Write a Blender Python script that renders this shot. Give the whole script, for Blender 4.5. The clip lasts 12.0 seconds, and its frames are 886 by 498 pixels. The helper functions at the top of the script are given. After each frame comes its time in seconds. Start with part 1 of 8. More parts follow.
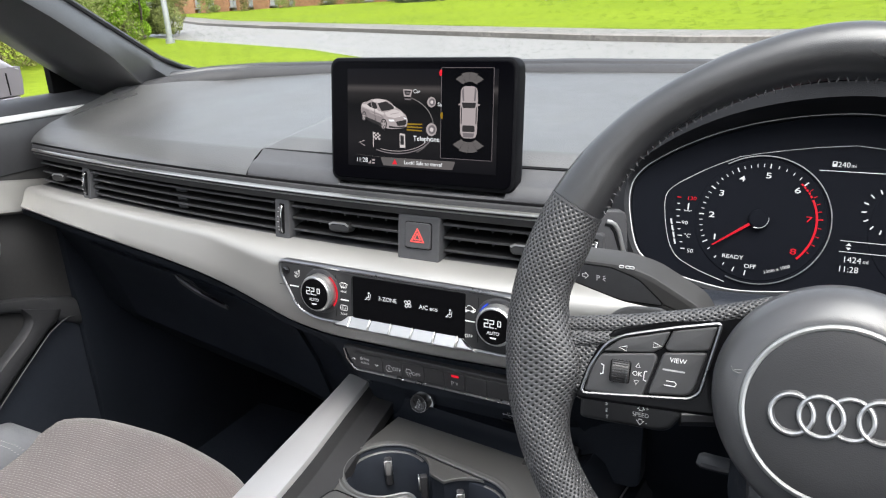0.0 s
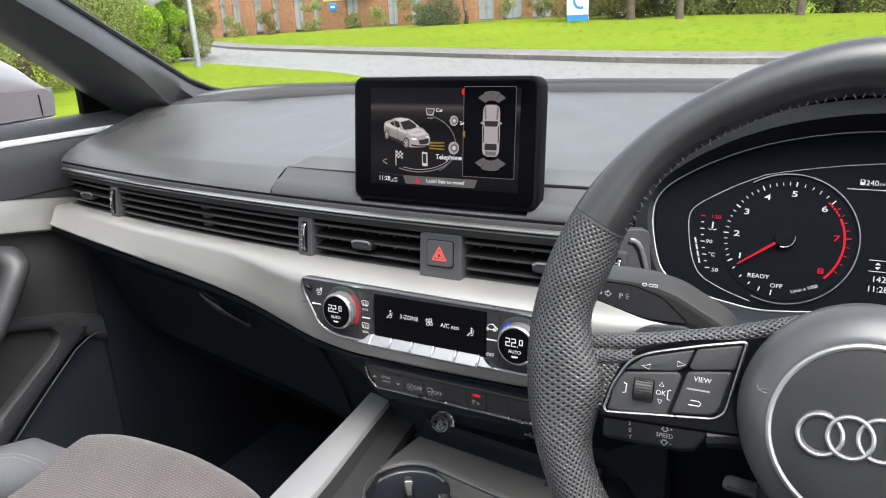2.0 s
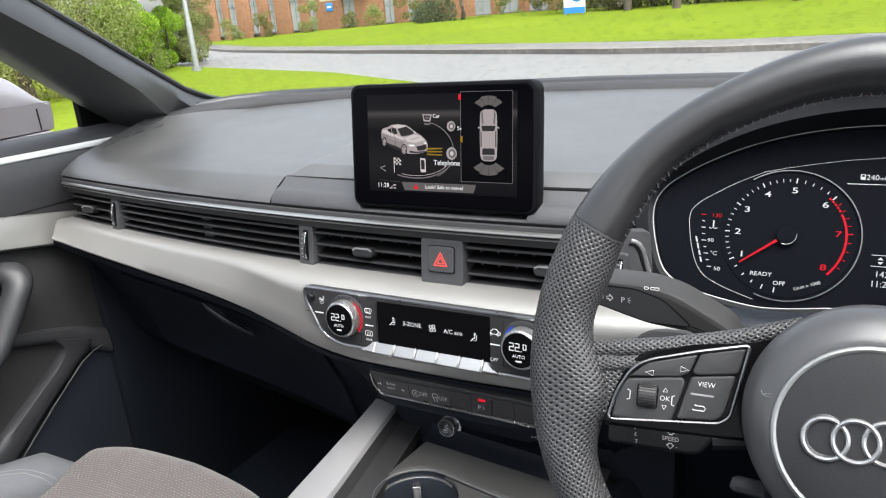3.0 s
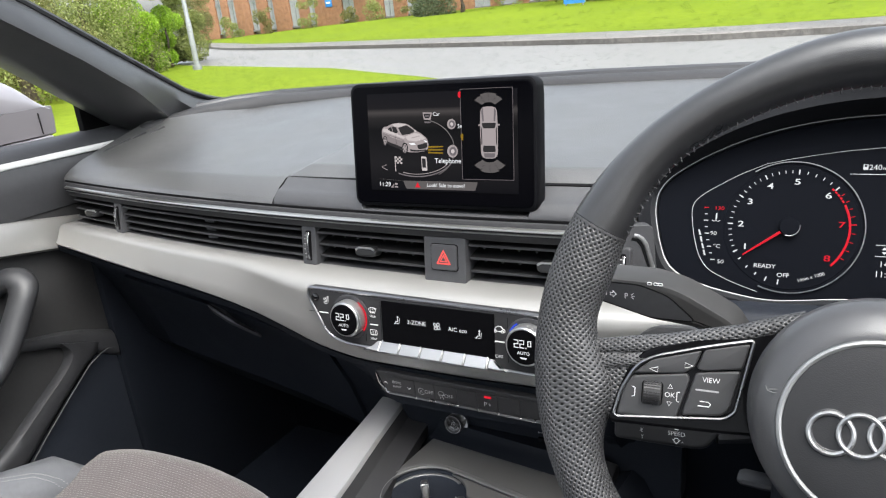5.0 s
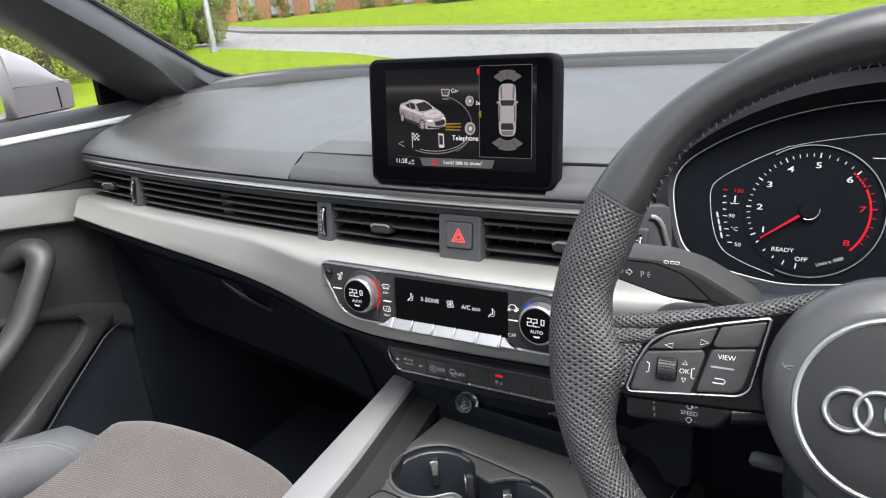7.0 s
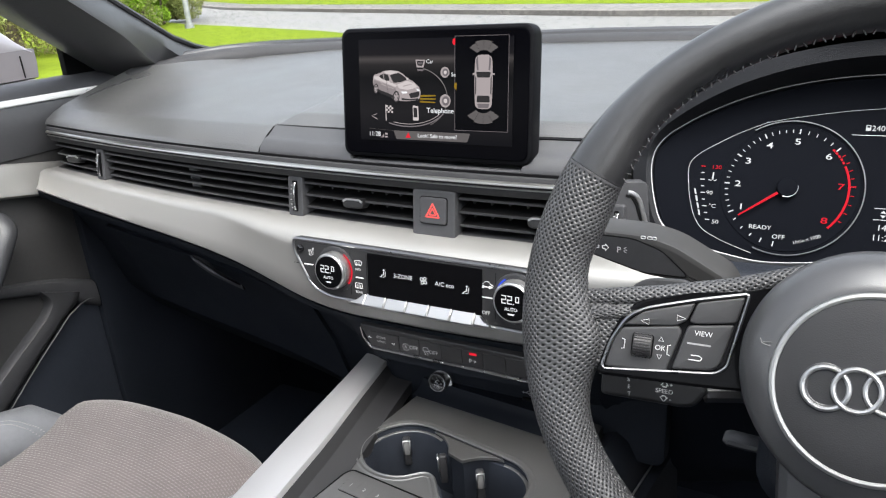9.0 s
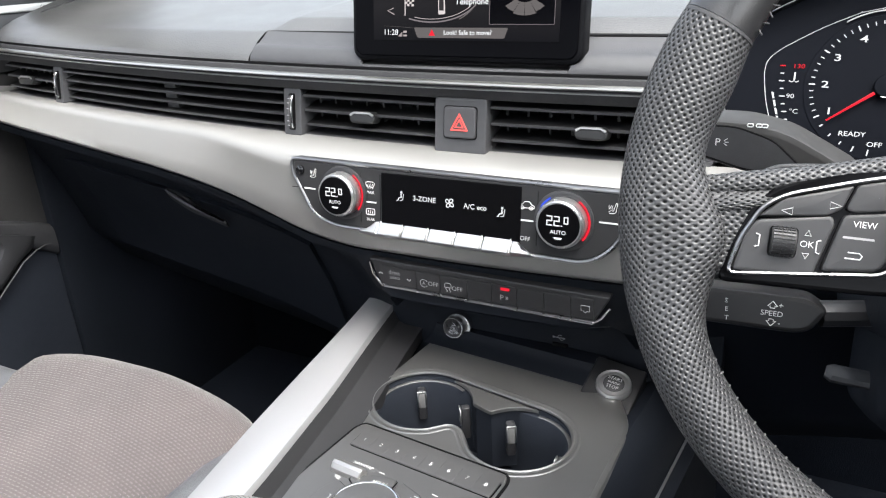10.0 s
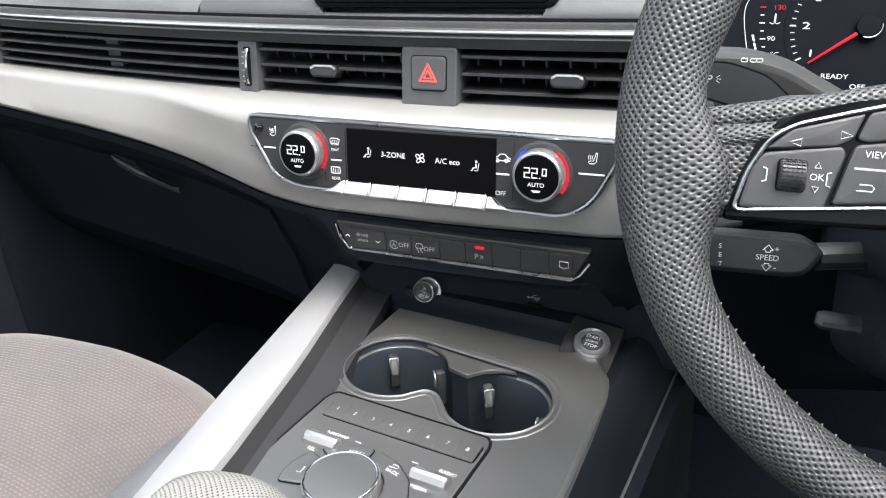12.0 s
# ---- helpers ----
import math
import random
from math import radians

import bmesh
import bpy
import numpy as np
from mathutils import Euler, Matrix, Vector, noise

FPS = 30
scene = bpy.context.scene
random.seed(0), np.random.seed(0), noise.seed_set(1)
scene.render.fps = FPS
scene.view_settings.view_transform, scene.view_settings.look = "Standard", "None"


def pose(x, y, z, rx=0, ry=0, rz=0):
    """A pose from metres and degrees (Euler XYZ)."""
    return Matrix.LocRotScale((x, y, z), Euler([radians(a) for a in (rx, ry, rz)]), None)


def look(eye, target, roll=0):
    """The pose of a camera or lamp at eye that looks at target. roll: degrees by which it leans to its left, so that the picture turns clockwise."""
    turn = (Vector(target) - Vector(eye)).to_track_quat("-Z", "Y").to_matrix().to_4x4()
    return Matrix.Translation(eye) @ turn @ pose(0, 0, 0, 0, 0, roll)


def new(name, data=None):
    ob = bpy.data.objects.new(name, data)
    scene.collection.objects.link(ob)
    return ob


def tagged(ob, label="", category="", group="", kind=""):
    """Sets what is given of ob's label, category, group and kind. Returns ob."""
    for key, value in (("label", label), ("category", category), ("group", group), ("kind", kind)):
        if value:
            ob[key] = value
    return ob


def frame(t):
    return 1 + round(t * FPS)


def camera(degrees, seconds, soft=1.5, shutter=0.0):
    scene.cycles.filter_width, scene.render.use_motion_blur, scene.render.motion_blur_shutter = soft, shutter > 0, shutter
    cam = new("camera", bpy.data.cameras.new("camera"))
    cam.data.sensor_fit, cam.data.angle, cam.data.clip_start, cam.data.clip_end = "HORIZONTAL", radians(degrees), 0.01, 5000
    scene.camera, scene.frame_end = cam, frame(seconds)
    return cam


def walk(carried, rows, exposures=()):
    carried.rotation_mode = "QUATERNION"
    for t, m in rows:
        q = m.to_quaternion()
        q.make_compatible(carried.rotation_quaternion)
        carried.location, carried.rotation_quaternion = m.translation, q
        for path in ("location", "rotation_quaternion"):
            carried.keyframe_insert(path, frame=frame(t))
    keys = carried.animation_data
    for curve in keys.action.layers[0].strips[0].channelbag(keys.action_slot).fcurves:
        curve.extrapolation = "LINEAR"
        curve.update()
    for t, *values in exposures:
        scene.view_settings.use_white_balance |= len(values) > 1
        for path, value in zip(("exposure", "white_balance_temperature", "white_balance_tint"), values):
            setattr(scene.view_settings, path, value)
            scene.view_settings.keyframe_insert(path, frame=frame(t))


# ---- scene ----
cam = camera(61.2, 12.0, 1.15)
PATH = [
    (0, (0.359, -0.627, 1.153), (-0.553, 1.024, 0.485), -3.2),
    (0.5, (0.36, -0.63, 1.135), (-0.568, 1.021, 0.491), -1.8),
    (1, (0.357, -0.629, 1.139), (-0.587, 1.02, 0.515), -2.0),
    (1.5, (0.356, -0.63, 1.137), (-0.603, 1.014, 0.523), -2.4),
    (2, (0.36, -0.627, 1.15), (-0.611, 1.011, 0.539), -3.5),
    (2.5, (0.359, -0.627, 1.151), (-0.616, 1.007, 0.537), -4.5),
    (3, (0.361, -0.622, 1.158), (-0.618, 1.009, 0.539), -5.3),
    (5, (0.362, -0.62, 1.162), (-0.626, 1.0, 0.528), -6.6),
    (5.5, (0.361, -0.619, 1.162), (-0.631, 0.995, 0.522), -6.5),
    (6, (0.359, -0.625, 1.157), (-0.641, 0.982, 0.511), -6.4),
    (6.5, (0.36, -0.621, 1.156), (-0.647, 0.978, 0.501), -6.0),
    (7, (0.36, -0.624, 1.152), (-0.653, 0.969, 0.492), -5.6),
    (9, (0.356, -0.611, 1.141), (-0.601, 0.995, 0.43), -4.6),
    (9.5, (0.343, -0.61, 1.096), (-0.58, 0.999, 0.347), -3.8),
    (10, (0.264, -0.573, 1.063), (-0.594, 1.059, 0.288), -3.2),
    (10.5, (0.233, -0.558, 1.034), (-0.52, 1.116, 0.24), -3.1),
    (11, (0.236, -0.553, 1.046), (-0.479, 1.13, 0.235), -3.5),
    (11.5, (0.241, -0.554, 1.046), (-0.476, 1.123, 0.224), -3.4),
    (12, (0.24, -0.561, 1.04), (-0.496, 1.097, 0.198), -3.1),
]
EXPOSURE = [(0.0, 2.38), (1.5, 2.32), (5.0, 2.30), (9.0, 2.38), (10.5, 2.80), (12.0, 2.84)]
walk(cam, [(t, look(eye, target, roll)) for t, eye, target, roll in PATH], EXPOSURE)

# ---- world, sun, exposure ----
world = bpy.data.worlds.new("overcast_sky")
scene.world = world
world.use_nodes = True
wn, wl = world.node_tree.nodes, world.node_tree.links
sky = wn.new("ShaderNodeTexSky")
sky.sky_type, sky.sun_disc = "NISHITA", False
sky.sun_elevation, sky.sun_rotation = radians(64), radians(123)
sky.air_density, sky.dust_density, sky.ozone_density = 1.0, 4.0, 1.0
grey = wn.new("ShaderNodeHueSaturation")
grey.inputs["Saturation"].default_value = 0.40
wl.new(sky.outputs[0], grey.inputs["Color"])
wl.new(grey.outputs[0], wn["Background"].inputs[0])
wn["Background"].inputs[1].default_value = 0.12

sun = new("sun", bpy.data.lights.new("sun", "SUN"))
sun.data.energy, sun.data.angle, sun.data.color = 1.5, radians(60), (1.0, 0.99, 0.975)
sun.matrix_world = look((4, -2.6, 10), (0, 0, 0))


# ---- materials ----
def shader(name, colour, rough=0.5, metal=0.0, coat=0.0, spec=0.5):
    m = bpy.data.materials.new(name)
    m.use_nodes = True
    p = m.node_tree.nodes["Principled BSDF"]
    p.inputs["Base Color"].default_value = (*colour, 1)
    p.inputs["Roughness"].default_value = rough
    p.inputs["Metallic"].default_value = metal
    p.inputs["Coat Weight"].default_value = coat
    p.inputs["Specular IOR Level"].default_value = spec
    return m, m.node_tree.nodes, m.node_tree.links, p


def coords(n, l, scale=(1, 1, 1), uv=False):
    tc, mp = n.new("ShaderNodeTexCoord"), n.new("ShaderNodeMapping")
    mp.inputs["Scale"].default_value = scale
    l.new(tc.outputs["UV" if uv else "Object"], mp.inputs[0])
    return mp.outputs[0]


def noise_tex(n, l, vec, scale, detail=4.0, rough=0.55):
    t = n.new("ShaderNodeTexNoise")
    t.inputs["Scale"].default_value, t.inputs["Detail"].default_value, t.inputs["Roughness"].default_value = scale, detail, rough
    l.new(vec, t.inputs["Vector"])
    return t.outputs["Fac"]


def ramp(n, l, fac, stops):
    r = n.new("ShaderNodeValToRGB")
    while len(r.color_ramp.elements) < len(stops):
        r.color_ramp.elements.new(0.5)
    for e, (at, col) in zip(r.color_ramp.elements, stops):
        e.position, e.color = at, (*col, 1) if len(col) == 3 else col
    l.new(fac, r.inputs[0])
    return r.outputs[0]


def bump(n, l, p, height, strength=0.3, distance=0.001):
    b = n.new("ShaderNodeBump")
    b.inputs["Strength"].default_value, b.inputs["Distance"].default_value = strength, distance
    l.new(height, b.inputs["Height"])
    l.new(b.outputs[0], p.inputs["Normal"])
    return b


def span(n, l, fac, lo, hi, a=0.0, b=1.0):
    r = n.new("ShaderNodeMapRange")
    for i, v in zip((1, 2, 3, 4), (lo, hi, a, b)):
        r.inputs[i].default_value = v
    l.new(fac, r.inputs[0])
    return r.outputs[0]


def soft(name, colour, rough=0.6, grain=900.0, depth=0.35, vary=0.25, spec=0.5):
    """Grained trim plastic or leather: two scales of colour, pebble relief, wiped patches in the gloss."""
    m, n, l, p = shader(name, colour, rough, spec=spec)
    v = coords(n, l)
    vo = n.new("ShaderNodeTexVoronoi")
    vo.inputs["Scale"].default_value = grain
    l.new(v, vo.inputs["Vector"])
    bump(n, l, p, vo.outputs["Distance"], depth, 0.0006)
    big = noise_tex(n, l, v, 9.0, 3.0)
    fine = noise_tex(n, l, v, 160.0, 2.0)
    mix = n.new("ShaderNodeMath")
    mix.operation = "MULTIPLY_ADD"
    l.new(fine, mix.inputs[0])
    mix.inputs[1].default_value = 0.35
    l.new(big, mix.inputs[2])
    lo, hi = [c * (1 - vary) for c in colour], [c * (1 + vary) for c in colour]
    l.new(ramp(n, l, mix.outputs[0], [(0.35, lo), (0.95, hi)]), p.inputs["Base Color"])
    l.new(span(n, l, big, 0.3, 0.7, rough - 0.07, rough + 0.07), p.inputs["Roughness"])
    return m


def plain(name, colour, rough=0.5, metal=0.0, coat=0.0, smudge=0.06):
    m, n, l, p = shader(name, colour, rough, metal, coat)
    f = noise_tex(n, l, coords(n, l), 35.0, 5.0)
    l.new(span(n, l, f, 0.3, 0.7, max(0.02, rough - smudge), rough + smudge), p.inputs["Roughness"])
    return m


def lit(name, colour, strength=1.0):
    strength = strength * 0.2
    m, n, l, p = shader(name, (0.001, 0.001, 0.001), 0.3, spec=0.06)
    p.inputs["Emission Color"].default_value = (*colour, 1)
    p.inputs["Emission Strength"].default_value = strength
    return m


def brushed(name, colour, rough=0.36, metal=0.85, along=(3, 900, 900)):
    m, n, l, p = shader(name, colour, rough, metal)
    f = noise_tex(n, l, coords(n, l, along), 1.0, 3.0)
    bump(n, l, p, f, 0.05, 0.0004)
    big = noise_tex(n, l, coords(n, l), 14.0, 3.0)
    mix = n.new("ShaderNodeMath")
    mix.operation = "MULTIPLY_ADD"
    l.new(f, mix.inputs[0])
    mix.inputs[1].default_value = 0.5
    l.new(big, mix.inputs[2])
    l.new(span(n, l, mix.outputs[0], 0.4, 1.1, rough - 0.05, rough + 0.08), p.inputs["Roughness"])
    l.new(ramp(n, l, mix.outputs[0], [(0.4, [c * 0.94 for c in colour]), (1.0, colour)]), p.inputs["Base Color"])
    return m


def perforated(name, colour, rough, pitch):
    """Leather with a staggered lattice of punched holes, laid out in metres by the mesh's UVs."""
    m, n, l, p = shader(name, colour, rough)
    dots = []
    for off in (0.0, 0.5):
        tc, mp = n.new("ShaderNodeTexCoord"), n.new("ShaderNodeMapping")
        mp.inputs["Scale"].default_value = (1 / pitch, 1 / (pitch * 0.8), 1)
        mp.inputs["Location"].default_value = (off, off, 0)
        l.new(tc.outputs["UV"], mp.inputs[0])
        fr, sub, ln = (n.new("ShaderNodeVectorMath") for _ in range(3))
        fr.operation, sub.operation, ln.operation = "FRACTION", "SUBTRACT", "LENGTH"
        sub.inputs[1].default_value = (0.5, 0.5, 0)
        l.new(mp.outputs[0], fr.inputs[0])
        l.new(fr.outputs[0], sub.inputs[0])
        l.new(sub.outputs[0], ln.inputs[0])
        dots.append(ln.outputs["Value"])
    mn = n.new("ShaderNodeMath")
    mn.operation = "MINIMUM"
    l.new(dots[0], mn.inputs[0])
    l.new(dots[1], mn.inputs[1])
    hole = span(n, l, mn.outputs[0], 0.11, 0.20)
    pillow = span(n, l, mn.outputs[0], 0.10, 0.32)
    l.new(span(n, l, hole, 0.0, 1.0, 0.02, 0.5), p.inputs["Specular IOR Level"])
    grain = noise_tex(n, l, coords(n, l), 700.0, 3.0)
    add = n.new("ShaderNodeMath")
    add.operation = "MULTIPLY_ADD"
    l.new(grain, add.inputs[0])
    add.inputs[1].default_value = 0.10
    l.new(pillow, add.inputs[2])
    bump(n, l, p, add.outputs[0], 0.7, 0.0007)
    big = noise_tex(n, l, coords(n, l), 25.0, 3.0)
    col = ramp(n, l, big, [(0.3, [c * 0.8 for c in colour]), (0.7, [c * 1.2 for c in colour])])
    mx = n.new("ShaderNodeMix")
    mx.data_type = "RGBA"
    l.new(hole, mx.inputs["Factor"])
    mx.inputs["A"].default_value = (0.009, 0.009, 0.009, 1)
    l.new(col, mx.inputs["B"])
    l.new(mx.outputs["Result"], p.inputs["Base Color"])
    return m


def glass(name, tint=(0.86, 0.88, 0.87)):
    m = bpy.data.materials.new(name)
    m.use_nodes = True
    n, l = m.node_tree.nodes, m.node_tree.links
    n.clear()
    out, mix, tr, gl, fr = (n.new("ShaderNode" + k) for k in ("OutputMaterial", "MixShader", "BsdfTransparent", "BsdfGlossy", "LayerWeight"))
    tr.inputs[0].default_value = (*tint, 1)
    gl.inputs["Roughness"].default_value = 0.02
    pw = n.new("ShaderNodeMath")
    pw.operation = "POWER"
    pw.inputs[1].default_value = 4.0
    l.new(fr.outputs["Facing"], pw.inputs[0])
    l.new(span(n, l, pw.outputs[0], 0.0, 1.0, 0.002, 0.12), mix.inputs[0])
    l.new(tr.outputs[0], mix.inputs[1])
    l.new(gl.outputs[0], mix.inputs[2])
    l.new(mix.outputs[0], out.inputs[0])
    return m


def fabric(name, colour, thread):
    """Ribbed seat cloth: short raised stitches in staggered rows."""
    m, n, l, p = shader(name, colour, 0.9, spec=0.2)
    v = coords(n, l, (1, 1, 1), uv=True)
    br = n.new("ShaderNodeTexBrick")
    br.offset, br.squash = 0.5, 1.0
    for k, val in (("Scale", 1.0), ("Mortar Size", 0.0015), ("Mortar Smooth", 0.3), ("Brick Width", 0.0060), ("Row Height", 0.0036)):
        br.inputs[k].default_value = val
    br.inputs["Color1"].default_value = (*thread, 1)
    br.inputs["Color2"].default_value = (*[0.5 * c + 0.5 * d for c, d in zip(colour, thread)], 1)
    br.inputs["Mortar"].default_value = (*colour, 1)
    l.new(v, br.inputs["Vector"])
    weave = noise_tex(n, l, coords(n, l), 900.0, 2.0)
    big = noise_tex(n, l, coords(n, l), 11.0, 4.0)
    mx = n.new("ShaderNodeMix")
    mx.data_type, mx.blend_type = "RGBA", "MULTIPLY"
    mx.inputs["Factor"].default_value = 1.0
    l.new(br.outputs["Color"], mx.inputs["A"])
    l.new(ramp(n, l, big, [(0.3, (0.85, 0.85, 0.85)), (0.7, (1.1, 1.08, 1.06))]), mx.inputs["B"])
    l.new(mx.outputs["Result"], p.inputs["Base Color"])
    add = n.new("ShaderNodeMath")
    add.operation = "MULTIPLY_ADD"
    l.new(weave, add.inputs[0])
    add.inputs[1].default_value = 0.4
    l.new(br.outputs["Fac"], add.inputs[2])
    bump(n, l, p, add.outputs[0], 0.6, 0.0008)
    p.inputs["Sheen Weight"].default_value = 0.25
    return m


def ground_mat(name, a, b, c, scale, rough, relief, dist, spec=0.5, patch=0.1):
    m, n, l, p = shader(name, b, rough, spec=spec)
    v = coords(n, l)
    f = noise_tex(n, l, v, scale, 8.0, 0.65)
    big = noise_tex(n, l, v, scale * 0.04, 3.0)
    mix = n.new("ShaderNodeMath")
    mix.operation = "MULTIPLY_ADD"
    l.new(big, mix.inputs[0])
    mix.inputs[1].default_value = 0.6
    l.new(f, mix.inputs[2])
    l.new(ramp(n, l, mix.outputs[0], [(0.55, a), (0.8, b), (1.05, c)]), p.inputs["Base Color"])
    l.new(span(n, l, big, 0.35, 0.65, max(0.05, rough - patch), rough + patch), p.inputs["Roughness"])
    bump(n, l, p, f, relief, dist)
    return m


M_LIP = soft("dark_lip_skin", (0.030, 0.030, 0.0315), 0.6, 700, 0.3, spec=0.18)
M_DOOR = soft("dark_door_moulding", (0.027, 0.0275, 0.0295), 0.5, 900, 0.25)
M_CASE = plain("matt_black_casing", (0.0025, 0.0026, 0.0034), 0.5)
M_CASE.node_tree.nodes["Principled BSDF"].inputs["Specular IOR Level"].default_value = 0.09
M_PILLAR = soft("grey_pillar_skin", (0.025, 0.0255, 0.027), 0.36, 500, 0.15)
M_PAD = soft("soft_dash_skin", (0.045, 0.0450, 0.0443), 0.37, 520, 0.45, spec=1.0)
M_DARK = soft("dark_grained_plastic", (0.0140, 0.0168, 0.0228), 0.6, 1100, 0.3, spec=0.22)
M_MID = soft("grey_grained_plastic", (0.037, 0.0375, 0.040), 0.5, 1200, 0.2)
M_CONS = soft("satin_console_plastic", (0.040, 0.0395, 0.0385), 0.36, 1600, 0.1, 0.1, spec=1.0)
M_CONS.node_tree.nodes["Principled BSDF"].inputs["IOR"].default_value = 1.75
M_BAND = plain("satin_black_plastic", (0.026, 0.026, 0.028), 0.4)
M_SWITCH = plain("black_switch_plastic", (0.012, 0.012, 0.013), 0.42)
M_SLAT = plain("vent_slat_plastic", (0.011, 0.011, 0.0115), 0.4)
# slat bodies near black, the shade between slats put into the colour
M_SLATSHADE = plain("vent_slat_shade", (0.004, 0.004, 0.0043), 0.55)
M_SLATSHADE.node_tree.nodes["Principled BSDF"].inputs["Specular IOR Level"].default_value = 0.2
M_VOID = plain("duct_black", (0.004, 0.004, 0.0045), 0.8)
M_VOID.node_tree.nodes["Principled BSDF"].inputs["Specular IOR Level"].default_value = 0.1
M_PIANO = plain("gloss_black", (0.004, 0.004, 0.0045), 0.07, coat=0.5, smudge=0.03)
M_SILVER = brushed("brushed_aluminium_trim", (0.275, 0.270, 0.259), 0.42, 0.55)
M_BAR = brushed("brushed_aluminium_bar", (0.40, 0.40, 0.405), 0.40, 0.6, along=(900, 3, 900))
M_SATIN = brushed("satin_silver_plastic", (0.48, 0.48, 0.48), 0.3, 0.9)
M_TOGGLE = brushed("dull_toggle_silver", (0.40, 0.395, 0.385), 0.34, 0.85)
M_GREYCAP = plain("grey_button_cap", (0.15, 0.15, 0.148), 0.42)
M_BORDER = plain("satin_chrome_border", (0.27, 0.27, 0.275), 0.3, 1.0)
M_FACE = plain("dial_black", (0.0042, 0.0048, 0.0068), 0.5)
M_FACE.node_tree.nodes["Principled BSDF"].inputs["Specular IOR Level"].default_value = 0.02
M_HOOD = soft("black_hood_skin", (0.0095, 0.0102, 0.0120), 0.6, 1100, 0.3, spec=0.14)
M_STALK = plain("stalk_black", (0.042, 0.0415, 0.041), 0.5)
M_STALK.node_tree.nodes["Principled BSDF"].inputs["Specular IOR Level"].default_value = 0.18
M_PANEL = plain("panel_black", (0.022, 0.022, 0.023), 0.42)
M_PANEL.node_tree.nodes["Principled BSDF"].inputs["Specular IOR Level"].default_value = 0.25
M_LINE = plain("dull_chrome_line", (0.42, 0.42, 0.41), 0.42, 1.0, smudge=0.01)
M_BEZEL = plain("grey_bezel_line", (0.22, 0.22, 0.225), 0.4, 1.0, smudge=0.01)
M_BRIGHTLINE = plain("bright_dash_chrome", (0.47, 0.46, 0.43), 0.3, 1.0, smudge=0.02)
M_CHROME = plain("bright_chrome", (0.72, 0.72, 0.72), 0.12, 1.0, smudge=0.05)
M_LEATHER = soft("smooth_black_leather", (0.024, 0.024, 0.025), 0.34, 1500, 0.12, spec=0.8)
M_PERF = perforated("perforated_black_leather", (0.050, 0.050, 0.0515), 0.38, 0.0042)
M_PERF2 = perforated("perforated_gaiter_leather", (0.23, 0.226, 0.215), 0.5, 0.0036)
M_BOSS = soft("airbag_cover_skin", (0.046, 0.046, 0.048), 0.38, 1400, 0.10, 0.12, spec=0.9)
M_KEY = plain("soft_touch_key", (0.027, 0.027, 0.028), 0.46)
M_PODGLOSS = plain("gloss_pod_black", (0.004, 0.004, 0.0045), 0.12, smudge=0.03)
M_PODGLOSS.node_tree.nodes["Principled BSDF"].inputs["Specular IOR Level"].default_value = 0.06
M_EMBLEMPAD = soft("emblem_pad_black", (0.017, 0.017, 0.018), 0.45, 1400, 0.10, 0.12)
M_STITCH = plain("pale_thread", (0.24, 0.24, 0.235), 0.7)
M_RIMSTITCH = plain("grey_rim_thread", (0.12, 0.12, 0.12), 0.6)
M_DSTITCH = plain("dark_thread", (0.035, 0.035, 0.037), 0.5)
M_SEATL = soft("dark_seat_leather", (0.095, 0.098, 0.105), 0.45, 900, 0.3)
M_CLOTH = fabric("ribbed_grey_cloth", (0.074, 0.064, 0.0635), (0.114, 0.100, 0.099))
# darker copy of the dark plastic, with low cabin shade in its colour
M_LOWER = soft("black_plastic_in_shade", (0.0065, 0.0082, 0.0118), 0.62, 1100, 0.3, spec=0.15)
M_CARD = soft("soft_door_card", (0.029, 0.0288, 0.0290), 0.6, 800, 0.3, spec=0.25)
M_CARPET = soft("black_carpet", (0.007, 0.009, 0.0135), 0.95, 500, 0.6, spec=0.1)
# unseen roof lining, kept pale to bounce light into the cabin
M_HEAD = soft("pale_headliner", (0.52, 0.51, 0.50), 0.9, 600, 0.3)
M_GLASS = glass("clear_glass")
M_LENS = plain("display_glass", (0.003, 0.003, 0.0035), 0.16, smudge=0.04)
M_LENS.node_tree.nodes["Principled BSDF"].inputs["Specular IOR Level"].default_value = 0.035
M_SCREENGLASS = plain("screen_cover_glass", (0.0010, 0.0010, 0.0016), 0.16, smudge=0.04)
M_SCREENGLASS.node_tree.nodes["Principled BSDF"].inputs["Specular IOR Level"].default_value = 0.035
M_MARK = lit("white_marking_lit", (0.95, 0.97, 1.0), 1.0)
M_DIM = plain("white_print", (0.62, 0.62, 0.61), 0.5)
M_FADE = plain("grey_print", (0.3, 0.3, 0.3), 0.5)
M_RED = lit("red_lit", (1.0, 0.02, 0.045), 0.8)
M_BLUE = lit("blue_lit", (0.05, 0.12, 1.0), 0.9)
M_AMBERDIM = lit("amber_beam", (0.45, 0.27, 0.02), 0.6)
M_HAZ = plain("hazard_red_print", (0.62, 0.07, 0.06), 0.4)
M_SCREEN = lit("screen_dark_glow", (0.006, 0.006, 0.007), 1.0)
sn, sl0 = M_SCREEN.node_tree.nodes, M_SCREEN.node_tree.links
sep = sn.new("ShaderNodeSeparateXYZ")
sl0.new(coords(sn, sl0), sep.inputs[0])
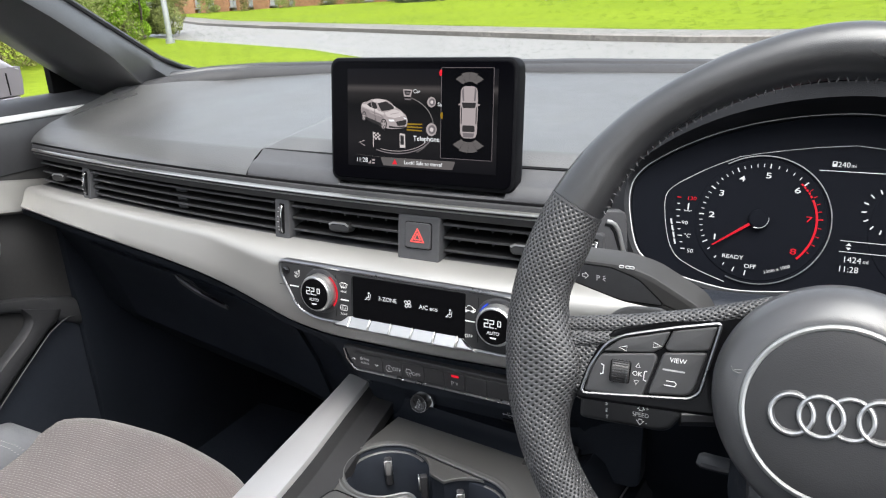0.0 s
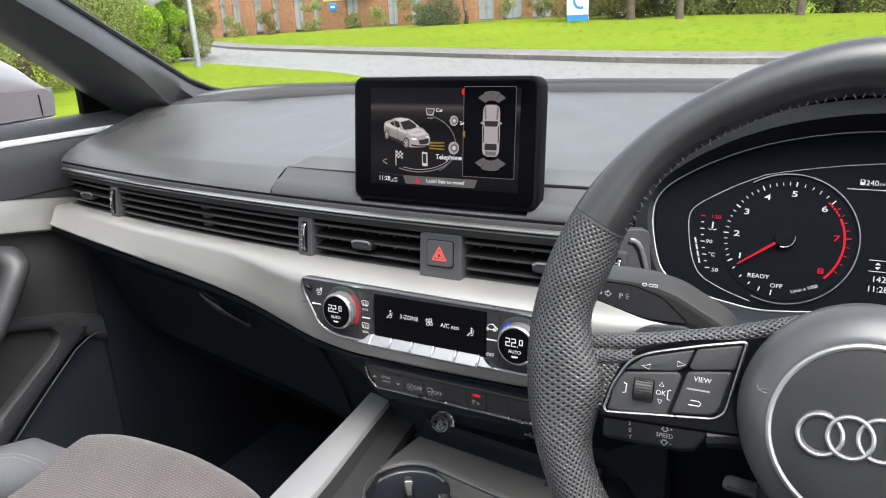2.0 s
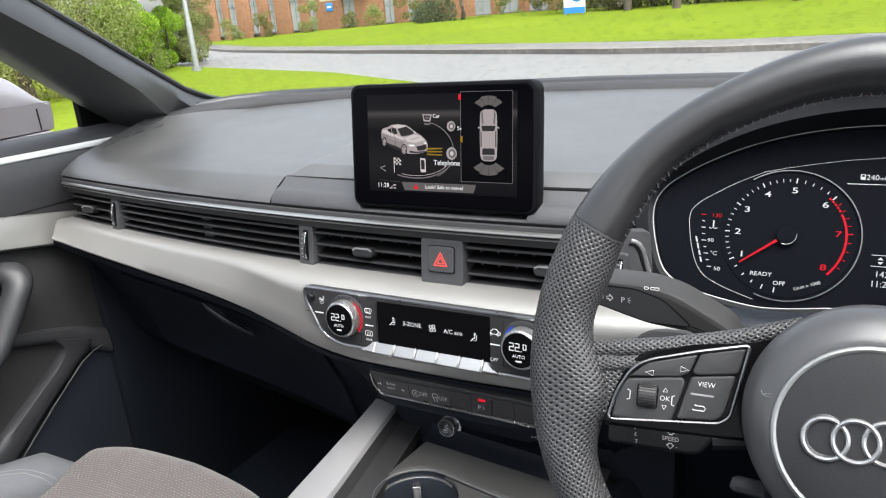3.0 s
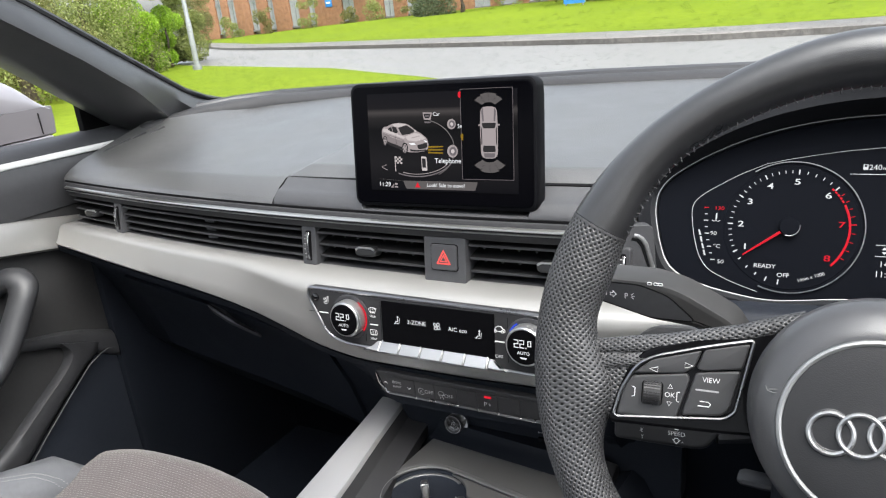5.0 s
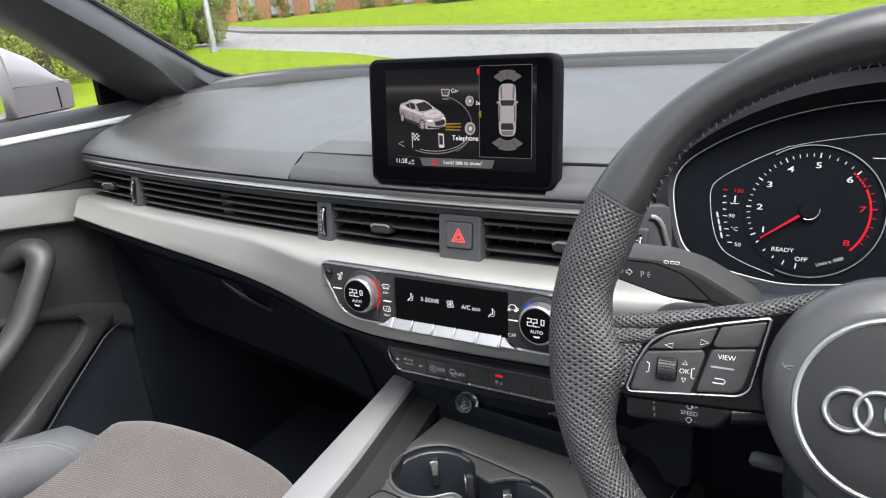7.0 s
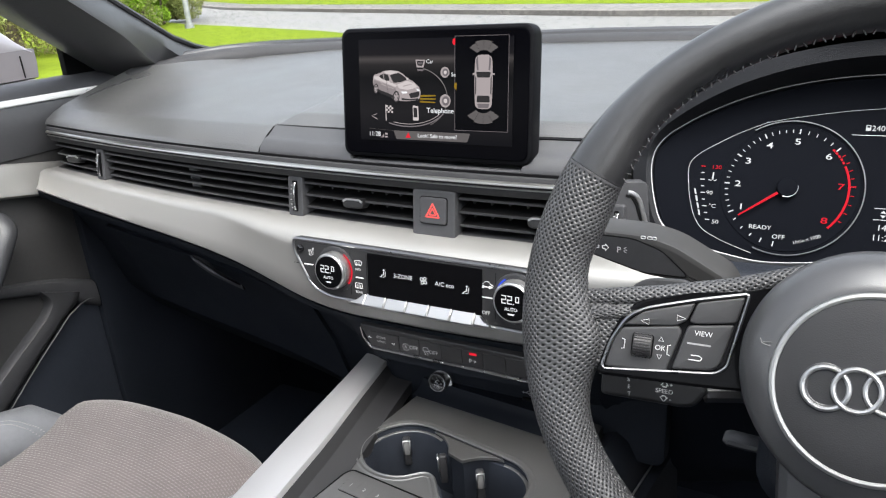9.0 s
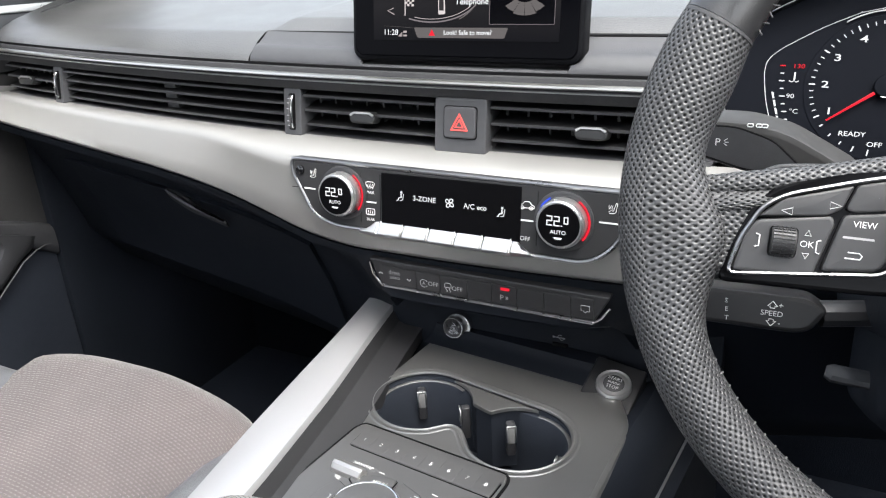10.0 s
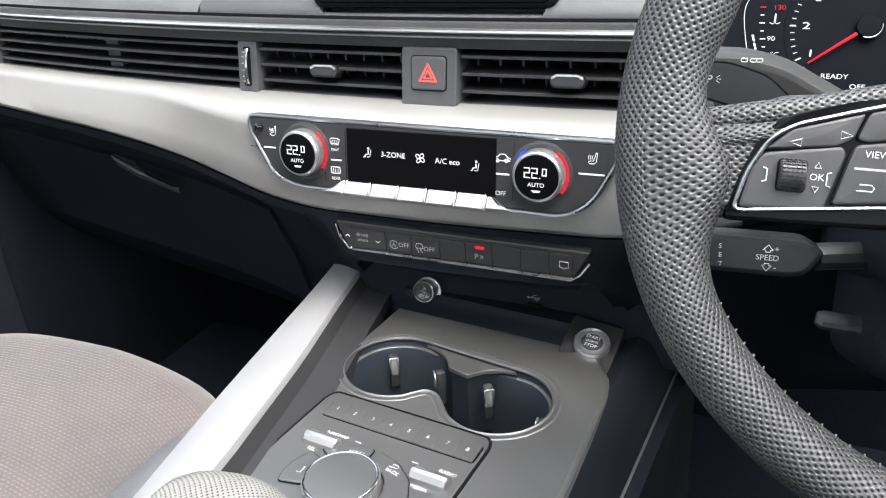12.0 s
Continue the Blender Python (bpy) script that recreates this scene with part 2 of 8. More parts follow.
sl0.new(ramp(sn, sl0, span(sn, sl0, sep.outputs["Z"], 0.015, 0.115), [(0.0, (0.002, 0.002, 0.004)), (0.30, (0.012, 0.011, 0.013)), (0.62, (0.003, 0.003, 0.004)), (0.74, (0.020, 0.018, 0.019)), (0.79, (0.065, 0.058, 0.058)), (0.83, (0.009, 0.008, 0.010)), (1.0, (0.005, 0.005, 0.008))]), sn["Principled BSDF"].inputs["Emission Color"])
M_PANELGLOW = lit("screen_grey_glow", (0.12, 0.11, 0.11), 1.0)
M_CARGLOW = lit("screen_car_glow", (0.40, 0.35, 0.355), 1.0)
M_CARFLANK = lit("screen_car_side", (0.27, 0.235, 0.24), 1.0)
M_CARMID = lit("screen_car_flank", (0.17, 0.15, 0.16), 1.0)
M_CARHIGH = lit("screen_car_light", (0.62, 0.56, 0.56), 1.0)
M_CARDARK = lit("screen_car_shade", (0.03, 0.028, 0.03), 1.0)
M_BODY = plain("silver_car_paint", (0.235, 0.23, 0.245), 0.38, 0.3, 0.3)
M_STRIP = plain("bright_sill_strip", (0.72, 0.72, 0.71), 0.3, 0.35, smudge=0.03)
M_MIRROR = plain("mirror_silvering", (0.75, 0.77, 0.77), 0.03, 1.0, smudge=0.01)
M_BODYDARK = plain("grey_mirror_plastic", (0.125, 0.120, 0.127), 0.4)
M_GRASS = ground_mat("mown_grass", (0.084, 0.120, 0.008), (0.102, 0.143, 0.010), (0.126, 0.170, 0.014), 5.0, 0.9, 0.2, 0.02, 0.04)
M_BLADE = ground_mat("grass_blades", (0.105, 0.145, 0.010), (0.125, 0.165, 0.013), (0.15, 0.19, 0.018), 3.0, 0.8, 0.1, 0.01, 0.06)
M_ROAD = ground_mat("damp_asphalt", (0.132, 0.129, 0.123), (0.140, 0.137, 0.131), (0.148, 0.145, 0.139), 9.0, 0.5, 0.02, 0.001, patch=0.01)
M_PAVE = ground_mat("worn_footway", (0.07, 0.066, 0.062), (0.10, 0.096, 0.09), (0.14, 0.135, 0.125), 6.0, 0.7, 0.3, 0.01)
M_KERB = ground_mat("concrete_kerb", (0.09, 0.082, 0.074), (0.13, 0.12, 0.11), (0.19, 0.175, 0.16), 12.0, 0.75, 0.3, 0.01)
M_BRICK = ground_mat("red_brick", (0.22, 0.105, 0.06), (0.30, 0.145, 0.08), (0.37, 0.19, 0.115), 5.0, 0.85, 0.2, 0.01)
M_MORTAR = plain("mortar", (0.3, 0.26, 0.22), 0.9)
M_CLAD = plain("grey_window_panel", (0.28, 0.29, 0.30), 0.25)
M_CREAM = plain("cream_panel", (0.62, 0.5, 0.34), 0.7)
M_WHITE = plain("white_paint", (0.78, 0.78, 0.77), 0.5)
M_SIGNBLUE = plain("blue_sign_paint", (0.03, 0.2, 0.55), 0.45)
M_NAVY = plain("navy_sign_paint", (0.05, 0.05, 0.14), 0.45)
M_POST = plain("galvanised_steel", (0.27, 0.28, 0.285), 0.45, 0.4)
M_BARK = ground_mat("bark", (0.05, 0.038, 0.028), (0.09, 0.07, 0.05), (0.15, 0.12, 0.09), 12.0, 0.9, 0.6, 0.02)


def leaves(name, a, b):
    m, n, l, p = shader(name, a, 0.55)
    g = n.new("ShaderNodeNewGeometry")
    tint = ramp(n, l, g.outputs["Random Per Island"], [(0.0, a), (1.0, b)])
    l.new(tint, p.inputs["Base Color"])
    p.inputs["Specular IOR Level"].default_value = 0.1
    thin = n.new("ShaderNodeBsdfTranslucent")
    l.new(tint, thin.inputs["Color"])
    both = n.new("ShaderNodeMixShader")
    both.inputs[0].default_value = 0.45
    out = [k for k in n if k.type == "OUTPUT_MATERIAL"][0]
    l.new(p.outputs[0], both.inputs[1])
    l.new(thin.outputs[0], both.inputs[2])
    l.new(both.outputs[0], out.inputs["Surface"])
    return m


M_LEAF = leaves("hedge_leaves", (0.16, 0.185, 0.055), (0.33, 0.37, 0.14))
M_LEAFLIGHT = leaves("bright_bush_leaves", (0.17, 0.29, 0.02), (0.38, 0.56, 0.07))
M_LEAFDARK = leaves("dark_tree_leaves", (0.075, 0.095, 0.05), (0.18, 0.21, 0.12))
M_LEAFDRY = leaves("autumn_shrub_leaves", (0.11, 0.115, 0.04), (0.28, 0.27, 0.11))


# ---- mesh tools ----
ROOT = {}


def thing(name, base, label, category, group="", kind=""):
    ob = new(name)
    ob.empty_display_size = 0.05
    ob.location = base
    ROOT[ob] = Vector(base)
    return tagged(ob, label, category, group, kind)


def finish(bm, sharp=0.6):
    bmesh.ops.recalc_face_normals(bm, faces=bm.faces)
    for f in bm.faces:
        f.smooth = len(f.verts) <= 4
    for e in bm.edges:
        if len(e.link_faces) == 2 and e.calc_face_angle(0) > sharp:
            e.smooth = False


def part(name, bm, material, parent=None, label="", sharp=0.6, recalc=True):
    if recalc:
        finish(bm, sharp)
    me = bpy.data.meshes.new(name)
    base = ROOT.get(parent, Vector())
    bm.transform(Matrix.Translation(-base))
    bm.to_mesh(me)
    bm.free()
    me.materials.append(material)
    ob = new(name, me)
    if parent:
        ob.parent = parent
    ROOT[ob] = base
    return tagged(ob, label)


def solid(name, bm, material, base, label, category, group="", kind="", sharp=0.6):
    """A top-level thing of one mesh, with its origin at base."""
    finish(bm, sharp)
    bm.transform(Matrix.Translation(-Vector(base)))
    me = bpy.data.meshes.new(name)
    bm.to_mesh(me)
    bm.free()
    me.materials.append(material)
    ob = new(name, me)
    ob.location = base
    ROOT[ob] = Vector(base)
    return tagged(ob, label, category, group, kind)


def fr(origin, ux, uy):
    """A frame: its x along ux, its y near uy, its z out of the face."""
    ux = Vector(ux).normalized()
    n = ux.cross(Vector(uy)).normalized()
    uy = n.cross(ux)
    m = Matrix((ux, uy, n)).transposed().to_4x4()
    m.translation = origin
    return m


def grid(rows, close_u=False, close_v=False, bm=None, uv=None, caps=False):
    bm = bm or bmesh.new()
    lay = bm.loops.layers.uv.verify()
    vs = [[bm.verts.new(p) for p in r] for r in rows]
    nu, nv = len(rows), len(rows[0])
    for i in range(nu if close_u else nu - 1):
        for j in range(nv if close_v else nv - 1):
            ids = [(i, j), (i + 1, j), (i + 1, j + 1), (i, j + 1)]
            f = bm.faces.new([vs[a % nu][b % nv] for a, b in ids])
            if uv:
                for lp, (a, b) in zip(f.loops, ids):
                    lp[lay].uv = uv(a, b)
    if caps and not close_u:
        bm.faces.new(vs[0])
        bm.faces.new(list(reversed(vs[-1])))
    return bm


def box(lo, hi, bevel=0.0, bm=None, m=None, seg=2):
    b2 = bmesh.new()
    bmesh.ops.create_cube(b2, size=1)
    lo, hi = Vector(lo), Vector(hi)
    for v in b2.verts:
        v.co = Vector([(lo[i] + hi[i]) / 2 + v.co[i] * (hi[i] - lo[i]) for i in range(3)])
    if bevel:
        bmesh.ops.bevel(b2, geom=b2.edges[:], offset=bevel, segments=seg, affect="EDGES", profile=0.5)
    if m:
        b2.transform(m)
    return merge(bm, b2)


def merge(bm, b2):
    if bm is None:
        return b2
    me = bpy.data.meshes.new("tmp")
    b2.to_mesh(me)
    b2.free()
    bm.from_mesh(me)
    bpy.data.meshes.remove(me)
    return bm


def tube(path, rx, ry=None, n=10, closed=False, up=(0, 0, 1), bm=None, caps=True, uv=True):
    """A round or oval bar along a path; rx and ry may be functions of the way along, 0 to 1."""
    path = [Vector(p) for p in path]
    up = Vector(up)
    rows, k, run, runs = [], len(path), 0.0, []
    for i, p in enumerate(path):
        a = path[(i - 1) % k] if closed or i else p
        b = path[(i + 1) % k] if closed or i < k - 1 else p
        t = (b - a).normalized()
        side = t.cross(up).normalized() if abs(t.dot(up)) < 0.999 else t.orthogonal().normalized()
        top = side.cross(t)
        s = i / max(1, k - 1)
        wx = rx(s) if callable(rx) else rx
        wy = (ry(s) if callable(ry) else ry) if ry is not None else wx
        rows.append([p + side * (wx * math.cos(2 * math.pi * j / n)) + top * (wy * math.sin(2 * math.pi * j / n)) for j in range(n)])
        if i:
            run += (p - path[i - 1]).length
        runs.append(run)
    girth = 2 * math.pi * ((rx(0.5) if callable(rx) else rx) + (rx(0.5) if callable(rx) else rx)) / 2
    return grid(rows, closed, True, bm, (lambda a, b: ((runs[a] if a < k else run), girth * b / n)), caps and not closed)


def rrect(w, h, r, n=4, cx=0.0, cy=0.0):
    out = []
    for sx, sy, a0 in ((1, 1, 0), (-1, 1, 90), (-1, -1, 180), (1, -1, 270)):
        for i in range(n + 1):
            a = radians(a0 + 90 * i / n)
            out.append((cx + sx * (w / 2 - r) + r * math.cos(a), cy + sy * (h / 2 - r) + r * math.sin(a)))
    return out


def circ(r, n=32, cx=0.0, cy=0.0, a0=0.0, a1=360.0, ry=None):
    full = abs(a1 - a0) >= 360
    k = n if full else n + 1
    return [(cx + r * math.cos(radians(a0 + (a1 - a0) * i / n)), cy + (ry or r) * math.sin(radians(a0 + (a1 - a0) * i / n))) for i in range(k)]


def rounded(pts, r, n=5):
    """A polygon with its corners rounded; r may be one radius or one for each corner."""
    out, k = [], len(pts)
    for i, p in enumerate(pts):
        p = Vector(p)
        a, b = Vector(pts[i - 1]) - p, Vector(pts[(i + 1) % k]) - p
        ri = r[i] if isinstance(r, (list, tuple)) else r
        d = min(ri, a.length * 0.48, b.length * 0.48)
        pa, pb = p + a.normalized() * d, p + b.normalized() * d
        for j in range(n + 1):
            s = j / n
            q = pa * (1 - s) ** 2 + p * (2 * s * (1 - s)) + pb * s ** 2
            out.append((q.x, q.y))
    return out


def inset(pts, d):
    """The outline moved inwards by d."""
    k = len(pts)
    area = sum(pts[i - 1][0] * pts[i][1] - pts[i][0] * pts[i - 1][1] for i in range(k))
    sg = 1 if area > 0 else -1
    out = []
    for i in range(k):
        a, p, b = Vector(pts[i - 1]), Vector(pts[i]), Vector(pts[(i + 1) % k])
        t1, t2 = (p - a), (b - p)
        if t1.length < 1e-7:
            t1 = t2
        if t2.length < 1e-7:
            t2 = t1
        t1, t2 = t1.normalized(), t2.normalized()
        n = Vector((-(t1.y + t2.y), t1.x + t2.x))
        n = n.normalized() if n.length > 1e-6 else Vector((-t1.y, t1.x))
        c = max(0.5, n.dot(Vector((-t1.y, t1.x))))
        q = p + n * (sg * d / c)
        out.append((q.x, q.y))
    for _ in range(4):
        for i in range(k if d > 0 else 0):
            j = (i + 1) % k
            old, now = Vector(pts[j]) - Vector(pts[i]), Vector(out[j]) - Vector(out[i])
            if old.dot(now) < 0:
                mid = (Vector(out[i]) + Vector(out[j])) / 2
                out[i] = out[j] = (mid.x, mid.y)
    return out


def plate(m, pts, depth, b=0.001, z=0.0, bm=None, dome=0.0):
    """A slab with the outline pts on the frame m: its face at z, its back depth behind, its edge eased by b."""
    steps = [(0, -depth), (0, -b)] + [(b * (1 - math.cos(a)), -b + b * math.sin(a)) for a in (0.8, 1.57)] + [(b + 0.0003, 0.0)] if b else [(0, -depth), (0, 0)]
    rows = [[m @ Vector((x, y, z + h)) for x, y in inset(pts, d)] for d, h in steps]
    if dome:
        mid = sum(rows[-1], Vector()) / len(pts)
        up = (m.to_3x3() @ Vector((0, 0, 1))) * dome
        last = rows[-1]
        rows += [[p.lerp(mid, s) + up * (1 - (1 - s) ** 2) for p in last] for s in (0.3, 0.65, 0.97)]
    return grid(rows, False, True, bm, None, True)


def frame_ring(m, outer, inner, depth, z=0.0, bm=None):
    """A flat frame between two outlines of equal count."""
    rows = [[m @ Vector((x, y, zz)) for x, y in o] for o, zz in ((outer, z - depth), (outer, z), (inner, z), (inner, z - depth))]
    return grid(rows, True, True, bm)


def line(m, pts, r, z=0.0, closed=False, n=6, bm=None, flat=1.0):
    """A raised bead along an outline on the frame m."""
    return tube([m @ Vector((x, y, z)) for x, y in pts], r, r * flat, n, closed, m.to_3x3() @ Vector((0, 0, 1)), bm)


def lathe(m, prof, n=32, bm=None, caps=True):
    """A turned part about the frame's z: prof is a list of radius and height."""
    rows = [[m @ Vector((r * math.cos(2 * math.pi * j / n), r * math.sin(2 * math.pi * j / n), h)) for j in range(n)] for r, h in prof]
    return grid(rows, False, True, bm, None, caps)


def lerp_at(xs, ys, smooth=0.03):
    """A smooth curve through knots."""
    fx = np.linspace(xs[0], xs[-1], 400)
    fy = np.interp(fx, xs, ys)
    w = max(1, int(smooth / (fx[1] - fx[0])))
    k = np.ones(2 * w + 1) / (2 * w + 1)
    fy = np.convolve(np.pad(fy, w, mode="edge"), k, "valid")
    return lambda x: float(np.interp(x, fx, fy))


GLYPH = {}


def prepare(words, weight=0.0):
    made = []
    for w in words:
        cu = bpy.data.curves.new("glyph", "FONT")
        cu.body, cu.align_x, cu.align_y, cu.size, cu.resolution_u, cu.offset = w, "CENTER", "CENTER", 1.0, 3, weight
        made.append((w, new("glyph", cu)))
    dg = bpy.context.evaluated_depsgraph_get()
    for w, ob in made:
        me = bpy.data.meshes.new_from_object(ob.evaluated_get(dg))
        GLYPH["*" + w if weight else w] = me
    for w, ob in made:
        cu = ob.data
        bpy.data.objects.remove(ob)
        bpy.data.curves.remove(cu)


def write(text, m, x, y, size, material, parent, turn=0.0, z=0.0006, stretch=1.0, name="lettering", bold=False):
    """Flat lettering on the frame m, centred on x, y; size is about the height of its capitals."""
    bm = bmesh.new()
    bm.from_mesh(GLYPH["*" + text if bold else text])
    s = size / 0.69
    t = m @ Matrix.Translation((x, y, z)) @ Matrix.Rotation(radians(turn), 4, "Z") @ Matrix.Diagonal((s * stretch, s, 1, 1))
    bm.transform(t)
    return part(name, bm, material, parent, recalc=False)


prepare("1 2 3 4 5 6 7 8 READY OFF 130 90 50 °C 240 mi 1424 11:28 Telephone Car Se 22.0 22 0 AUTO 3-ZONE MAX REAR START ENGINE STOP TEL MENU BACK RADIO MEDIA NAV/MAP VIEW OK SPEED SET S E T P A drive select + -".split()
        + ["12V", "1/min x 1000", "Look! Safe to move?", "A/C eco"])
prepare("1 2 3 4 5 6 7 8 READY OFF Telephone AUTO 3-ZONE drive VIEW".split() + ["Look! Safe to move?", "A/C eco"], 0.008)


# ---- the dashboard's lines, all as functions of x across the car ----
def yv(x):
    return -0.012 + 0.10 * x * x


def zc(x):
    return 0.9493 - 0.004 * x + 0.018 * x * x


def ztt(x):
    return 0.892 - 0.004 * x + 0.025 * x * x


zb = lerp_at([-0.72, -0.5, -0.37, -0.30, -0.25, -0.205, -0.162, -0.114, 0.0, 0.15, 0.20, 0.245, 0.29, 0.35, 0.5, 0.72],
             [0.880, 0.863, 0.852, 0.843, 0.833, 0.820, 0.806, 0.799, 0.799, 0.802, 0.810, 0.824, 0.836, 0.846, 0.860, 0.878], 0.02)


def pad_top(x, y):
    """Height of the dash top."""
    z = 0.984 + 0.107 * (y - yv(x) - 0.034)
    return z + 0.15 * max(0.0, y - 0.03) * min(1.0, max(0.0, abs(x) - 0.56) / 0.115) ** 2


def span_x(a, b, step=0.03):
    k = max(2, int(round((b - a) / step)) + 1)
    return [a + (b - a) * i / (k - 1) for i in range(k)]


def loft(profile, xs, bm=None):
    """A solid whose closed section at each x is profile(x): a list of y, z."""
    rows = [[Vector((x, y, z)) for y, z in profile(x)] for x in xs]
    return grid(rows, False, True, bm, None, True)


def arc_pts(y0, z0, y1, z1, y2, z2, n=5):
    """Points of a soft corner from 0 over 1 to 2."""
    return [((1 - s) ** 2 * y0 + 2 * s * (1 - s) * y1 + s * s * y2, (1 - s) ** 2 * z0 + 2 * s * (1 - s) * z1 + s * s * z2) for s in [i / n for i in range(n + 1)]]


REAR = lerp_at([-0.70, -0.66, -0.62, -0.56, -0.45, -0.3, 0.0, 0.3, 0.45, 0.56, 0.62, 0.66, 0.70],
               [0.17, 0.22, 0.31, 0.365, 0.405, 0.42, 0.43, 0.42, 0.405, 0.365, 0.31, 0.22, 0.17], 0.02)

dash = thing("dashboard", (0, 0.1, 0.62), "dark grey soft-touch dashboard with brushed aluminium trim and chrome line", "dashboard")


# upper pad: creased wings at either side, raised behind the display
NL, NR = -0.234, 0.160


def wing(x):
    a, zb0 = yv(x), zc(x) + 0.009
    t3 = pad_top(x, a + 0.034)
    front = [(a + 0.002, zb0), (a + 0.0045, zb0 + 0.004), (a + 0.008, zb0 + 0.0070), (a + 0.019, (zb0 + 0.0070 + t3) / 2), (a + 0.0305, t3 - 0.0022), (a + 0.0335, t3 - 0.0006), (a + 0.038, pad_top(x, a + 0.038))]
    yr = REAR(x)
    ys = [a + 0.038 + (yr - a - 0.038) * i / 8 for i in range(1, 9)]
    return front + [(y, pad_top(x, y)) for y in ys] + [(yr, 0.93), (a + 0.03, 0.93)]


part("upper_pad", loft(wing, span_x(-0.674, NL, 0.02)), M_PAD, dash, "soft grained dark grey dash top")
part("upper_pad", loft(wing, span_x(0.545, 0.672, 0.02)), M_PAD, dash)


def ease(s):
    s = min(1.0, max(0.0, s))
    return s * s * (3 - 2 * s)


def middle(x):
    """The pad behind the display: a dark creased face, then a top that sinks back to the level of the wings."""
    back = 0.115 * ease((x - NR) / 0.02)
    m = ease((x - NL + 0.002) / 0.026) * (1 - ease((x - NR) / 0.02))
    y0 = yv(x) + 0.037 + back
    y1 = y0 + 0.003 + 0.015 * m
    yr = REAR(x)

    def top(y):
        return pad_top(x, y) + 0.0080 * m * (1 - ease((y - y1) / 0.20))

    foot = 0.9835 if back < 0.05 else 0.95
    face = [(y0, 0.940), (y0, foot - 0.002), (y0 + 0.0006, foot), (y0 + 0.3 * (y1 - y0), foot + 0.3 * (top(y1) - foot)), (y1 - 0.0012, top(y1) - 0.0012), (y1 + 0.0015, top(y1 + 0.0015))]
    ys = [y1 + 0.006 + (yr - y1 - 0.006) * (i / 10) ** 1.5 for i in range(11)]
    return face + [(y, top(y)) for y in ys] + [(yr, 0.93)]


part("upper_pad", loft(middle, span_x(NL, NL + 0.030, 0.003) + span_x(NL + 0.04, NR, 0.02) + span_x(NR + 0.004, NR + 0.024, 0.004) + span_x(0.23, 0.545, 0.02)), M_PAD, dash)
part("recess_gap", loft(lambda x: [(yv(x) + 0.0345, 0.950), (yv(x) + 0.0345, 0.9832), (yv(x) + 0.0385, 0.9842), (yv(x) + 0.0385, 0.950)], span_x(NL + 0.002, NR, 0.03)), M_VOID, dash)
part("seam", loft(lambda x: [(y - 0.0004, z - 0.003) for y, z in wing(x)[:6]] + [(y, z + 0.0002) for y, z in reversed(wing(x)[:6])], [NL - 0.0001, NL + 0.0011]), M_VOID, dash)


def plinth(x):
    a, z0 = yv(x), zc(x) + 0.009
    if -0.105 < x < 0.085:
        return [(a + 0.003, z0), (a + 0.0035, z0 + 0.001), (a + 0.005, z0 + 0.002), (a + 0.012, z0 + 0.0022), (a + 0.020, z0 + 0.0022), (a + 0.026, z0 + 0.0100), (a + 0.030, z0 + 0.0190), (a + 0.0345, z0 + 0.0240), (a + 0.0345, 0.945), (a + 0.003, 0.945)]
    return [(a + 0.003, z0), (a + 0.004, z0 + 0.0045), (a + 0.0105, z0 + 0.0115), (a + 0.0130, z0 + 0.0132), (a + 0.0165, z0 + 0.0142), (a + 0.0205, z0 + 0.0152), (a + 0.026, z0 + 0.0182), (a + 0.0345, z0 + 0.0240), (a + 0.0345, 0.945), (a + 0.003, 0.945)]


bm = bmesh.new()
rows = []
for x in span_x(NL + 0.001, -0.106, 0.02) + span_x(-0.104, 0.084, 0.02) + span_x(0.086, NR, 0.02):
    rows.append([Vector((x, y, z)) for y, z in plinth(x)])
for r, sx in ((rows[0], 1), (rows[-1], -1)):
    for v in r:
        v.x += sx * 0.0006
grid(rows, False, True, bm, None, True)
part("display_plinth", bm, M_MID, dash, "smooth grey shelf under the display")


# raised lip along the windscreen and the pillars
def lip_path():
    pts = [(-0.676, 0.170, 1.006), (-0.673, 0.190, 1.022), (-0.672, 0.24, 1.027), (-0.66, 0.30, 1.031), (-0.63, 0.355, 1.033), (-0.56, 0.40, 1.034), (-0.43, 0.43, 1.033), (-0.25, 0.438, 1.033), (-0.1, 0.44, 1.034), (0, 0.44, 1.035)]
    return pts + [(-x, y, z) for x, y, z in reversed(pts[:-1])]


lp = [Vector(p) for p in lip_path()]
rows = []
for i, p in enumerate(lp):
    t = (lp[min(i + 1, len(lp) - 1)] - lp[max(i - 1, 0)]).normalized()
    o = Vector((t.y, -t.x, 0))
    inn = o * (0.013, 0.018, 0.024, 0.028, 0.031, 0.034)[min(5, i, len(lp) - 1 - i)]
    dn = Vector((0, 0, -1))
    rows.append([p + inn + dn * 0.05, p + inn + dn * 0.013, p + inn * 0.88 + dn * 0.006, p + inn * 0.6 + dn * 0.0025, p + inn * 0.2 + dn * 0.0, p - o * 0.004 + dn * 0.002, p - o * 0.03 + dn * 0.012, p - o * 0.03 + dn * 0.07])
part("windscreen_lip", grid(rows, False, True, None, None, True), M_LIP, dash, "dark grey lip along the windscreen base", 0.7)
part("cowl_seal", tube([(x * 1.02, y + 0.022, z - 0.004) for x, y, z in lip_path()], 0.010, 0.008, 8), M_BAND, dash, "black windscreen seal")

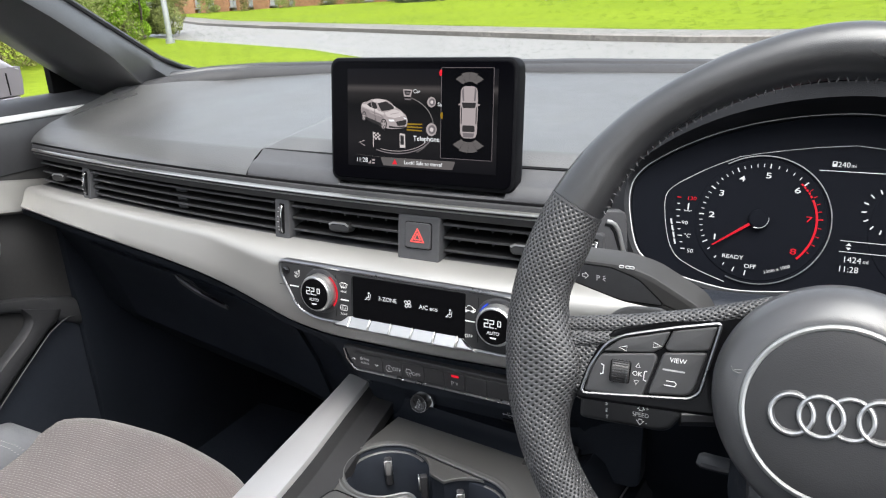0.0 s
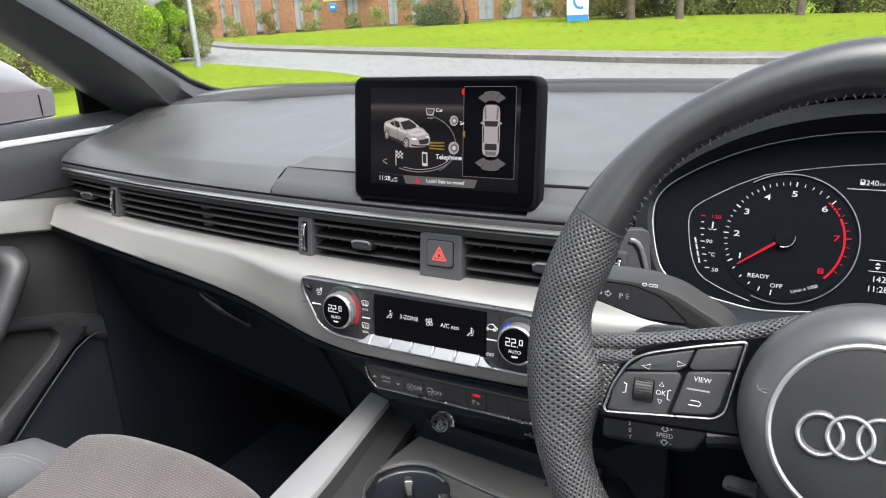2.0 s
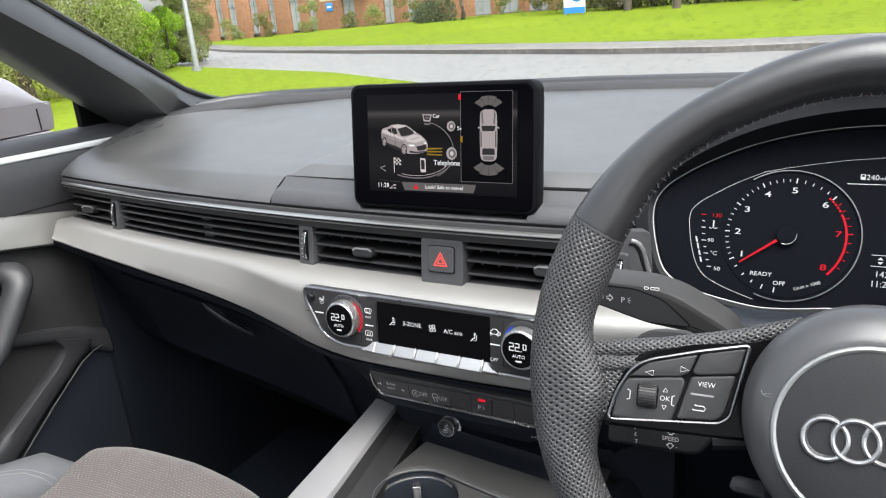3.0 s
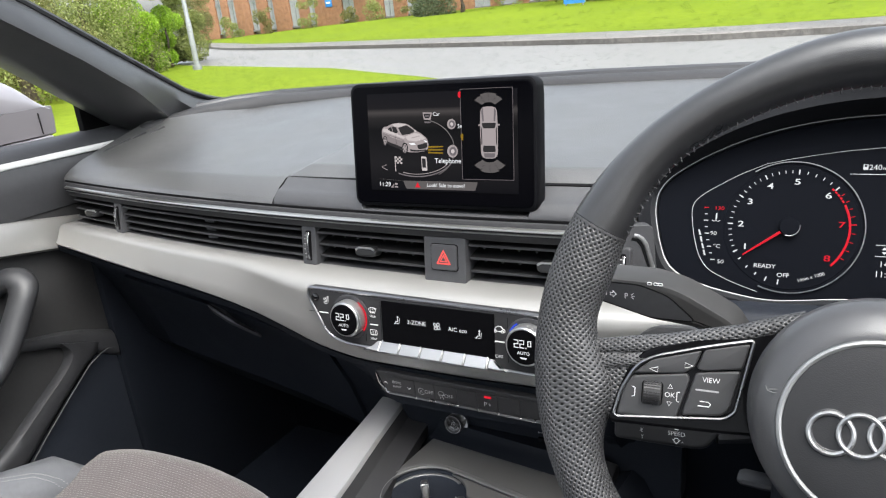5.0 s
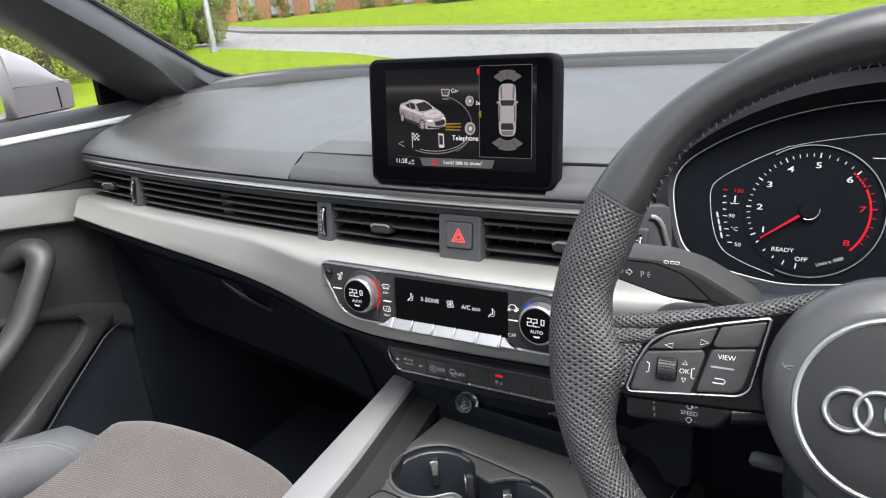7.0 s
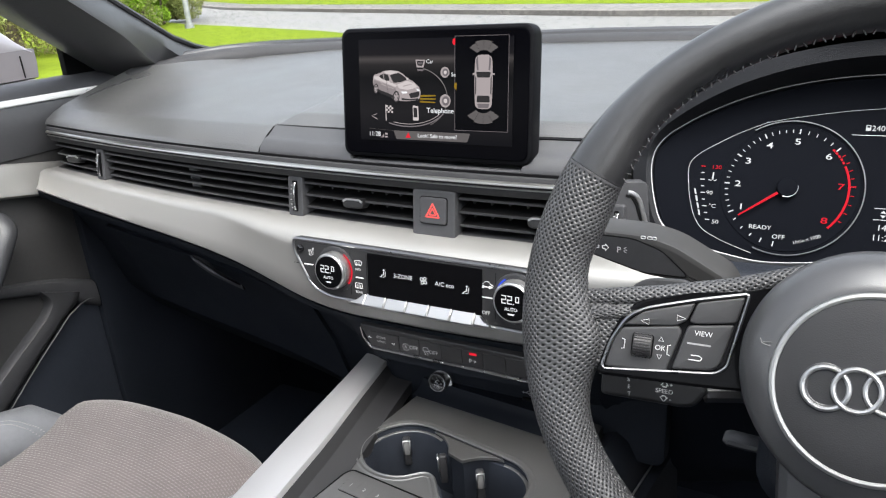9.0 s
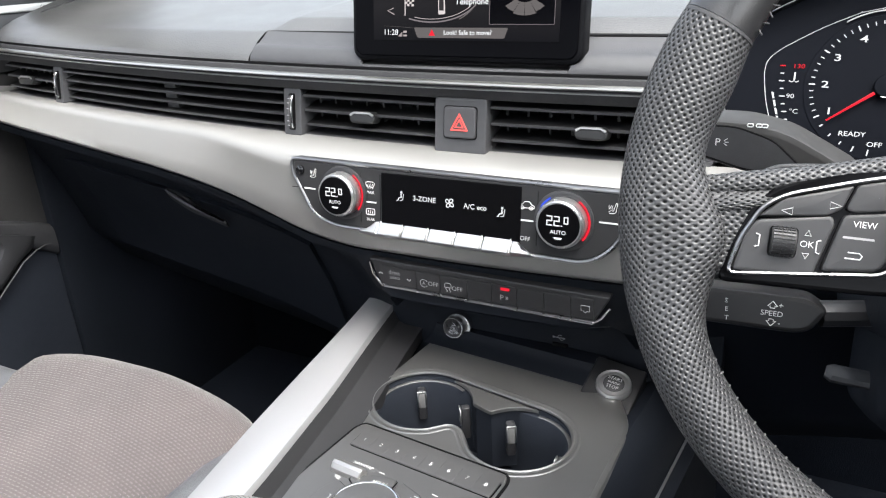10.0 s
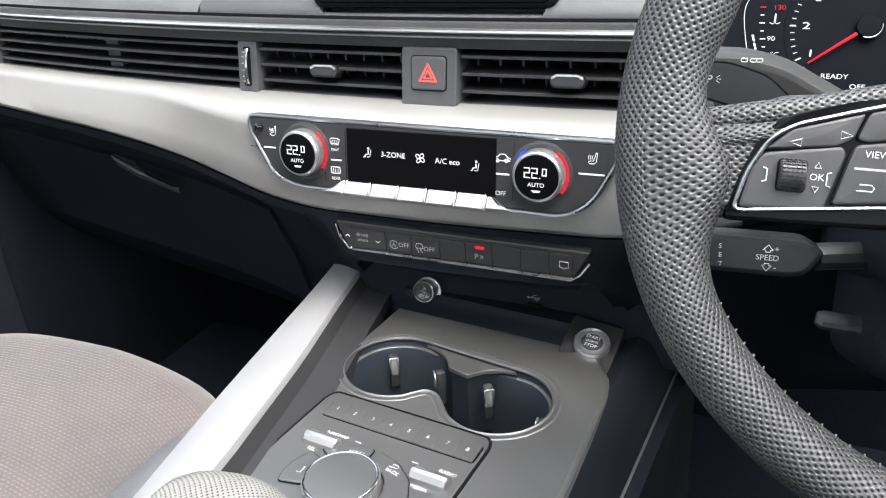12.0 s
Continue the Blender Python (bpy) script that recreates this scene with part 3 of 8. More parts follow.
# demister slits at the end of the pad
for x, y in ((-0.6587, 0.1135), (-0.6566, 0.1370), (-0.6517, 0.1640), (-0.6430, 0.1940)):
    part("demister_slit", plate(fr((x, y, pad_top(x, y) + 0.0012), (0.16, 1, 0.22), (-1, 0.16, 0.15)), rounded([(-0.013, -0.0012), (-0.006, 0.0012), (0.014, 0.0009), (0.014, -0.0009)], 0.0006, 2), 0.006, 0.0003), M_LIP, dash)


# dark band above the vents, with the chrome line in it
def band(x):
    a, z = yv(x), zc(x)
    return [(a + 0.004, z + 0.0085), (a - 0.001, z + 0.006), (a - 0.003, z + 0.001), (a - 0.003, z - 0.006), (a + 0.002, z - 0.014), (a + 0.03, z - 0.016), (a + 0.03, z + 0.0085)]


part("vent_surround", loft(band, span_x(-0.668, 0.168)), M_LIP, dash, "dark grey strip above the vents")
part("vent_surround", loft(band, span_x(0.55, 0.685)), M_LIP, dash)


def chrome(x):
    a, z = yv(x), zc(x)
    return [(a - 0.0026, z + 0.0022), (a - 0.0052, z + 0.0010), (a - 0.0058, z - 0.0006), (a - 0.0040, z - 0.0018), (a, z - 0.001), (a, z + 0.003)]


part("chrome_line", loft(chrome, span_x(-0.664, 0.167)), M_BRIGHTLINE, dash, "thin bright chrome line")
part("chrome_line", loft(chrome, span_x(0.552, 0.68)), M_BRIGHTLINE, dash)


def fine_chrome(x):
    a, z = yv(x), zc(x)
    return [(a - 0.0026, z - 0.0036), (a - 0.0044, z - 0.0042), (a - 0.0044, z - 0.0050), (a - 0.0026, z - 0.0054), (a, z - 0.005), (a, z - 0.004)]


part("chrome_line", loft(fine_chrome, span_x(-0.664, 0.167)), M_LINE, dash)
part("pad_joint", loft(lambda x: [(yv(x) + 0.0006, zc(x) + 0.0072), (yv(x) + 0.0008, zc(x) + 0.0094), (yv(x) + 0.012, zc(x) + 0.0094), (yv(x) + 0.012, zc(x) + 0.0072)], span_x(-0.668, 0.168)), M_VOID, dash, "dark joint under the dash pad")


# the vents: a black sheet for the unlit duct depth, slats, pillars with thumb wheels, tabs
def duct(x):
    a = yv(x)
    return [(a + 0.045, zc(x) - 0.014), (a + 0.045, ztt(x)), (a + 0.05, ztt(x)), (a + 0.05, zc(x) - 0.014)]


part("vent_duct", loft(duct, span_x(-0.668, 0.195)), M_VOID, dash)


def floor_strip(x):
    a = yv(x)
    return [(a + 0.002, ztt(x) + 0.0005), (a + 0.05, ztt(x) + 0.004), (a + 0.05, ztt(x) - 0.006), (a + 0.002, ztt(x) - 0.006)]


part("vent_floor", loft(floor_strip, span_x(-0.668, 0.195)), M_BAND, dash)


def slat(a, b, s, deep=0.02, thick=0.0022, tip=0.004):
    def prof(x):
        z = ztt(x) + (zc(x) - 0.015 - ztt(x)) * s
        y = yv(x) + tip
        return [(y, z), (y + 0.001, z + thick * 0.6), (y + deep, z + thick + 0.003), (y + deep, z + 0.001), (y + 0.001, z - thick * 0.6)]
    return loft(prof, span_x(a, b, 0.04))


def slat_tip(a, b, s):
    def prof(x):
        z = ztt(x) + (zc(x) - 0.015 - ztt(x)) * s
        y = yv(x) + 0.0030
        return [(y, z - 0.0010), (y, z + 0.0008), (y + 0.0014, z + 0.0012), (y + 0.0014, z - 0.0010)]
    return loft(prof, span_x(a, b, 0.04))


def vent(a, b, count, tab, tabx, label, fins=0, upto=1.0):
    v = thing("air_vent", ((a + b) / 2, yv((a + b) / 2) + 0.02, ztt((a + b) / 2)), label, "air vent", "dashboard air vents")
    for i in range(count):
        # shaded body and lit front edge of one slat, as two tones
        sl = part("slat", slat(a + 0.001, b - 0.001, (i + 0.7) / (count + 0.1)), M_SLATSHADE, v)
        part("slat_lit_edge", slat_tip(a + 0.001, b - 0.001, (i + 0.7) / (count + 0.1)), M_BAND, sl)
    for i in range(fins):
        x = a + (b - a) * upto * (i + 0.5) / fins
        part("fin", box((x - 0.0010, yv(x) + 0.019, ztt(x) + 0.004), (x + 0.0010, yv(x) + 0.04, zc(x) - 0.017)), M_BAND, v)
    if tab:
        z = ztt(tabx) + (zc(tabx) - 0.015 - ztt(tabx)) * 0.52
        t = fr((tabx, yv(tabx) - 0.003, z), (1, 0, 0), (0, 0.2, 1))
        tb = part("tab", plate(t, rrect(0.027, 0.0105, 0.005), 0.012, 0.0018), M_SLAT, v, "dark tab with a silver top edge")
        part("tab_edge", line(t, [(-0.012, 0.002), (-0.008, 0.0042), (0.008, 0.0042), (0.012, 0.002)], 0.0012, 0.0), M_SATIN, tb)
    return v


vent(-0.662, -0.556, 3, True, -0.612, "black side air vent with grey slats and a tab", fins=8)
vent(-0.535, -0.196, 4, False, 0, "long black slatted air outlet across the dash", fins=18, upto=0.5)
for z in (0.008, 0.019, 0.030):
    part("divider", box((-0.368, yv(-0.36) + 0.010, ztt(-0.36) + z), (-0.352, yv(-0.36) + 0.03, ztt(-0.36) + z + 0.006), 0.001), M_MID, dash)
vent(-0.174, -0.032, 3, True, -0.105, "black centre air vent with slats and a tab", fins=8)
vent(0.018, 0.168, 3, True, 0.105, "black centre air vent with slats and a tab", fins=8)


def wheel_post(x, w):
    a = yv(x)
    m = fr((x, a - 0.001, (ztt(x) + zc(x) - 0.014) / 2), (1, 0.2 * x, 0), (0, 0.16, 1))
    h = zc(x) - 0.0135 - ztt(x)
    t = thing("vent_thumbwheel", m.translation, "grey vent pillar with a ribbed thumb wheel", "thumb wheel", "vent thumb wheels")
    part("pillar", plate(m, rrect(w, h + 0.001, 0.003), 0.03, 0.0015), M_MID, t)
    part("slot", plate(m, rrect(w * 0.36, h * 0.78, 0.0015), 0.003, 0.0003, 0.0004), M_VOID, t)
    wh = part("wheel", tube([m @ Vector((w * 0.02, h * 0.34 * math.sin(a2), 0.0006 + 0.0032 * math.cos(a2))) for a2 in [-1.4 + 2.8 * i / 8 for i in range(9)]], 0.0022, 0.0012, 8, up=(1, 0, 0)), M_KEY, t)
    part("wheel_edge", tube([m @ Vector((w * 0.13, h * 0.34 * math.sin(a2), 0.0016 + 0.0034 * math.cos(a2))) for a2 in [-1.4 + 2.8 * i / 8 for i in range(9)]], 0.0011, 0.0008, 8, up=(1, 0, 0)), M_CHROME, wh)
    for i in range(6):
        a2 = -1.0 + 2.0 * i / 5
        part("rib", box((-0.0018, -0.0003, -0.0004), (0.0006, 0.0003, 0.0006), 0.0, m=m @ Matrix.Translation((0, h * 0.34 * math.sin(a2), 0.0022 + 0.0032 * math.cos(a2)))), M_FADE, wh)
    return t


for x, w in ((-0.545, 0.018), (-0.1850, 0.021), (0.1735, 0.013)):
    wheel_post(x, w)

# hazard switch
hm = fr((0.0, yv(0) - 0.004, 0.9135), (1, 0, 0), (0, 0.16, 1))
hq = hm @ Matrix.Translation((-0.0065, 0.0030, 0.0))
hz = thing("hazard_switch", hm.translation, "grey square hazard warning switch with a red triangle", "switch")
part("surround", plate(hm, rrect(0.0485, 0.047, 0.003, 5, -0.0068, 0.0), 0.03, 0.002, -0.001), M_MID, hz)
part("gap", plate(hq, rrect(0.0312, 0.0276, 0.003), 0.004, 0.0003, -0.0006), M_VOID, hz)
hb = part("button", plate(hq, rrect(0.0295, 0.0260, 0.003), 0.004, 0.0012, 0.0012), M_MID, hz)
tri = rounded([(-0.0084, -0.0068), (0.0084, -0.0068), (0.0, 0.0082)], 0.001, 2)
part("warning_triangle", frame_ring(hq, tri, inset(tri, 0.0022), 0.0004, 0.0017), M_HAZ, hb, "red warning triangle")
tri2 = rounded([(-0.0044, -0.0044), (0.0044, -0.0044), (0.0, 0.0034)], 0.0006, 2)
part("warning_triangle", frame_ring(hq, tri2, inset(tri2, 0.0016), 0.0004, 0.0017), M_HAZ, hb)


# aluminium trim across the whole dash
def trim(x):
    a, t, b = yv(x), ztt(x), zb(x)
    h = t - b
    w = min(1.0, max(0.0, (abs(x) - 0.165) / 0.15))
    w = w * w * (3 - 2 * w)
    ty, tz = a - 0.040 + 0.0175 * w, t - (0.003 + 0.02 * h) * (1 - w) + 0.0035 * w
    return [(a + 0.004, t + 0.0005), (a - 0.004, t + 0.0004 * w)] + arc_pts(a - 0.008, t - 0.001 + 0.002 * w, ty, tz, a - 0.0365 + 0.0110 * w, t - (0.30 - 0.16 * w) * h, 8) + \
        [(a - 0.0380 + 0.0055 * w, t - 0.6 * h), (a - 0.0378 + 0.0010 * w, b + 0.0075), (a - 0.0365, b + 0.0055), (a - 0.029, b), (a + 0.01, b), (a + 0.01, t - 0.01)]


part("aluminium_trim", loft(trim, span_x(-0.674, 0.238, 0.02)), M_SILVER, dash, "wide brushed aluminium dash trim")
part("column_panel", loft(trim, span_x(0.238, 0.47, 0.02)), M_DARK, dash, "black panel behind the steering column")
part("aluminium_trim", loft(trim, span_x(0.47, 0.688, 0.02)), M_SILVER, dash)


# dark edge under the trim and the lower dash
def lower(x):
    a, b = yv(x), zb(x)
    mid = max(0.0, 1 - max(0.0, abs(x - 0.02) - 0.10) / 0.06)
    mid = min(1.0, mid)
    p0 = [(a - 0.031, b - 0.0008), (a - 0.028, b - 0.010)]
    side = [(a + 0.012, b - 0.030), (a + 0.052, b - 0.11), (a + 0.080, b - 0.19), (a + 0.13, b - 0.25), (a + 0.2, b - 0.27)]
    cen = [(a - 0.031, b - 0.044), (a + 0.000, b - 0.050), (a + 0.034, b - 0.056), (a + 0.05, b - 0.15), (a + 0.2, b - 0.27)]
    return p0 + [(s[0] * (1 - mid) + c[0] * mid, s[1] * (1 - mid) + c[1] * mid) for s, c in zip(side, cen)] + [(a + 0.2, b - 0.003)]


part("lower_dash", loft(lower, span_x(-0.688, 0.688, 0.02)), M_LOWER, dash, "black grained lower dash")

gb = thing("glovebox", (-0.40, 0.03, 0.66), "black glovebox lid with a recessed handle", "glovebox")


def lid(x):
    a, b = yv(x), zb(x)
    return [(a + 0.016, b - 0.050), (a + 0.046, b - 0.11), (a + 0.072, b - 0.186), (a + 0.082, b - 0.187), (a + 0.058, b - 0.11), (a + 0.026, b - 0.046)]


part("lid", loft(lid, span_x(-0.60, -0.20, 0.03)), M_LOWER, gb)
gm = fr((-0.362, 0.0120, 0.7980), (1, 0.0, -0.20), (0, 1, 0.7))
part("handle", plate(gm, rounded([(-0.045, 0.004), (-0.040, 0.0075), (-0.015, 0.0060), (0.015, -0.003), (0.055, -0.006), (0.055, -0.009), (0.0, -0.007), (-0.035, -0.001)], 0.003), 0.010, 0.003), M_BAND, gb, "smooth black handle catching the light")

# ---- display unit on the dash ----
LEAN = 0.15
sm = fr((-0.0085, 0.0015, 1.0265), (1, 0, 0), (0, LEAN, 1))
scr = thing("infotainment_display", (-0.004, 0.03, 0.965), "black free-standing infotainment display showing a car menu", "display")
SW, SH = 0.2075, 0.1245
part("housing", plate(sm, rrect(SW, SH, 0.010, 6), 0.016, 0.003), M_CASE, scr, "matt black display housing")
part("back_shell", plate(sm @ Matrix.Translation((0.001, -0.002, -0.016)), rrect(SW - 0.006, SH - 0.006, 0.012, 6), 0.006, 0.002), M_DARK, scr)
part("neck", box((-0.075, 0.016, 0.950), (0.065, 0.05, 1.0), 0.008), M_CASE, scr)
part("cover_glass", plate(sm, rrect(SW - 0.008, SH - 0.008, 0.008, 6), 0.002, 0.0006, 0.0012), M_SCREENGLASS, scr, "dark glossy cover glass")
DX = 0.002
pic = part("picture", plate(sm, rrect(0.166, 0.0965, 0.0005, 1, DX, 0.0030), 0.0005, 0.0, 0.0016), M_SCREEN, scr, "lit menu picture with a silver coupe")
Z0 = 0.0019
part("popup", plate(sm, rrect(0.0545, 0.0850, 0.0005, 1, 0.0537, 0.0100), 0.0002, 0.0, Z0), M_SCREENGLASS, pic, "black parking-aid panel")
part("popup_border", frame_ring(sm, rrect(0.0545, 0.0850, 0.0005, 1, 0.0537, 0.0100), rrect(0.0537, 0.0842, 0.0005, 1, 0.0537, 0.0100), 0.0002, Z0 + 0.0002), M_CARMID, pic)


def sub(pts, mat, name, z=Z0 + 0.0004, parent=None):
    return part(name, plate(sm, pts, 0.0001, 0.0, z), mat, parent or pic)


# parking-aid picture: car from above with sensor wedges
PX, PY = 0.0562, 0.0122
for sx in (-1, 1):
    sub([(PX + sx * 0.0088, PY + 0.0078), (PX + sx * 0.0112, PY + 0.0070), (PX + sx * 0.0108, PY + 0.0056), (PX + sx * 0.0088, PY + 0.0062)], M_CARGLOW, "car_mirror")
top_view = sub(rounded([(PX - 0.0085, PY - 0.0245), (PX + 0.0085, PY - 0.0245), (PX + 0.0092, PY), (PX + 0.0085, PY + 0.0235), (PX - 0.0085, PY + 0.0235), (PX - 0.0092, PY)], 0.006), M_CARGLOW, "car_from_above")
for pts in ([(-0.0075, 0.0085), (0.0075, 0.0085), (0.0062, 0.0035), (-0.0062, 0.0035)], [(-0.0062, -0.0125), (0.0062, -0.0125), (0.0066, -0.0185), (-0.0066, -0.0185)],
            [(-0.0082, 0.005), (-0.0072, 0.003), (-0.0072, -0.011), (-0.0082, -0.012)], [(0.0082, 0.005), (0.0072, 0.003), (0.0072, -0.011), (0.0082, -0.012)]):
    sub(rounded([(PX + a, PY + b) for a, b in pts], 0.0012, 3), M_CARDARK, "car_glass", Z0 + 0.0006, top_view)
for cy, sgn, r0, r1 in ((0.0245, 1, 0.0085, 0.0200), (-0.0245, -1, 0.0095, 0.0225)):
    for k in range(4):
        a0 = -52 + 26 * k
        pts = [(PX + r * math.sin(radians(a)), PY + cy * 0.86 + sgn * r * 0.75 * math.cos(radians(a))) for r, seq in ((r1 if k in (1, 2) else r1 * 0.92, (0.5, 12.5, 25.5)), (r0, (25.5, 12.5, 0.5))) for a in [a0 + q for q in seq]]
        sub(pts, M_PANELGLOW, "sensor_wedge", Z0 + 0.0004)

for pts in ([(-0.0058, 0.0225), (-0.0050, 0.0100), (-0.0066, 0.0098), (-0.0076, 0.0195)], [(0.0058, 0.0225), (0.0050, 0.0100), (0.0066, 0.0098), (0.0076, 0.0195)], [(-0.0060, -0.0196), (0.0060, -0.0196), (0.0052, -0.0236), (-0.0052, -0.0236)]):
    sub([(PX + a, PY + b) for a, b in pts], M_CARMID, "car_crease", Z0 + 0.0005, top_view)

# menu picture, traced in pixel coordinates about 1000 wide that G fits to the screen
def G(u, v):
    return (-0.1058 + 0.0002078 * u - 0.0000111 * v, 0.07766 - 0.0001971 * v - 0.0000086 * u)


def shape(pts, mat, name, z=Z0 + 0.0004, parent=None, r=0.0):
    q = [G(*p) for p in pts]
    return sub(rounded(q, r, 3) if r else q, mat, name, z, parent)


def oval(u, v, ru, rv, n=20):
    return [(u + ru * math.cos(2 * math.pi * i / n), v + rv * math.sin(2 * math.pi * i / n)) for i in range(n)]


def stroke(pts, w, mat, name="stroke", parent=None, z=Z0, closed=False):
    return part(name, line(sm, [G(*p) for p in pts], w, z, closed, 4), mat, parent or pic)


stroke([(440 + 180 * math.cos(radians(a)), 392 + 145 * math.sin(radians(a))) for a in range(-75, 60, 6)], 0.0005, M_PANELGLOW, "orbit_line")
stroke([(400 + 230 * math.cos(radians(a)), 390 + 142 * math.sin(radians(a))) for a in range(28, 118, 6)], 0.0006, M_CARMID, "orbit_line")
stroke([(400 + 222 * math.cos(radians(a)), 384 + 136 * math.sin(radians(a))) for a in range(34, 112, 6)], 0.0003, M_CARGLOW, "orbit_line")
for i in range(3):
    shape([(478, 376 + 14 * i), (560, 372 + 16 * i), (560, 378 + 16 * i), (478, 386 + 13 * i)], M_AMBERDIM, "light_beam", Z0 + 0.0003)
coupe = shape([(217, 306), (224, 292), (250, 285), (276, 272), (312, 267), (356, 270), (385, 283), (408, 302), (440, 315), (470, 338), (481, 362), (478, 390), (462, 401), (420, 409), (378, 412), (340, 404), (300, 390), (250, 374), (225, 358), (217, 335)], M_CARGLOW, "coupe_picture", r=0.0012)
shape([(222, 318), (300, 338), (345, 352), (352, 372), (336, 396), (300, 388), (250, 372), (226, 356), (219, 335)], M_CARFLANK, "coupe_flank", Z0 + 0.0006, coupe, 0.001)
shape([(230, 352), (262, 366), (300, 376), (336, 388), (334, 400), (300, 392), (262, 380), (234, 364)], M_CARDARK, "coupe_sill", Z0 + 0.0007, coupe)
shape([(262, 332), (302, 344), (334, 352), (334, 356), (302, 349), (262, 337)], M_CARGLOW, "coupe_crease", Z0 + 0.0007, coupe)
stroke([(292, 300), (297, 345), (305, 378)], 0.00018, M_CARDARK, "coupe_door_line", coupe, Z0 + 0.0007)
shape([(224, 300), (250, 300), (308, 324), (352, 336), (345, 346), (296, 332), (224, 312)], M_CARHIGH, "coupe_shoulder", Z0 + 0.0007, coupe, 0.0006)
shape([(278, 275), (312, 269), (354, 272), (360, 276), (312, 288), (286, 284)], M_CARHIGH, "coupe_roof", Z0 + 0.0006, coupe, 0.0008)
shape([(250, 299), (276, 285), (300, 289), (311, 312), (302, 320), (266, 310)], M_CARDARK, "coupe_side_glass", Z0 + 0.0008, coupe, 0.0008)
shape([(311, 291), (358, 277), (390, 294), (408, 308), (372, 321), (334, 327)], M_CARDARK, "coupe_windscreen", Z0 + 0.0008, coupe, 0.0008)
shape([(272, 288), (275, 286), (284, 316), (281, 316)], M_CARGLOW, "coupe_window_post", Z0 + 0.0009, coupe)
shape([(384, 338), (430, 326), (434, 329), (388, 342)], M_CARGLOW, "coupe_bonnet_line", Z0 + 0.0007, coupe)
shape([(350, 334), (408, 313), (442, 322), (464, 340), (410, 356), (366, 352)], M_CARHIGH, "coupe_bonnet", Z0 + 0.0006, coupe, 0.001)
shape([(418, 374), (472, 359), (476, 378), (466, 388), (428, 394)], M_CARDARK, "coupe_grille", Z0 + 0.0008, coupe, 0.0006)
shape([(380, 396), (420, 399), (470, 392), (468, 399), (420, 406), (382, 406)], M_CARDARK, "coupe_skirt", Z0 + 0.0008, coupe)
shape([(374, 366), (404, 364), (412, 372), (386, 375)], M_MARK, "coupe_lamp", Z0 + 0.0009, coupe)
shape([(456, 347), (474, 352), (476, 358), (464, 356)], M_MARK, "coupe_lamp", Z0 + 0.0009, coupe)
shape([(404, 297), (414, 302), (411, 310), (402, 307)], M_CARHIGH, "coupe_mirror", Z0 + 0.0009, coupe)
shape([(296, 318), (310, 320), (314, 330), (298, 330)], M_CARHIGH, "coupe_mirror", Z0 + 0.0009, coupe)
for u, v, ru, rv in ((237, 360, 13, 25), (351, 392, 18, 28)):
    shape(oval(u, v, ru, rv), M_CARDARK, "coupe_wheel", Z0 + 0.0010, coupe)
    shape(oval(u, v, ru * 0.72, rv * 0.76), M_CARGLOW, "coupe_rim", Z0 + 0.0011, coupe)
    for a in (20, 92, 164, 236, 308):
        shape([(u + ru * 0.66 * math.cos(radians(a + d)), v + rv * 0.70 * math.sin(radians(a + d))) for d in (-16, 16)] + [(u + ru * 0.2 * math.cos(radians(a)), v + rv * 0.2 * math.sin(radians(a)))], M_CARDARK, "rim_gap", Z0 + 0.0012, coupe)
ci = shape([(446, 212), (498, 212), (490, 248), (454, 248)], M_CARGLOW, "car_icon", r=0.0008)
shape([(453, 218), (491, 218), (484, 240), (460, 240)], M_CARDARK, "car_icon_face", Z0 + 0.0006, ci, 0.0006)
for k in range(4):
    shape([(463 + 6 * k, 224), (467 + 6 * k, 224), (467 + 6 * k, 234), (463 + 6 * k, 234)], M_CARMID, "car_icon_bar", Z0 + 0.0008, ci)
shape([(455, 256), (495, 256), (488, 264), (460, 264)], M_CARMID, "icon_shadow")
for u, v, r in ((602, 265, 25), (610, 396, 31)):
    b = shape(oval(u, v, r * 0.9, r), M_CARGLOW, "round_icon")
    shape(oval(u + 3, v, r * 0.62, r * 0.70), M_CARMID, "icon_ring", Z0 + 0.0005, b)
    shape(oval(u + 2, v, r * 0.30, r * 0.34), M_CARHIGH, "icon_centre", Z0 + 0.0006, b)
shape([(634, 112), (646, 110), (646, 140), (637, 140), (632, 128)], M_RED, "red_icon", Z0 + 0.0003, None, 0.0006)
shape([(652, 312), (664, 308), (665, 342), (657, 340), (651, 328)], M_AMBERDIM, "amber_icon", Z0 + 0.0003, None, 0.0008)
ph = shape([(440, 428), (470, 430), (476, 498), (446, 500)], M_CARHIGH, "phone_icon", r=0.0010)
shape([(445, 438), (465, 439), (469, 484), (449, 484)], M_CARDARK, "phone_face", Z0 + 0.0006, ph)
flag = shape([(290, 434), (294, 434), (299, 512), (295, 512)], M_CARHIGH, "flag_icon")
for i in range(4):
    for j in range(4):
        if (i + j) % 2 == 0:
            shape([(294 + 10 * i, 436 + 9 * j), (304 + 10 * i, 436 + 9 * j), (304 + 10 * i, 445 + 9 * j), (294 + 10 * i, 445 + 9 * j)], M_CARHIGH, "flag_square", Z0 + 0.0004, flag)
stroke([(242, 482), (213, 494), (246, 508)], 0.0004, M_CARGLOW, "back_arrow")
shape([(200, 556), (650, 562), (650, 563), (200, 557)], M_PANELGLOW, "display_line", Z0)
sub(rounded([(-0.0415, -0.0350), (0.0430, -0.0350), (0.0400, -0.0432), (-0.0380, -0.0432)], 0.001, 2), M_PANELGLOW, "message_bar", Z0 + 0.0003)
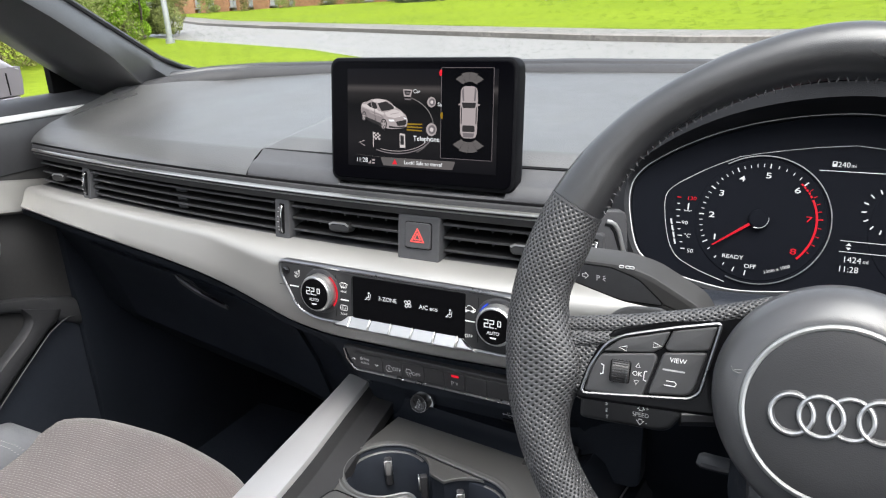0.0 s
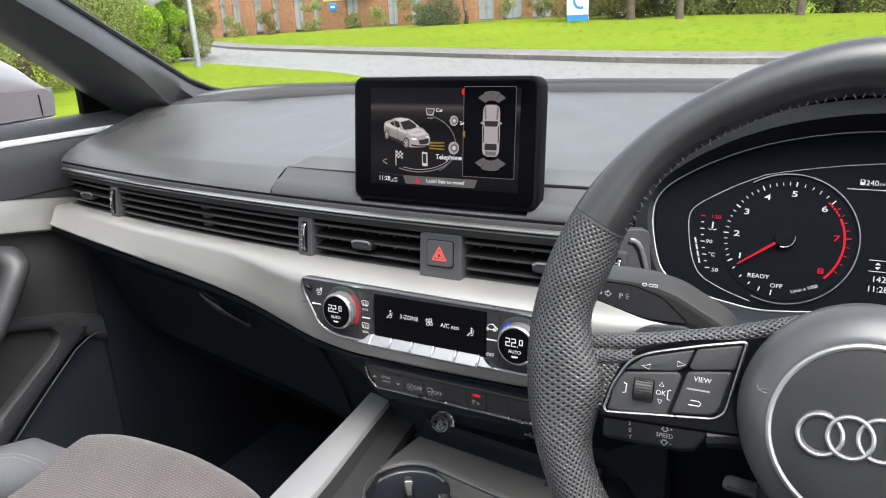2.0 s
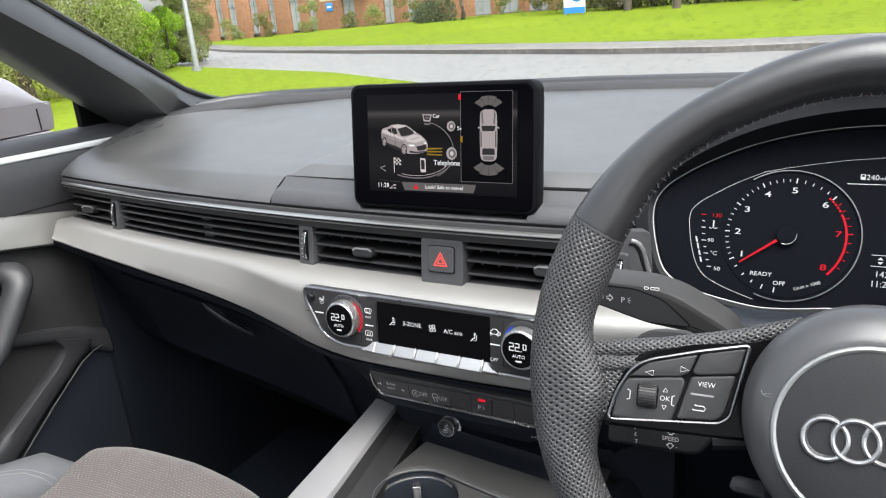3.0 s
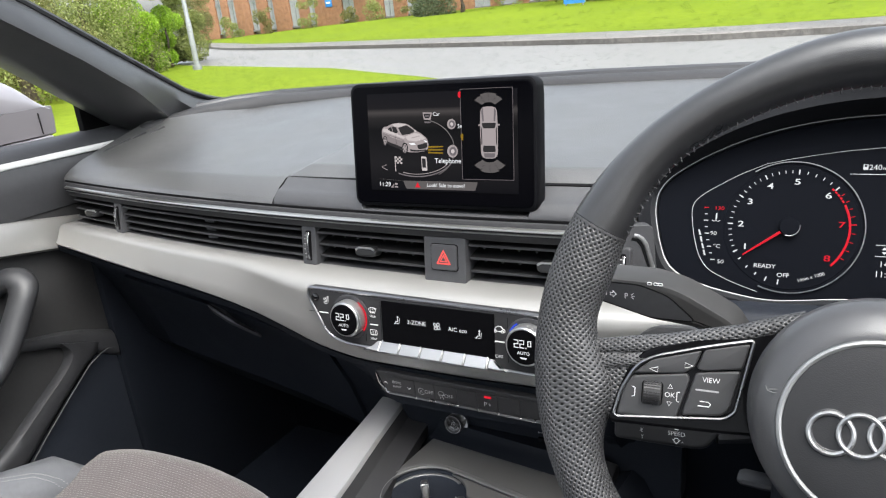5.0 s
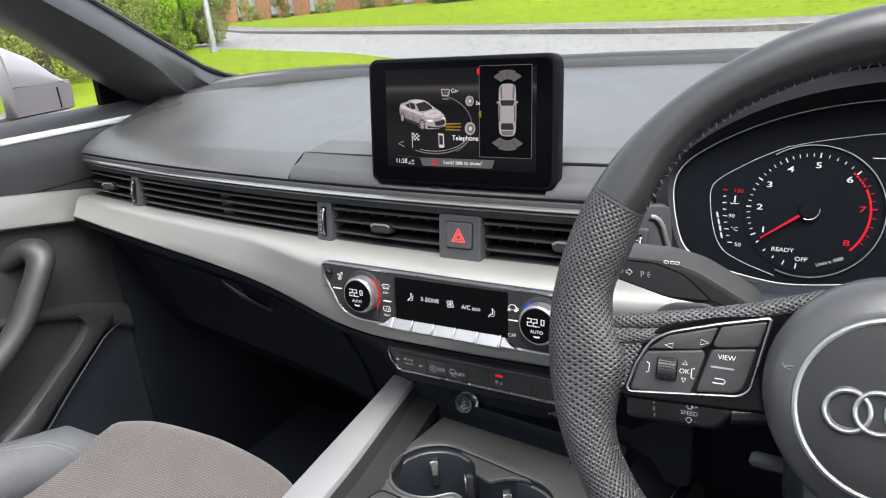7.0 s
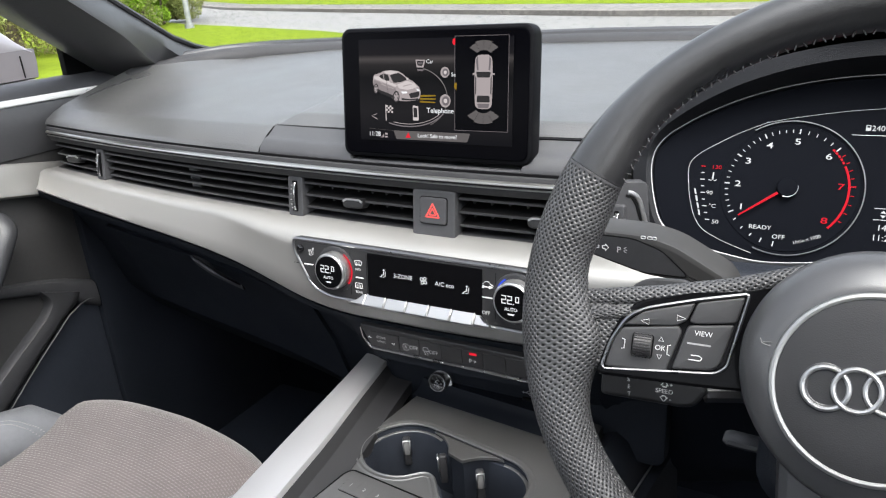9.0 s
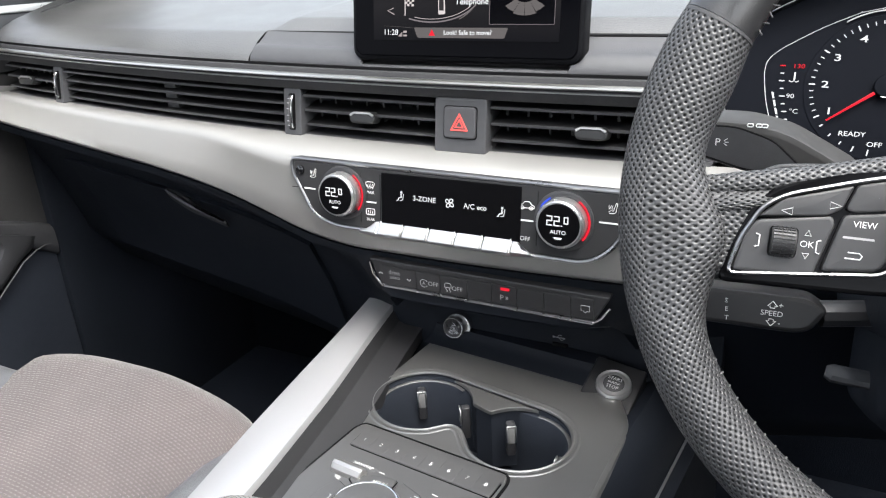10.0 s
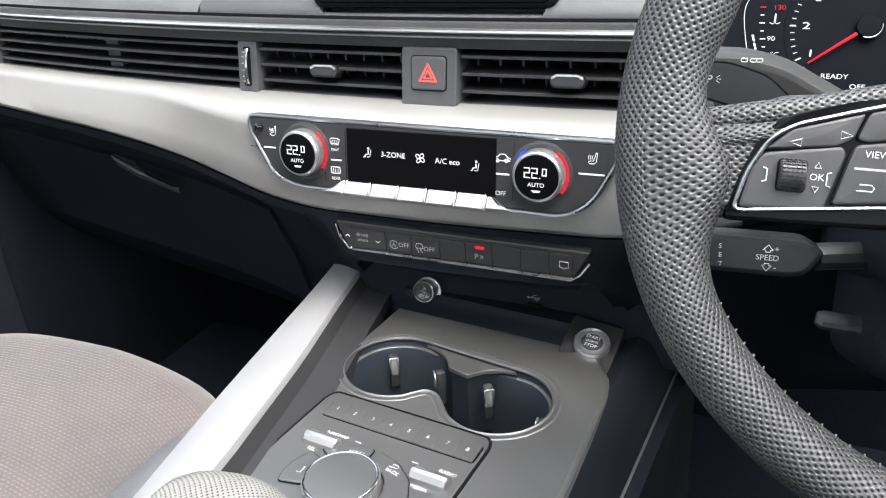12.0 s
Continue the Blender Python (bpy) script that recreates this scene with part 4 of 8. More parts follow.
sub([(-0.0275, -0.0415), (-0.0215, -0.0415), (-0.0245, -0.0362)], M_RED, "message_triangle")
write("Look! Safe to move?", sm, 0.0078, -0.0390, 0.0036, M_MARK, pic, z=Z0 + 0.0006, bold=True)
write("11:28", sm, -0.0635, -0.0391, 0.0045, M_MARK, pic, z=Z0 + 0.0006)
for i in range(4):
    sub(rrect(0.0007, 0.0008 + 0.0009 * i, 0.0001, 1, -0.0560 + 0.0010 * i, -0.0420 + 0.00045 * i), M_CARGLOW, "signal_bar")
sub(rrect(0.0034, 0.0018, 0.0003, 1, -0.0498, -0.0385), M_CARGLOW, "network_icon")
sub(rrect(0.0034, 0.0014, 0.0003, 1, -0.0498, -0.0415), M_CARGLOW, "network_icon")
write("Telephone", sm, 0.0112, -0.0150, 0.0047, M_MARK, pic, z=Z0 + 0.0006, bold=True)
write("Car", sm, 0.0002, 0.0300, 0.0036, M_MARK, pic, z=Z0 + 0.0006)
write("Se", sm, 0.0252, 0.0181, 0.0036, M_MARK, pic, z=Z0 + 0.0002)

# ---- climate panel ----
cm = fr((-0.004, -0.0528, 0.853), (1, 0, 0), (0, 0.13, 1))
clim = thing("climate_panel", (-0.004, -0.05, 0.82), "black three-zone climate panel with two rotary knobs", "climate control")
out = rounded([(-0.1585, 0.0318), (0.158, 0.0295), (0.1575, 0.014), (0.141, -0.018), (0.121, -0.0315), (-0.113, -0.0290), (-0.135, -0.0215), (-0.1580, 0.017)], [0.011, 0.011, 0.010, 0.014, 0.02, 0.02, 0.014, 0.010], 6)
part("body", plate(cm, out, 0.03, 0.002, -0.001), M_BAND, clim)
part("chrome_edge", line(cm, inset(out, 0.0014), 0.0019, 0.0002, True, 8, None, 0.8), M_BORDER, clim, "bright chrome outline")
part("face", plate(cm, inset(out, 0.003), 0.01, 0.001, 0.0008), M_PANEL, clim)
part("display", plate(cm, rrect(0.128, 0.045, 0.001, 2, 0.002, 0.0025), 0.003, 0.0003, 0.0016), M_LENS, clim, "black glass display with white symbols")
ZC = 0.0020
tk = cm @ Matrix.Translation((0.0, -0.0222, 0.0040)) @ Matrix.Rotation(radians(-36), 4, "X")
for i in range(5):
    x0 = -0.0525 + 0.0249 * i
    part("toggle_key", plate(tk, rrect(0.0243, 0.0135, 0.0008, 2, x0, -0.0002 * i), 0.006, 0.0009), M_SATIN, clim, "satin silver toggle key" if i == 0 else "")
    part("key_ridge", line(tk, [(x0 + 0.0110, 0.0062 - 0.0002 * i), (x0 + 0.0110, -0.0062 - 0.0002 * i)], 0.0007, 0.0, n=6), M_SATIN, clim)
for sx, x0 in ((-1, -0.0649), (1, 0.0596)):
    part("key_end", plate(tk, rounded([(x0, 0.0065), (x0 + sx * 0.004, 0.0050), (x0 + sx * 0.010, -0.002), (x0 + sx * 0.020, -0.0062), (x0, -0.0068)], [0.0004, 0.003, 0.005, 0.001, 0.0004], 4), 0.006, 0.0012, -0.0006), M_SATIN, clim)


def knob(x, y):
    k = fr(cm @ Vector((x, y, 0.0)), (1, 0, 0), (0, 0.10, 1))
    kb = part("knob", lathe(k, [(0.0192, -0.002), (0.0190, 0.008), (0.0184, 0.0125), (0.0174, 0.0135), (0.0164, 0.0135)], 48), M_SATIN, clim, "silver rotary knob with a lit temperature")
    part("knob_face", lathe(k, [(0.0167, 0.010), (0.0165, 0.0138), (0.012, 0.0142), (0.001, 0.0143)], 36), M_LENS, kb)
    ribs = bmesh.new()
    for i in range(60):
        a = radians(i * 6)
        box((-0.0005, 0.0182, 0.001), (0.0005, 0.0194, 0.0105), 0, ribs, k @ Matrix.Rotation(a, 4, "Z"))
    part("knurling", ribs, M_SATIN, kb)
    part("red_scale", tube([k @ Vector((0.0206 * math.cos(radians(a)), 0.0206 * math.sin(radians(a)), 0.0022)) for a in range(-40, 60, 6)], 0.0009, 0.0008, 6, up=k.to_3x3() @ Vector((0, 0, 1))), M_RED, kb, "red glowing arc")
    if x > 0:
        part("blue_scale", tube([k @ Vector((0.0206 * math.cos(radians(a)), 0.0206 * math.sin(radians(a)), 0.0022)) for a in range(122, 156, 6)], 0.0008, 0.0008, 6, up=k.to_3x3() @ Vector((0, 0, 1))), M_BLUE, kb, "blue glowing arc")
    part("collar", lathe(k, [(0.0242, -0.001), (0.0238, 0.0016), (0.0222, 0.0022), (0.0196, 0.0018)], 40), M_BAND, kb)
    for dx, dy, w, h, segs in ((-0.0070, 0.0033, 0.0038, 0.0070, "abged"), (-0.0013, 0.0033, 0.0038, 0.0070, "abged"), (0.0060, 0.0044, 0.0028, 0.0048, "abcdef")):
        ends = {"a": ((-1, 1), (1, 1)), "b": ((1, 1), (1, 0)), "c": ((1, 0), (1, -1)), "d": ((-1, -1), (1, -1)), "e": ((-1, 0), (-1, -1)), "f": ((-1, 1), (-1, 0)), "g": ((-1, 0), (1, 0))}
        digit = bmesh.new()
        for sg in segs:
            (x0, y0), (x1, y1) = ends[sg]
            x0, x1, y0, y1 = dx + x0 * w / 2, dx + x1 * w / 2, dy + y0 * h / 2, dy + y1 * h / 2
            box((min(x0, x1) - 0.0004, min(y0, y1) - 0.0004, 0.0145), (max(x0, x1) + 0.0004, max(y0, y1) + 0.0004, 0.0148), 0, digit, k)
        part("digit", digit, M_MARK, kb)
    part("point", plate(k, circ(0.0006, 8, 0.0026, -0.0002), 0.0002, 0, 0.0147), M_MARK, kb)
    write("AUTO", k, 0, -0.0055, 0.0031, M_MARK, kb, z=0.0147, bold=True)
    part("level_bar", plate(k, [(-0.0035, -0.0095), (0.0035, -0.0095), (0.0025, -0.0110), (-0.0025, -0.0110)], 0.0002, 0.0, 0.0147), M_MARK, kb)


prepare(["22."])
knob(-0.1015, 0.0035)
knob(0.1010, 0.0015)


def sitter(m, x, y, s, mat, parent, z=ZC + 0.0003):
    """Seated figure symbol with an airflow arrow."""
    ic = part("seat_symbol", line(m, [(x + a * s, y + b * s) for a, b in ((0.15, 0.45), (0.22, -0.25), (-0.35, -0.35), (-0.55, -0.85), (-0.85, -0.85))], 0.0005, z, n=5), mat, parent)
    part("symbol_dot", plate(m, circ(0.24 * s, 12, x + 0.22 * s, y + 0.82 * s), 0.0002, 0, z), mat, ic)
    part("symbol_arrow", line(m, [(x + a * s, y + b * s) for a, b in ((0.75, 0.6), (0.55, -0.7), (0.1, -0.85), (-0.15, -0.8))], 0.0003, z, n=4), mat, ic)
    return ic


def warm_seat(m, x, y, s, mat, parent, z=0.0012):
    """Seat heating symbol: a seat in outline with rising waves."""
    ic = part("seat_symbol", line(m, [(x + a * s, y + b * s) for a, b in ((0.5, 1.0), (0.75, 0.9), (0.55, -0.6), (0.2, -0.9), (-0.6, -0.9), (-0.75, -0.6), (-0.4, -0.4), (0.1, -0.4), (0.5, 1.0))], 0.00026, z, n=4), mat, parent)
    for k in range(3):
        part("wave", line(m, [(x + (-0.75 + 0.32 * k + 0.08 * math.sin(2.1 * j)) * s, y + (-0.15 + 0.18 * j) * s) for j in range(5)], 0.00022, z, n=4), mat, ic)
    return ic


write("3-ZONE", cm, -0.0200, 0.0060, 0.0042, M_MARK, clim, z=ZC, bold=True)
write("A/C eco", cm, 0.0266, 0.0045, 0.0042, M_MARK, clim, z=ZC, bold=True)
sitter(cm, -0.0428, 0.0065, 0.0042, M_MARK, clim)
sitter(cm, 0.0495, 0.0030, 0.0042, M_MARK, clim)
for i in range(4):
    a = radians(45 + 90 * i)
    lobe = [(0.0024 + 0.0018 * math.cos(radians(b)), 0.0005 + 0.0014 * math.sin(radians(b))) for b in range(0, 360, 30)]
    part("fan_symbol", line(cm, [(0.0036 + px * math.cos(a) - py * math.sin(a), 0.0055 + px * math.sin(a) + py * math.cos(a)) for px, py in lobe], 0.0004, ZC, True, 4), M_MARK, clim)
for x, y, txt in ((-0.0735, 0.0065, "MAX"), (-0.0735, -0.0175, "REAR"), (0.0700, -0.0165, "OFF")):
    write(txt, cm, x, y, 0.0024 if txt != "OFF" else 0.0034, M_DIM, clim, z=0.0010)
for x, y, o in ((-0.0735, 0.0130, [(-0.0055, 0.0022), (-0.003, 0.0034), (0.003, 0.0034), (0.0055, 0.0022), (0.0036, -0.0024), (0.0, -0.0016), (-0.0036, -0.0024)]), (-0.0735, -0.0105, rrect(0.0100, 0.0062, 0.0014, 3))):
    sy = part("symbol", line(cm, [(x + 0.85 * a, y + 0.85 * b) for a, b in o], 0.00028, 0.0011, True, 4), M_DIM, clim)
    for q in (-0.0022, 0, 0.0022):
        part("symbol_stroke", line(cm, [(x + q + 0.0004 * math.sin(2.2 * j), y - 0.0030 + 0.0011 * j) for j in range(5)], 0.00022, 0.0011, n=4), M_DIM, sy)
part("symbol", line(cm, [(0.0705 + a, 0.0105 + b) for a, b in ((-0.0065, -0.0018), (-0.0062, 0.0004), (-0.0035, 0.0010), (-0.0015, 0.0032), (0.0022, 0.0032), (0.0042, 0.0008), (0.0064, 0.0), (0.0064, -0.0018))], 0.00028, 0.0011, True, 4), M_DIM, clim)
for q in (-0.0036, 0.0036):
    part("symbol", line(cm, circ(0.0013, 10, 0.0705 + q, 0.0087), 0.0003, 0.0012, True, 4), M_DIM, clim)
for x, y, w in ((-0.1375, 0.004, 0.012), (-0.0725, -0.002, 0.010), (0.0705, -0.0015, 0.012), (0.138, 0.004, 0.019)):
    part("status_light", plate(cm, rrect(w, 0.0012, 0.0004, 2, x, y), 0.0003, 0, 0.0012), M_DIM, clim)
for x, y in ((-0.1330, 0.0182), (0.1385, 0.0155)):
    warm_seat(cm, x, y, 0.0042, M_DIM, clim)
part("sensor_lens", lathe(fr(cm @ Vector((-0.1468, 0.0205, 0.001)), (1, 0, 0), (0, 0.1, 1)), [(0.0042, 0.0), (0.0040, 0.002), (0.003, 0.0026), (0.0005, 0.003)], 16), M_PIANO, clim)
for x in (-0.0835, 0.0795, 0.0615, -0.0635):
    part("key_gap", plate(cm, rrect(0.0005, 0.044, 0.0001, 1, x, 0.001), 0.0003, 0, 0.0010), M_VOID, clim)
for x in (-0.1445, 0.1395):
    part("key_gap", plate(cm, rrect(0.026, 0.0005, 0.0001, 1, x, 0.004), 0.0003, 0, 0.00105), M_VOID, clim)

# ---- switch bar below ----
bmx = fr((0.0225, -0.0465, 0.779), (1, 0, 0), (0, -0.06, 1))
bar = thing("switch_bar", (0.022, -0.04, 0.764), "black switch bar with a chrome lower edge and one red light", "switch panel")
so = rounded([(-0.112, 0.015), (0.112, 0.013), (0.098, -0.0125), (-0.101, -0.0115)], 0.002, 3)
part("body", plate(bmx, so, 0.02, 0.0015, 0.0), M_SWITCH, bar)
part("chrome_edge", line(bmx, [(-0.1105, 0.012), (-0.1085, 0.000), (-0.1005, -0.0110), (-0.05, -0.0118), (0.05, -0.0125), (0.097, -0.0130), (0.1045, -0.0070), (0.1115, 0.0040)], 0.0013, 0.0004), M_CHROME, bar, "thin chrome edge")
EDGES = (-0.0985, -0.0635, -0.0395, -0.0135, 0.0095, 0.0325, 0.0565, 0.0795, 0.0985)
for i, (x0, x1) in enumerate(zip(EDGES, EDGES[1:])):
    part("key", plate(bmx, rrect(x1 - x0 - 0.0004, 0.0185, 0.0006, 2, (x0 + x1) / 2, 0.0000), 0.004, 0.0004, 0.0012), M_SWITCH, bar)
    part("key_lip", plate(bmx, rrect(x1 - x0 - 0.0010, 0.0024, 0.0006, 1, (x0 + x1) / 2, -0.0108 - 0.00012 * i), 0.003, 0.0006, 0.0022), M_BORDER, bar)
for txt, x, y, sz, mt in (("drive", -0.0855, 0.0042, 0.0040, M_FADE), ("select", -0.0855, -0.0008, 0.0032, M_FADE), ("OFF", -0.0462, -0.0010, 0.0042, M_FADE), ("OFF", -0.0228, -0.0018, 0.0042, M_FADE), ("P", 0.0190, -0.0025, 0.0050, M_FADE)):
    write(txt, bmx, x, y, sz, mt, bar, z=0.0016)
write("A", bmx, -0.0556, -0.0015, 0.0036, M_FADE, bar, z=0.0016)
part("symbol_ring", line(bmx, circ(0.0038, 16, -0.0556, -0.0015, 30, 330), 0.0003, 0.0014, False, 4), M_FADE, bar)
for q in (-0.0016, 0.0016):
    part("symbol", line(bmx, [(-0.0318 + q + 0.0008 * math.sin(3.1 * k / 2), -0.0062 + 0.0011 * k) for k in range(5)], 0.0003, 0.0014, n=4), M_FADE, bar)
part("symbol", line(bmx, [(-0.0350, 0.0004), (-0.0350, -0.0016), (-0.0286, -0.0016), (-0.0286, 0.0004), (-0.0296, 0.0026), (-0.0340, 0.0026)], 0.00032, 0.0014, True, 4), M_FADE, bar)
part("symbol", line(bmx, [(0.0880, 0.0032), (0.0950, 0.0030), (0.0950, -0.0020), (0.0930, -0.0020), (0.0915, -0.0036), (0.0900, -0.0020), (0.0880, -0.0020)], 0.0003, 0.0014, True, 4), M_FADE, bar)
for x, y, sg in ((-0.1000, 0.0020, 1), (-0.0708, -0.0010, -1)):
    part("arrow", line(bmx, [(x - 0.002, y - 0.001 * sg), (x, y + sg * 0.001), (x + 0.002, y - 0.001 * sg)], 0.0003, 0.0014, n=4), M_DIM, bar)
part("warning_light", plate(bmx, rrect(0.0080, 0.0026, 0.0004, 2, 0.0222, 0.0060), 0.0003, 0, 0.0016), M_RED, bar, "red lit bar")
for i in range(2):
    part("symbol", line(bmx, [(0.0225 + 0.0014 * i, -0.0042 + 0.0005 * i), (0.0233 + 0.0014 * i, -0.0026), (0.0225 + 0.0014 * i, -0.0010)], 0.00028, 0.0014, n=4), M_FADE, bar)


def flat_uv(bm, m):
    lay = bm.loops.layers.uv.verify()
    inv = m.inverted()
    for f in bm.faces:
        for lp in f.loops:
            q = inv @ lp.vert.co
            lp[lay].uv = (q.x + 0.3 * q.z, q.y)
    return bm


# ---- instrument cluster ----
km = fr((0.302, 0.041, 0.9475), (1, 0.0, 0.0), (0, 0.5, 1))
clu = thing("instrument_cluster", (0.37, 0.06, 0.88), "black instrument cluster with a rev counter and chrome bezel", "instrument cluster")
MID = 0.068
half = [(-0.038, -0.0615), (-0.060, -0.0575), (-0.084, -0.0505), (-0.0985, -0.0400), (-0.1055, -0.024), (-0.111, -0.004), (-0.1135, 0.010), (-0.1125, 0.026), (-0.103, 0.040), (-0.079, 0.057), (-0.046, 0.0735), (-0.010, 0.0855), (0.03, 0.0930), (MID, 0.0960)]
low = [(MID, -0.0575), (0.040, -0.058), (0.010, -0.0625), (-0.015, -0.0645)]
left = low + half
bez = left + [(2 * MID - x, y) for x, y in reversed(left[1:-1])]
bez = rounded(bez, 0.02, 3)
part("face", plate(km, inset(bez, 0.001), 0.02, 0.001, -0.004), M_FACE, clu, "matt black dial face")
part("bezel", line(km, bez, 0.0009, 0.0, True, 8), M_BEZEL, clu, "bright silver bezel line")
rows = []
for d, z in ((0.001, -0.006), (0.0, 0.0), (-0.004, 0.003), (-0.016, 0.0), (-0.022, -0.02), (-0.024, -0.06)):
    rows.append([km @ Vector((x, y, z + (0.028 * max(0.0, (y - 0.02) / 0.07) if d <= -0.004 else 0))) for x, y in inset(bez, d)])
part("hood", grid(rows, False, True), M_HOOD, clu, "black binnacle hood")


def hood_top(x):
    s = (x - 0.37) / 0.15
    h = 1.080 - 0.058 * s * s - 0.03 * s ** 4
    k = 0.035 * s * s
    return [(0.050 + k, h - 0.006), (0.052 + k, h - 0.001), (0.060 + k, h + 0.003), (0.11, h + 0.001), (0.18, h - 0.018), (0.26, 1.0), (0.26, 0.98), (0.17, h - 0.030), (0.10, h - 0.010)]


part("hood_cover", loft(hood_top, span_x(0.198, 0.542, 0.012)), M_HOOD, clu)


def dial(cx, numbers):
    c = km @ Matrix.Translation((cx, 0, -0.0035))
    d = part("dial", lathe(c, [(0.0535, -0.004), (0.0535, -0.0006), (0.0530, 0.0), (0.001, 0.0001)], 64), M_FACE, clu, "round black dial with white figures")
    part("dial_ring", tube([c @ Vector((0.0562 * math.cos(radians(a)), 0.0562 * math.sin(radians(a)), 0.0012)) for a in range(-112, 125, 5)], 0.0006, 0.0006, 6, up=c.to_3x3() @ Vector((0, 0, 1))), M_BEZEL, d, "thin silver ring")
    for txt, ang in numbers:
        a = radians(ang)
        write(txt, c, 0.0390 * math.cos(a), 0.0390 * math.sin(a), 0.0049, M_RED if txt in "78" and cx == 0 else M_MARK, d, z=0.0005, stretch=1.55, bold=True)
    return c, d


ANG = [("1", 209), ("2", 179), ("3", 148), ("4", 117), ("5", 85), ("6", 45), ("7", 5), ("8", -40)]
tc, tach = dial(0.0, ANG)
for i in range(7):
    a0, a1 = ANG[i][1], ANG[i + 1][1]
    for j in range(5):
        a = radians(a0 + (a1 - a0) * j / 5)
        big = j == 0
        t = tc @ Matrix.Rotation(a, 4, "Z") @ Matrix.Translation((0.0478, 0, 0))
        red = i >= 5
        part("tick", plate(t, rrect(0.0042 if big else 0.0028, 0.0010 if big else 0.0006, 0.0001, 1), 0.0002, 0, 0.0005), M_RED if red and not (i == 5 and big) else M_MARK, tach)
for k in range(4):
    a = radians(218 + 11 * k)
    part("tick", plate(tc @ Matrix.Rotation(a, 4, "Z") @ Matrix.Translation((0.0480, 0, 0)), rrect(0.0042 if k == 3 else 0.0026, 0.0009, 0.0001, 1), 0.0002, 0, 0.0005), M_MARK, tach)
part("tick", plate(tc @ Matrix.Rotation(radians(263), 4, "Z") @ Matrix.Translation((0.0478, 0, 0)), rrect(0.0044, 0.0010, 0.0001, 1), 0.0002, 0, 0.0005), M_MARK, tach)
for a in (31, 35, 39, 43, 47):
    part("red_dash", plate(tc @ Matrix.Rotation(radians(a), 4, "Z") @ Matrix.Translation((0.0450, 0, 0)), rrect(0.0016, 0.0022, 0.0002, 1), 0.0002, 0, 0.0005), M_RED, tach)
part("red_zone", tube([tc @ Vector((0.0450 * math.cos(radians(a)), 0.0450 * math.sin(radians(a)), 0.0004)) for a in range(-43, 29, 5)], 0.0009, 0.0003, 6, up=tc.to_3x3() @ Vector((0, 0, 1))), M_RED, tach, "red warning zone")
write("READY", tc, -0.0172, -0.0348, 0.0034, M_MARK, tach, z=0.0005, stretch=1.15, bold=True)
write("OFF", tc, -0.0022, -0.0416, 0.0034, M_MARK, tach, z=0.0005, stretch=1.15, bold=True)
write("1/min x 1000", tc, 0.0190, -0.0415, 0.0028, M_MARK, tach, turn=21, z=0.0005)
nd = tc @ Matrix.Rotation(radians(217.0), 4, "Z")
part("needle", plate(nd, [(0.0085, -0.0011), (0.044, -0.0005), (0.044, 0.0005), (0.0085, 0.0011)], 0.0012, 0.0003, 0.0045), M_RED, tach, "red lit pointer")
part("needle_hub", lathe(tc, [(0.0082, 0.0), (0.0080, 0.0048), (0.0074, 0.0056), (0.001, 0.0058)], 28), M_FACE, tach)
# glint on the hub's edge, built as a thin satin arc
part("hub_glint", tube([tc @ Vector((0.0083 * math.cos(radians(a)), 0.0083 * math.sin(radians(a)), 0.0052)) for a in range(-110, 20, 10)], 0.0003, 0.0003, 5, up=tc.to_3x3() @ Vector((0, 0, 1))), M_SATIN, tach)
dial(2 * MID, [])

# temperature gauge and centre display
gauge = part("gauge_outline", line(km, rounded([(-0.021, 0.0560), (-0.022, 0.0545), (-0.045, 0.0440), (-0.072, 0.0270), (-0.0805, 0.0185), (-0.0815, 0.0090), (-0.078, -0.012), (-0.072, -0.030), (-0.064, -0.0410), (-0.045, -0.0500), (-0.022, -0.0570), (-0.021, -0.0575)], 0.012, 4)[5:-5], 0.00032, -0.0035, n=5), M_FADE, clu, "thin silver outline of the gauge")
for txt, x, y, mt in (("130", -0.0580, 0.0138, M_RED), ("90", -0.0612, -0.0088, M_MARK), ("°C", -0.0575, -0.0202, M_MARK), ("50", -0.0533, -0.0337, M_MARK)):
    write(txt, km, x, y, 0.0033, mt, gauge, z=-0.0033, stretch=1.2)
for i in range(9):
    y = 0.0143 - 0.0058 * i
    x = -0.0690 + 0.00014 * i * i
    part("gauge_tick", plate(km, rrect(0.0038 if i % 2 == 0 else 0.0026, 0.0008, 0.0001, 1, x, y), 0.0002, 0, -0.0033), M_RED if i == 0 else M_MARK, gauge)
for i in range(4):
    a, b = Vector((-0.0745 + 0.0018 * i, -0.0060 - 0.0060 * i)), Vector((-0.0731 + 0.0018 * i, -0.0108 - 0.0060 * i))
    part("gauge_bar", plate(km, [(a.x, a.y), (a.x + 0.0015, a.y), (b.x + 0.0015, b.y), (b.x, b.y)], 0.0002, 0, -0.0033), M_MARK, gauge)
part("gauge_symbol", plate(km, rrect(0.0012, 0.006, 0.0003, 1, -0.0600, 0.0065), 0.0002, 0, -0.0033), M_MARK, gauge)
part("gauge_symbol", line(km, [(-0.0635, 0.0030), (-0.0615, 0.0020), (-0.0600, 0.0030), (-0.0585, 0.0020), (-0.0565, 0.0030)], 0.0003, -0.0033, n=4), M_MARK, gauge)
part("gauge_line", line(km, [(-0.022, 0.0545), (-0.005, 0.0585), (0.015, 0.0622), (0.040, 0.0662), (MID, 0.0690), (2 * MID - 0.040, 0.0662)], 0.0003, -0.0035, n=5), M_FADE, gauge)
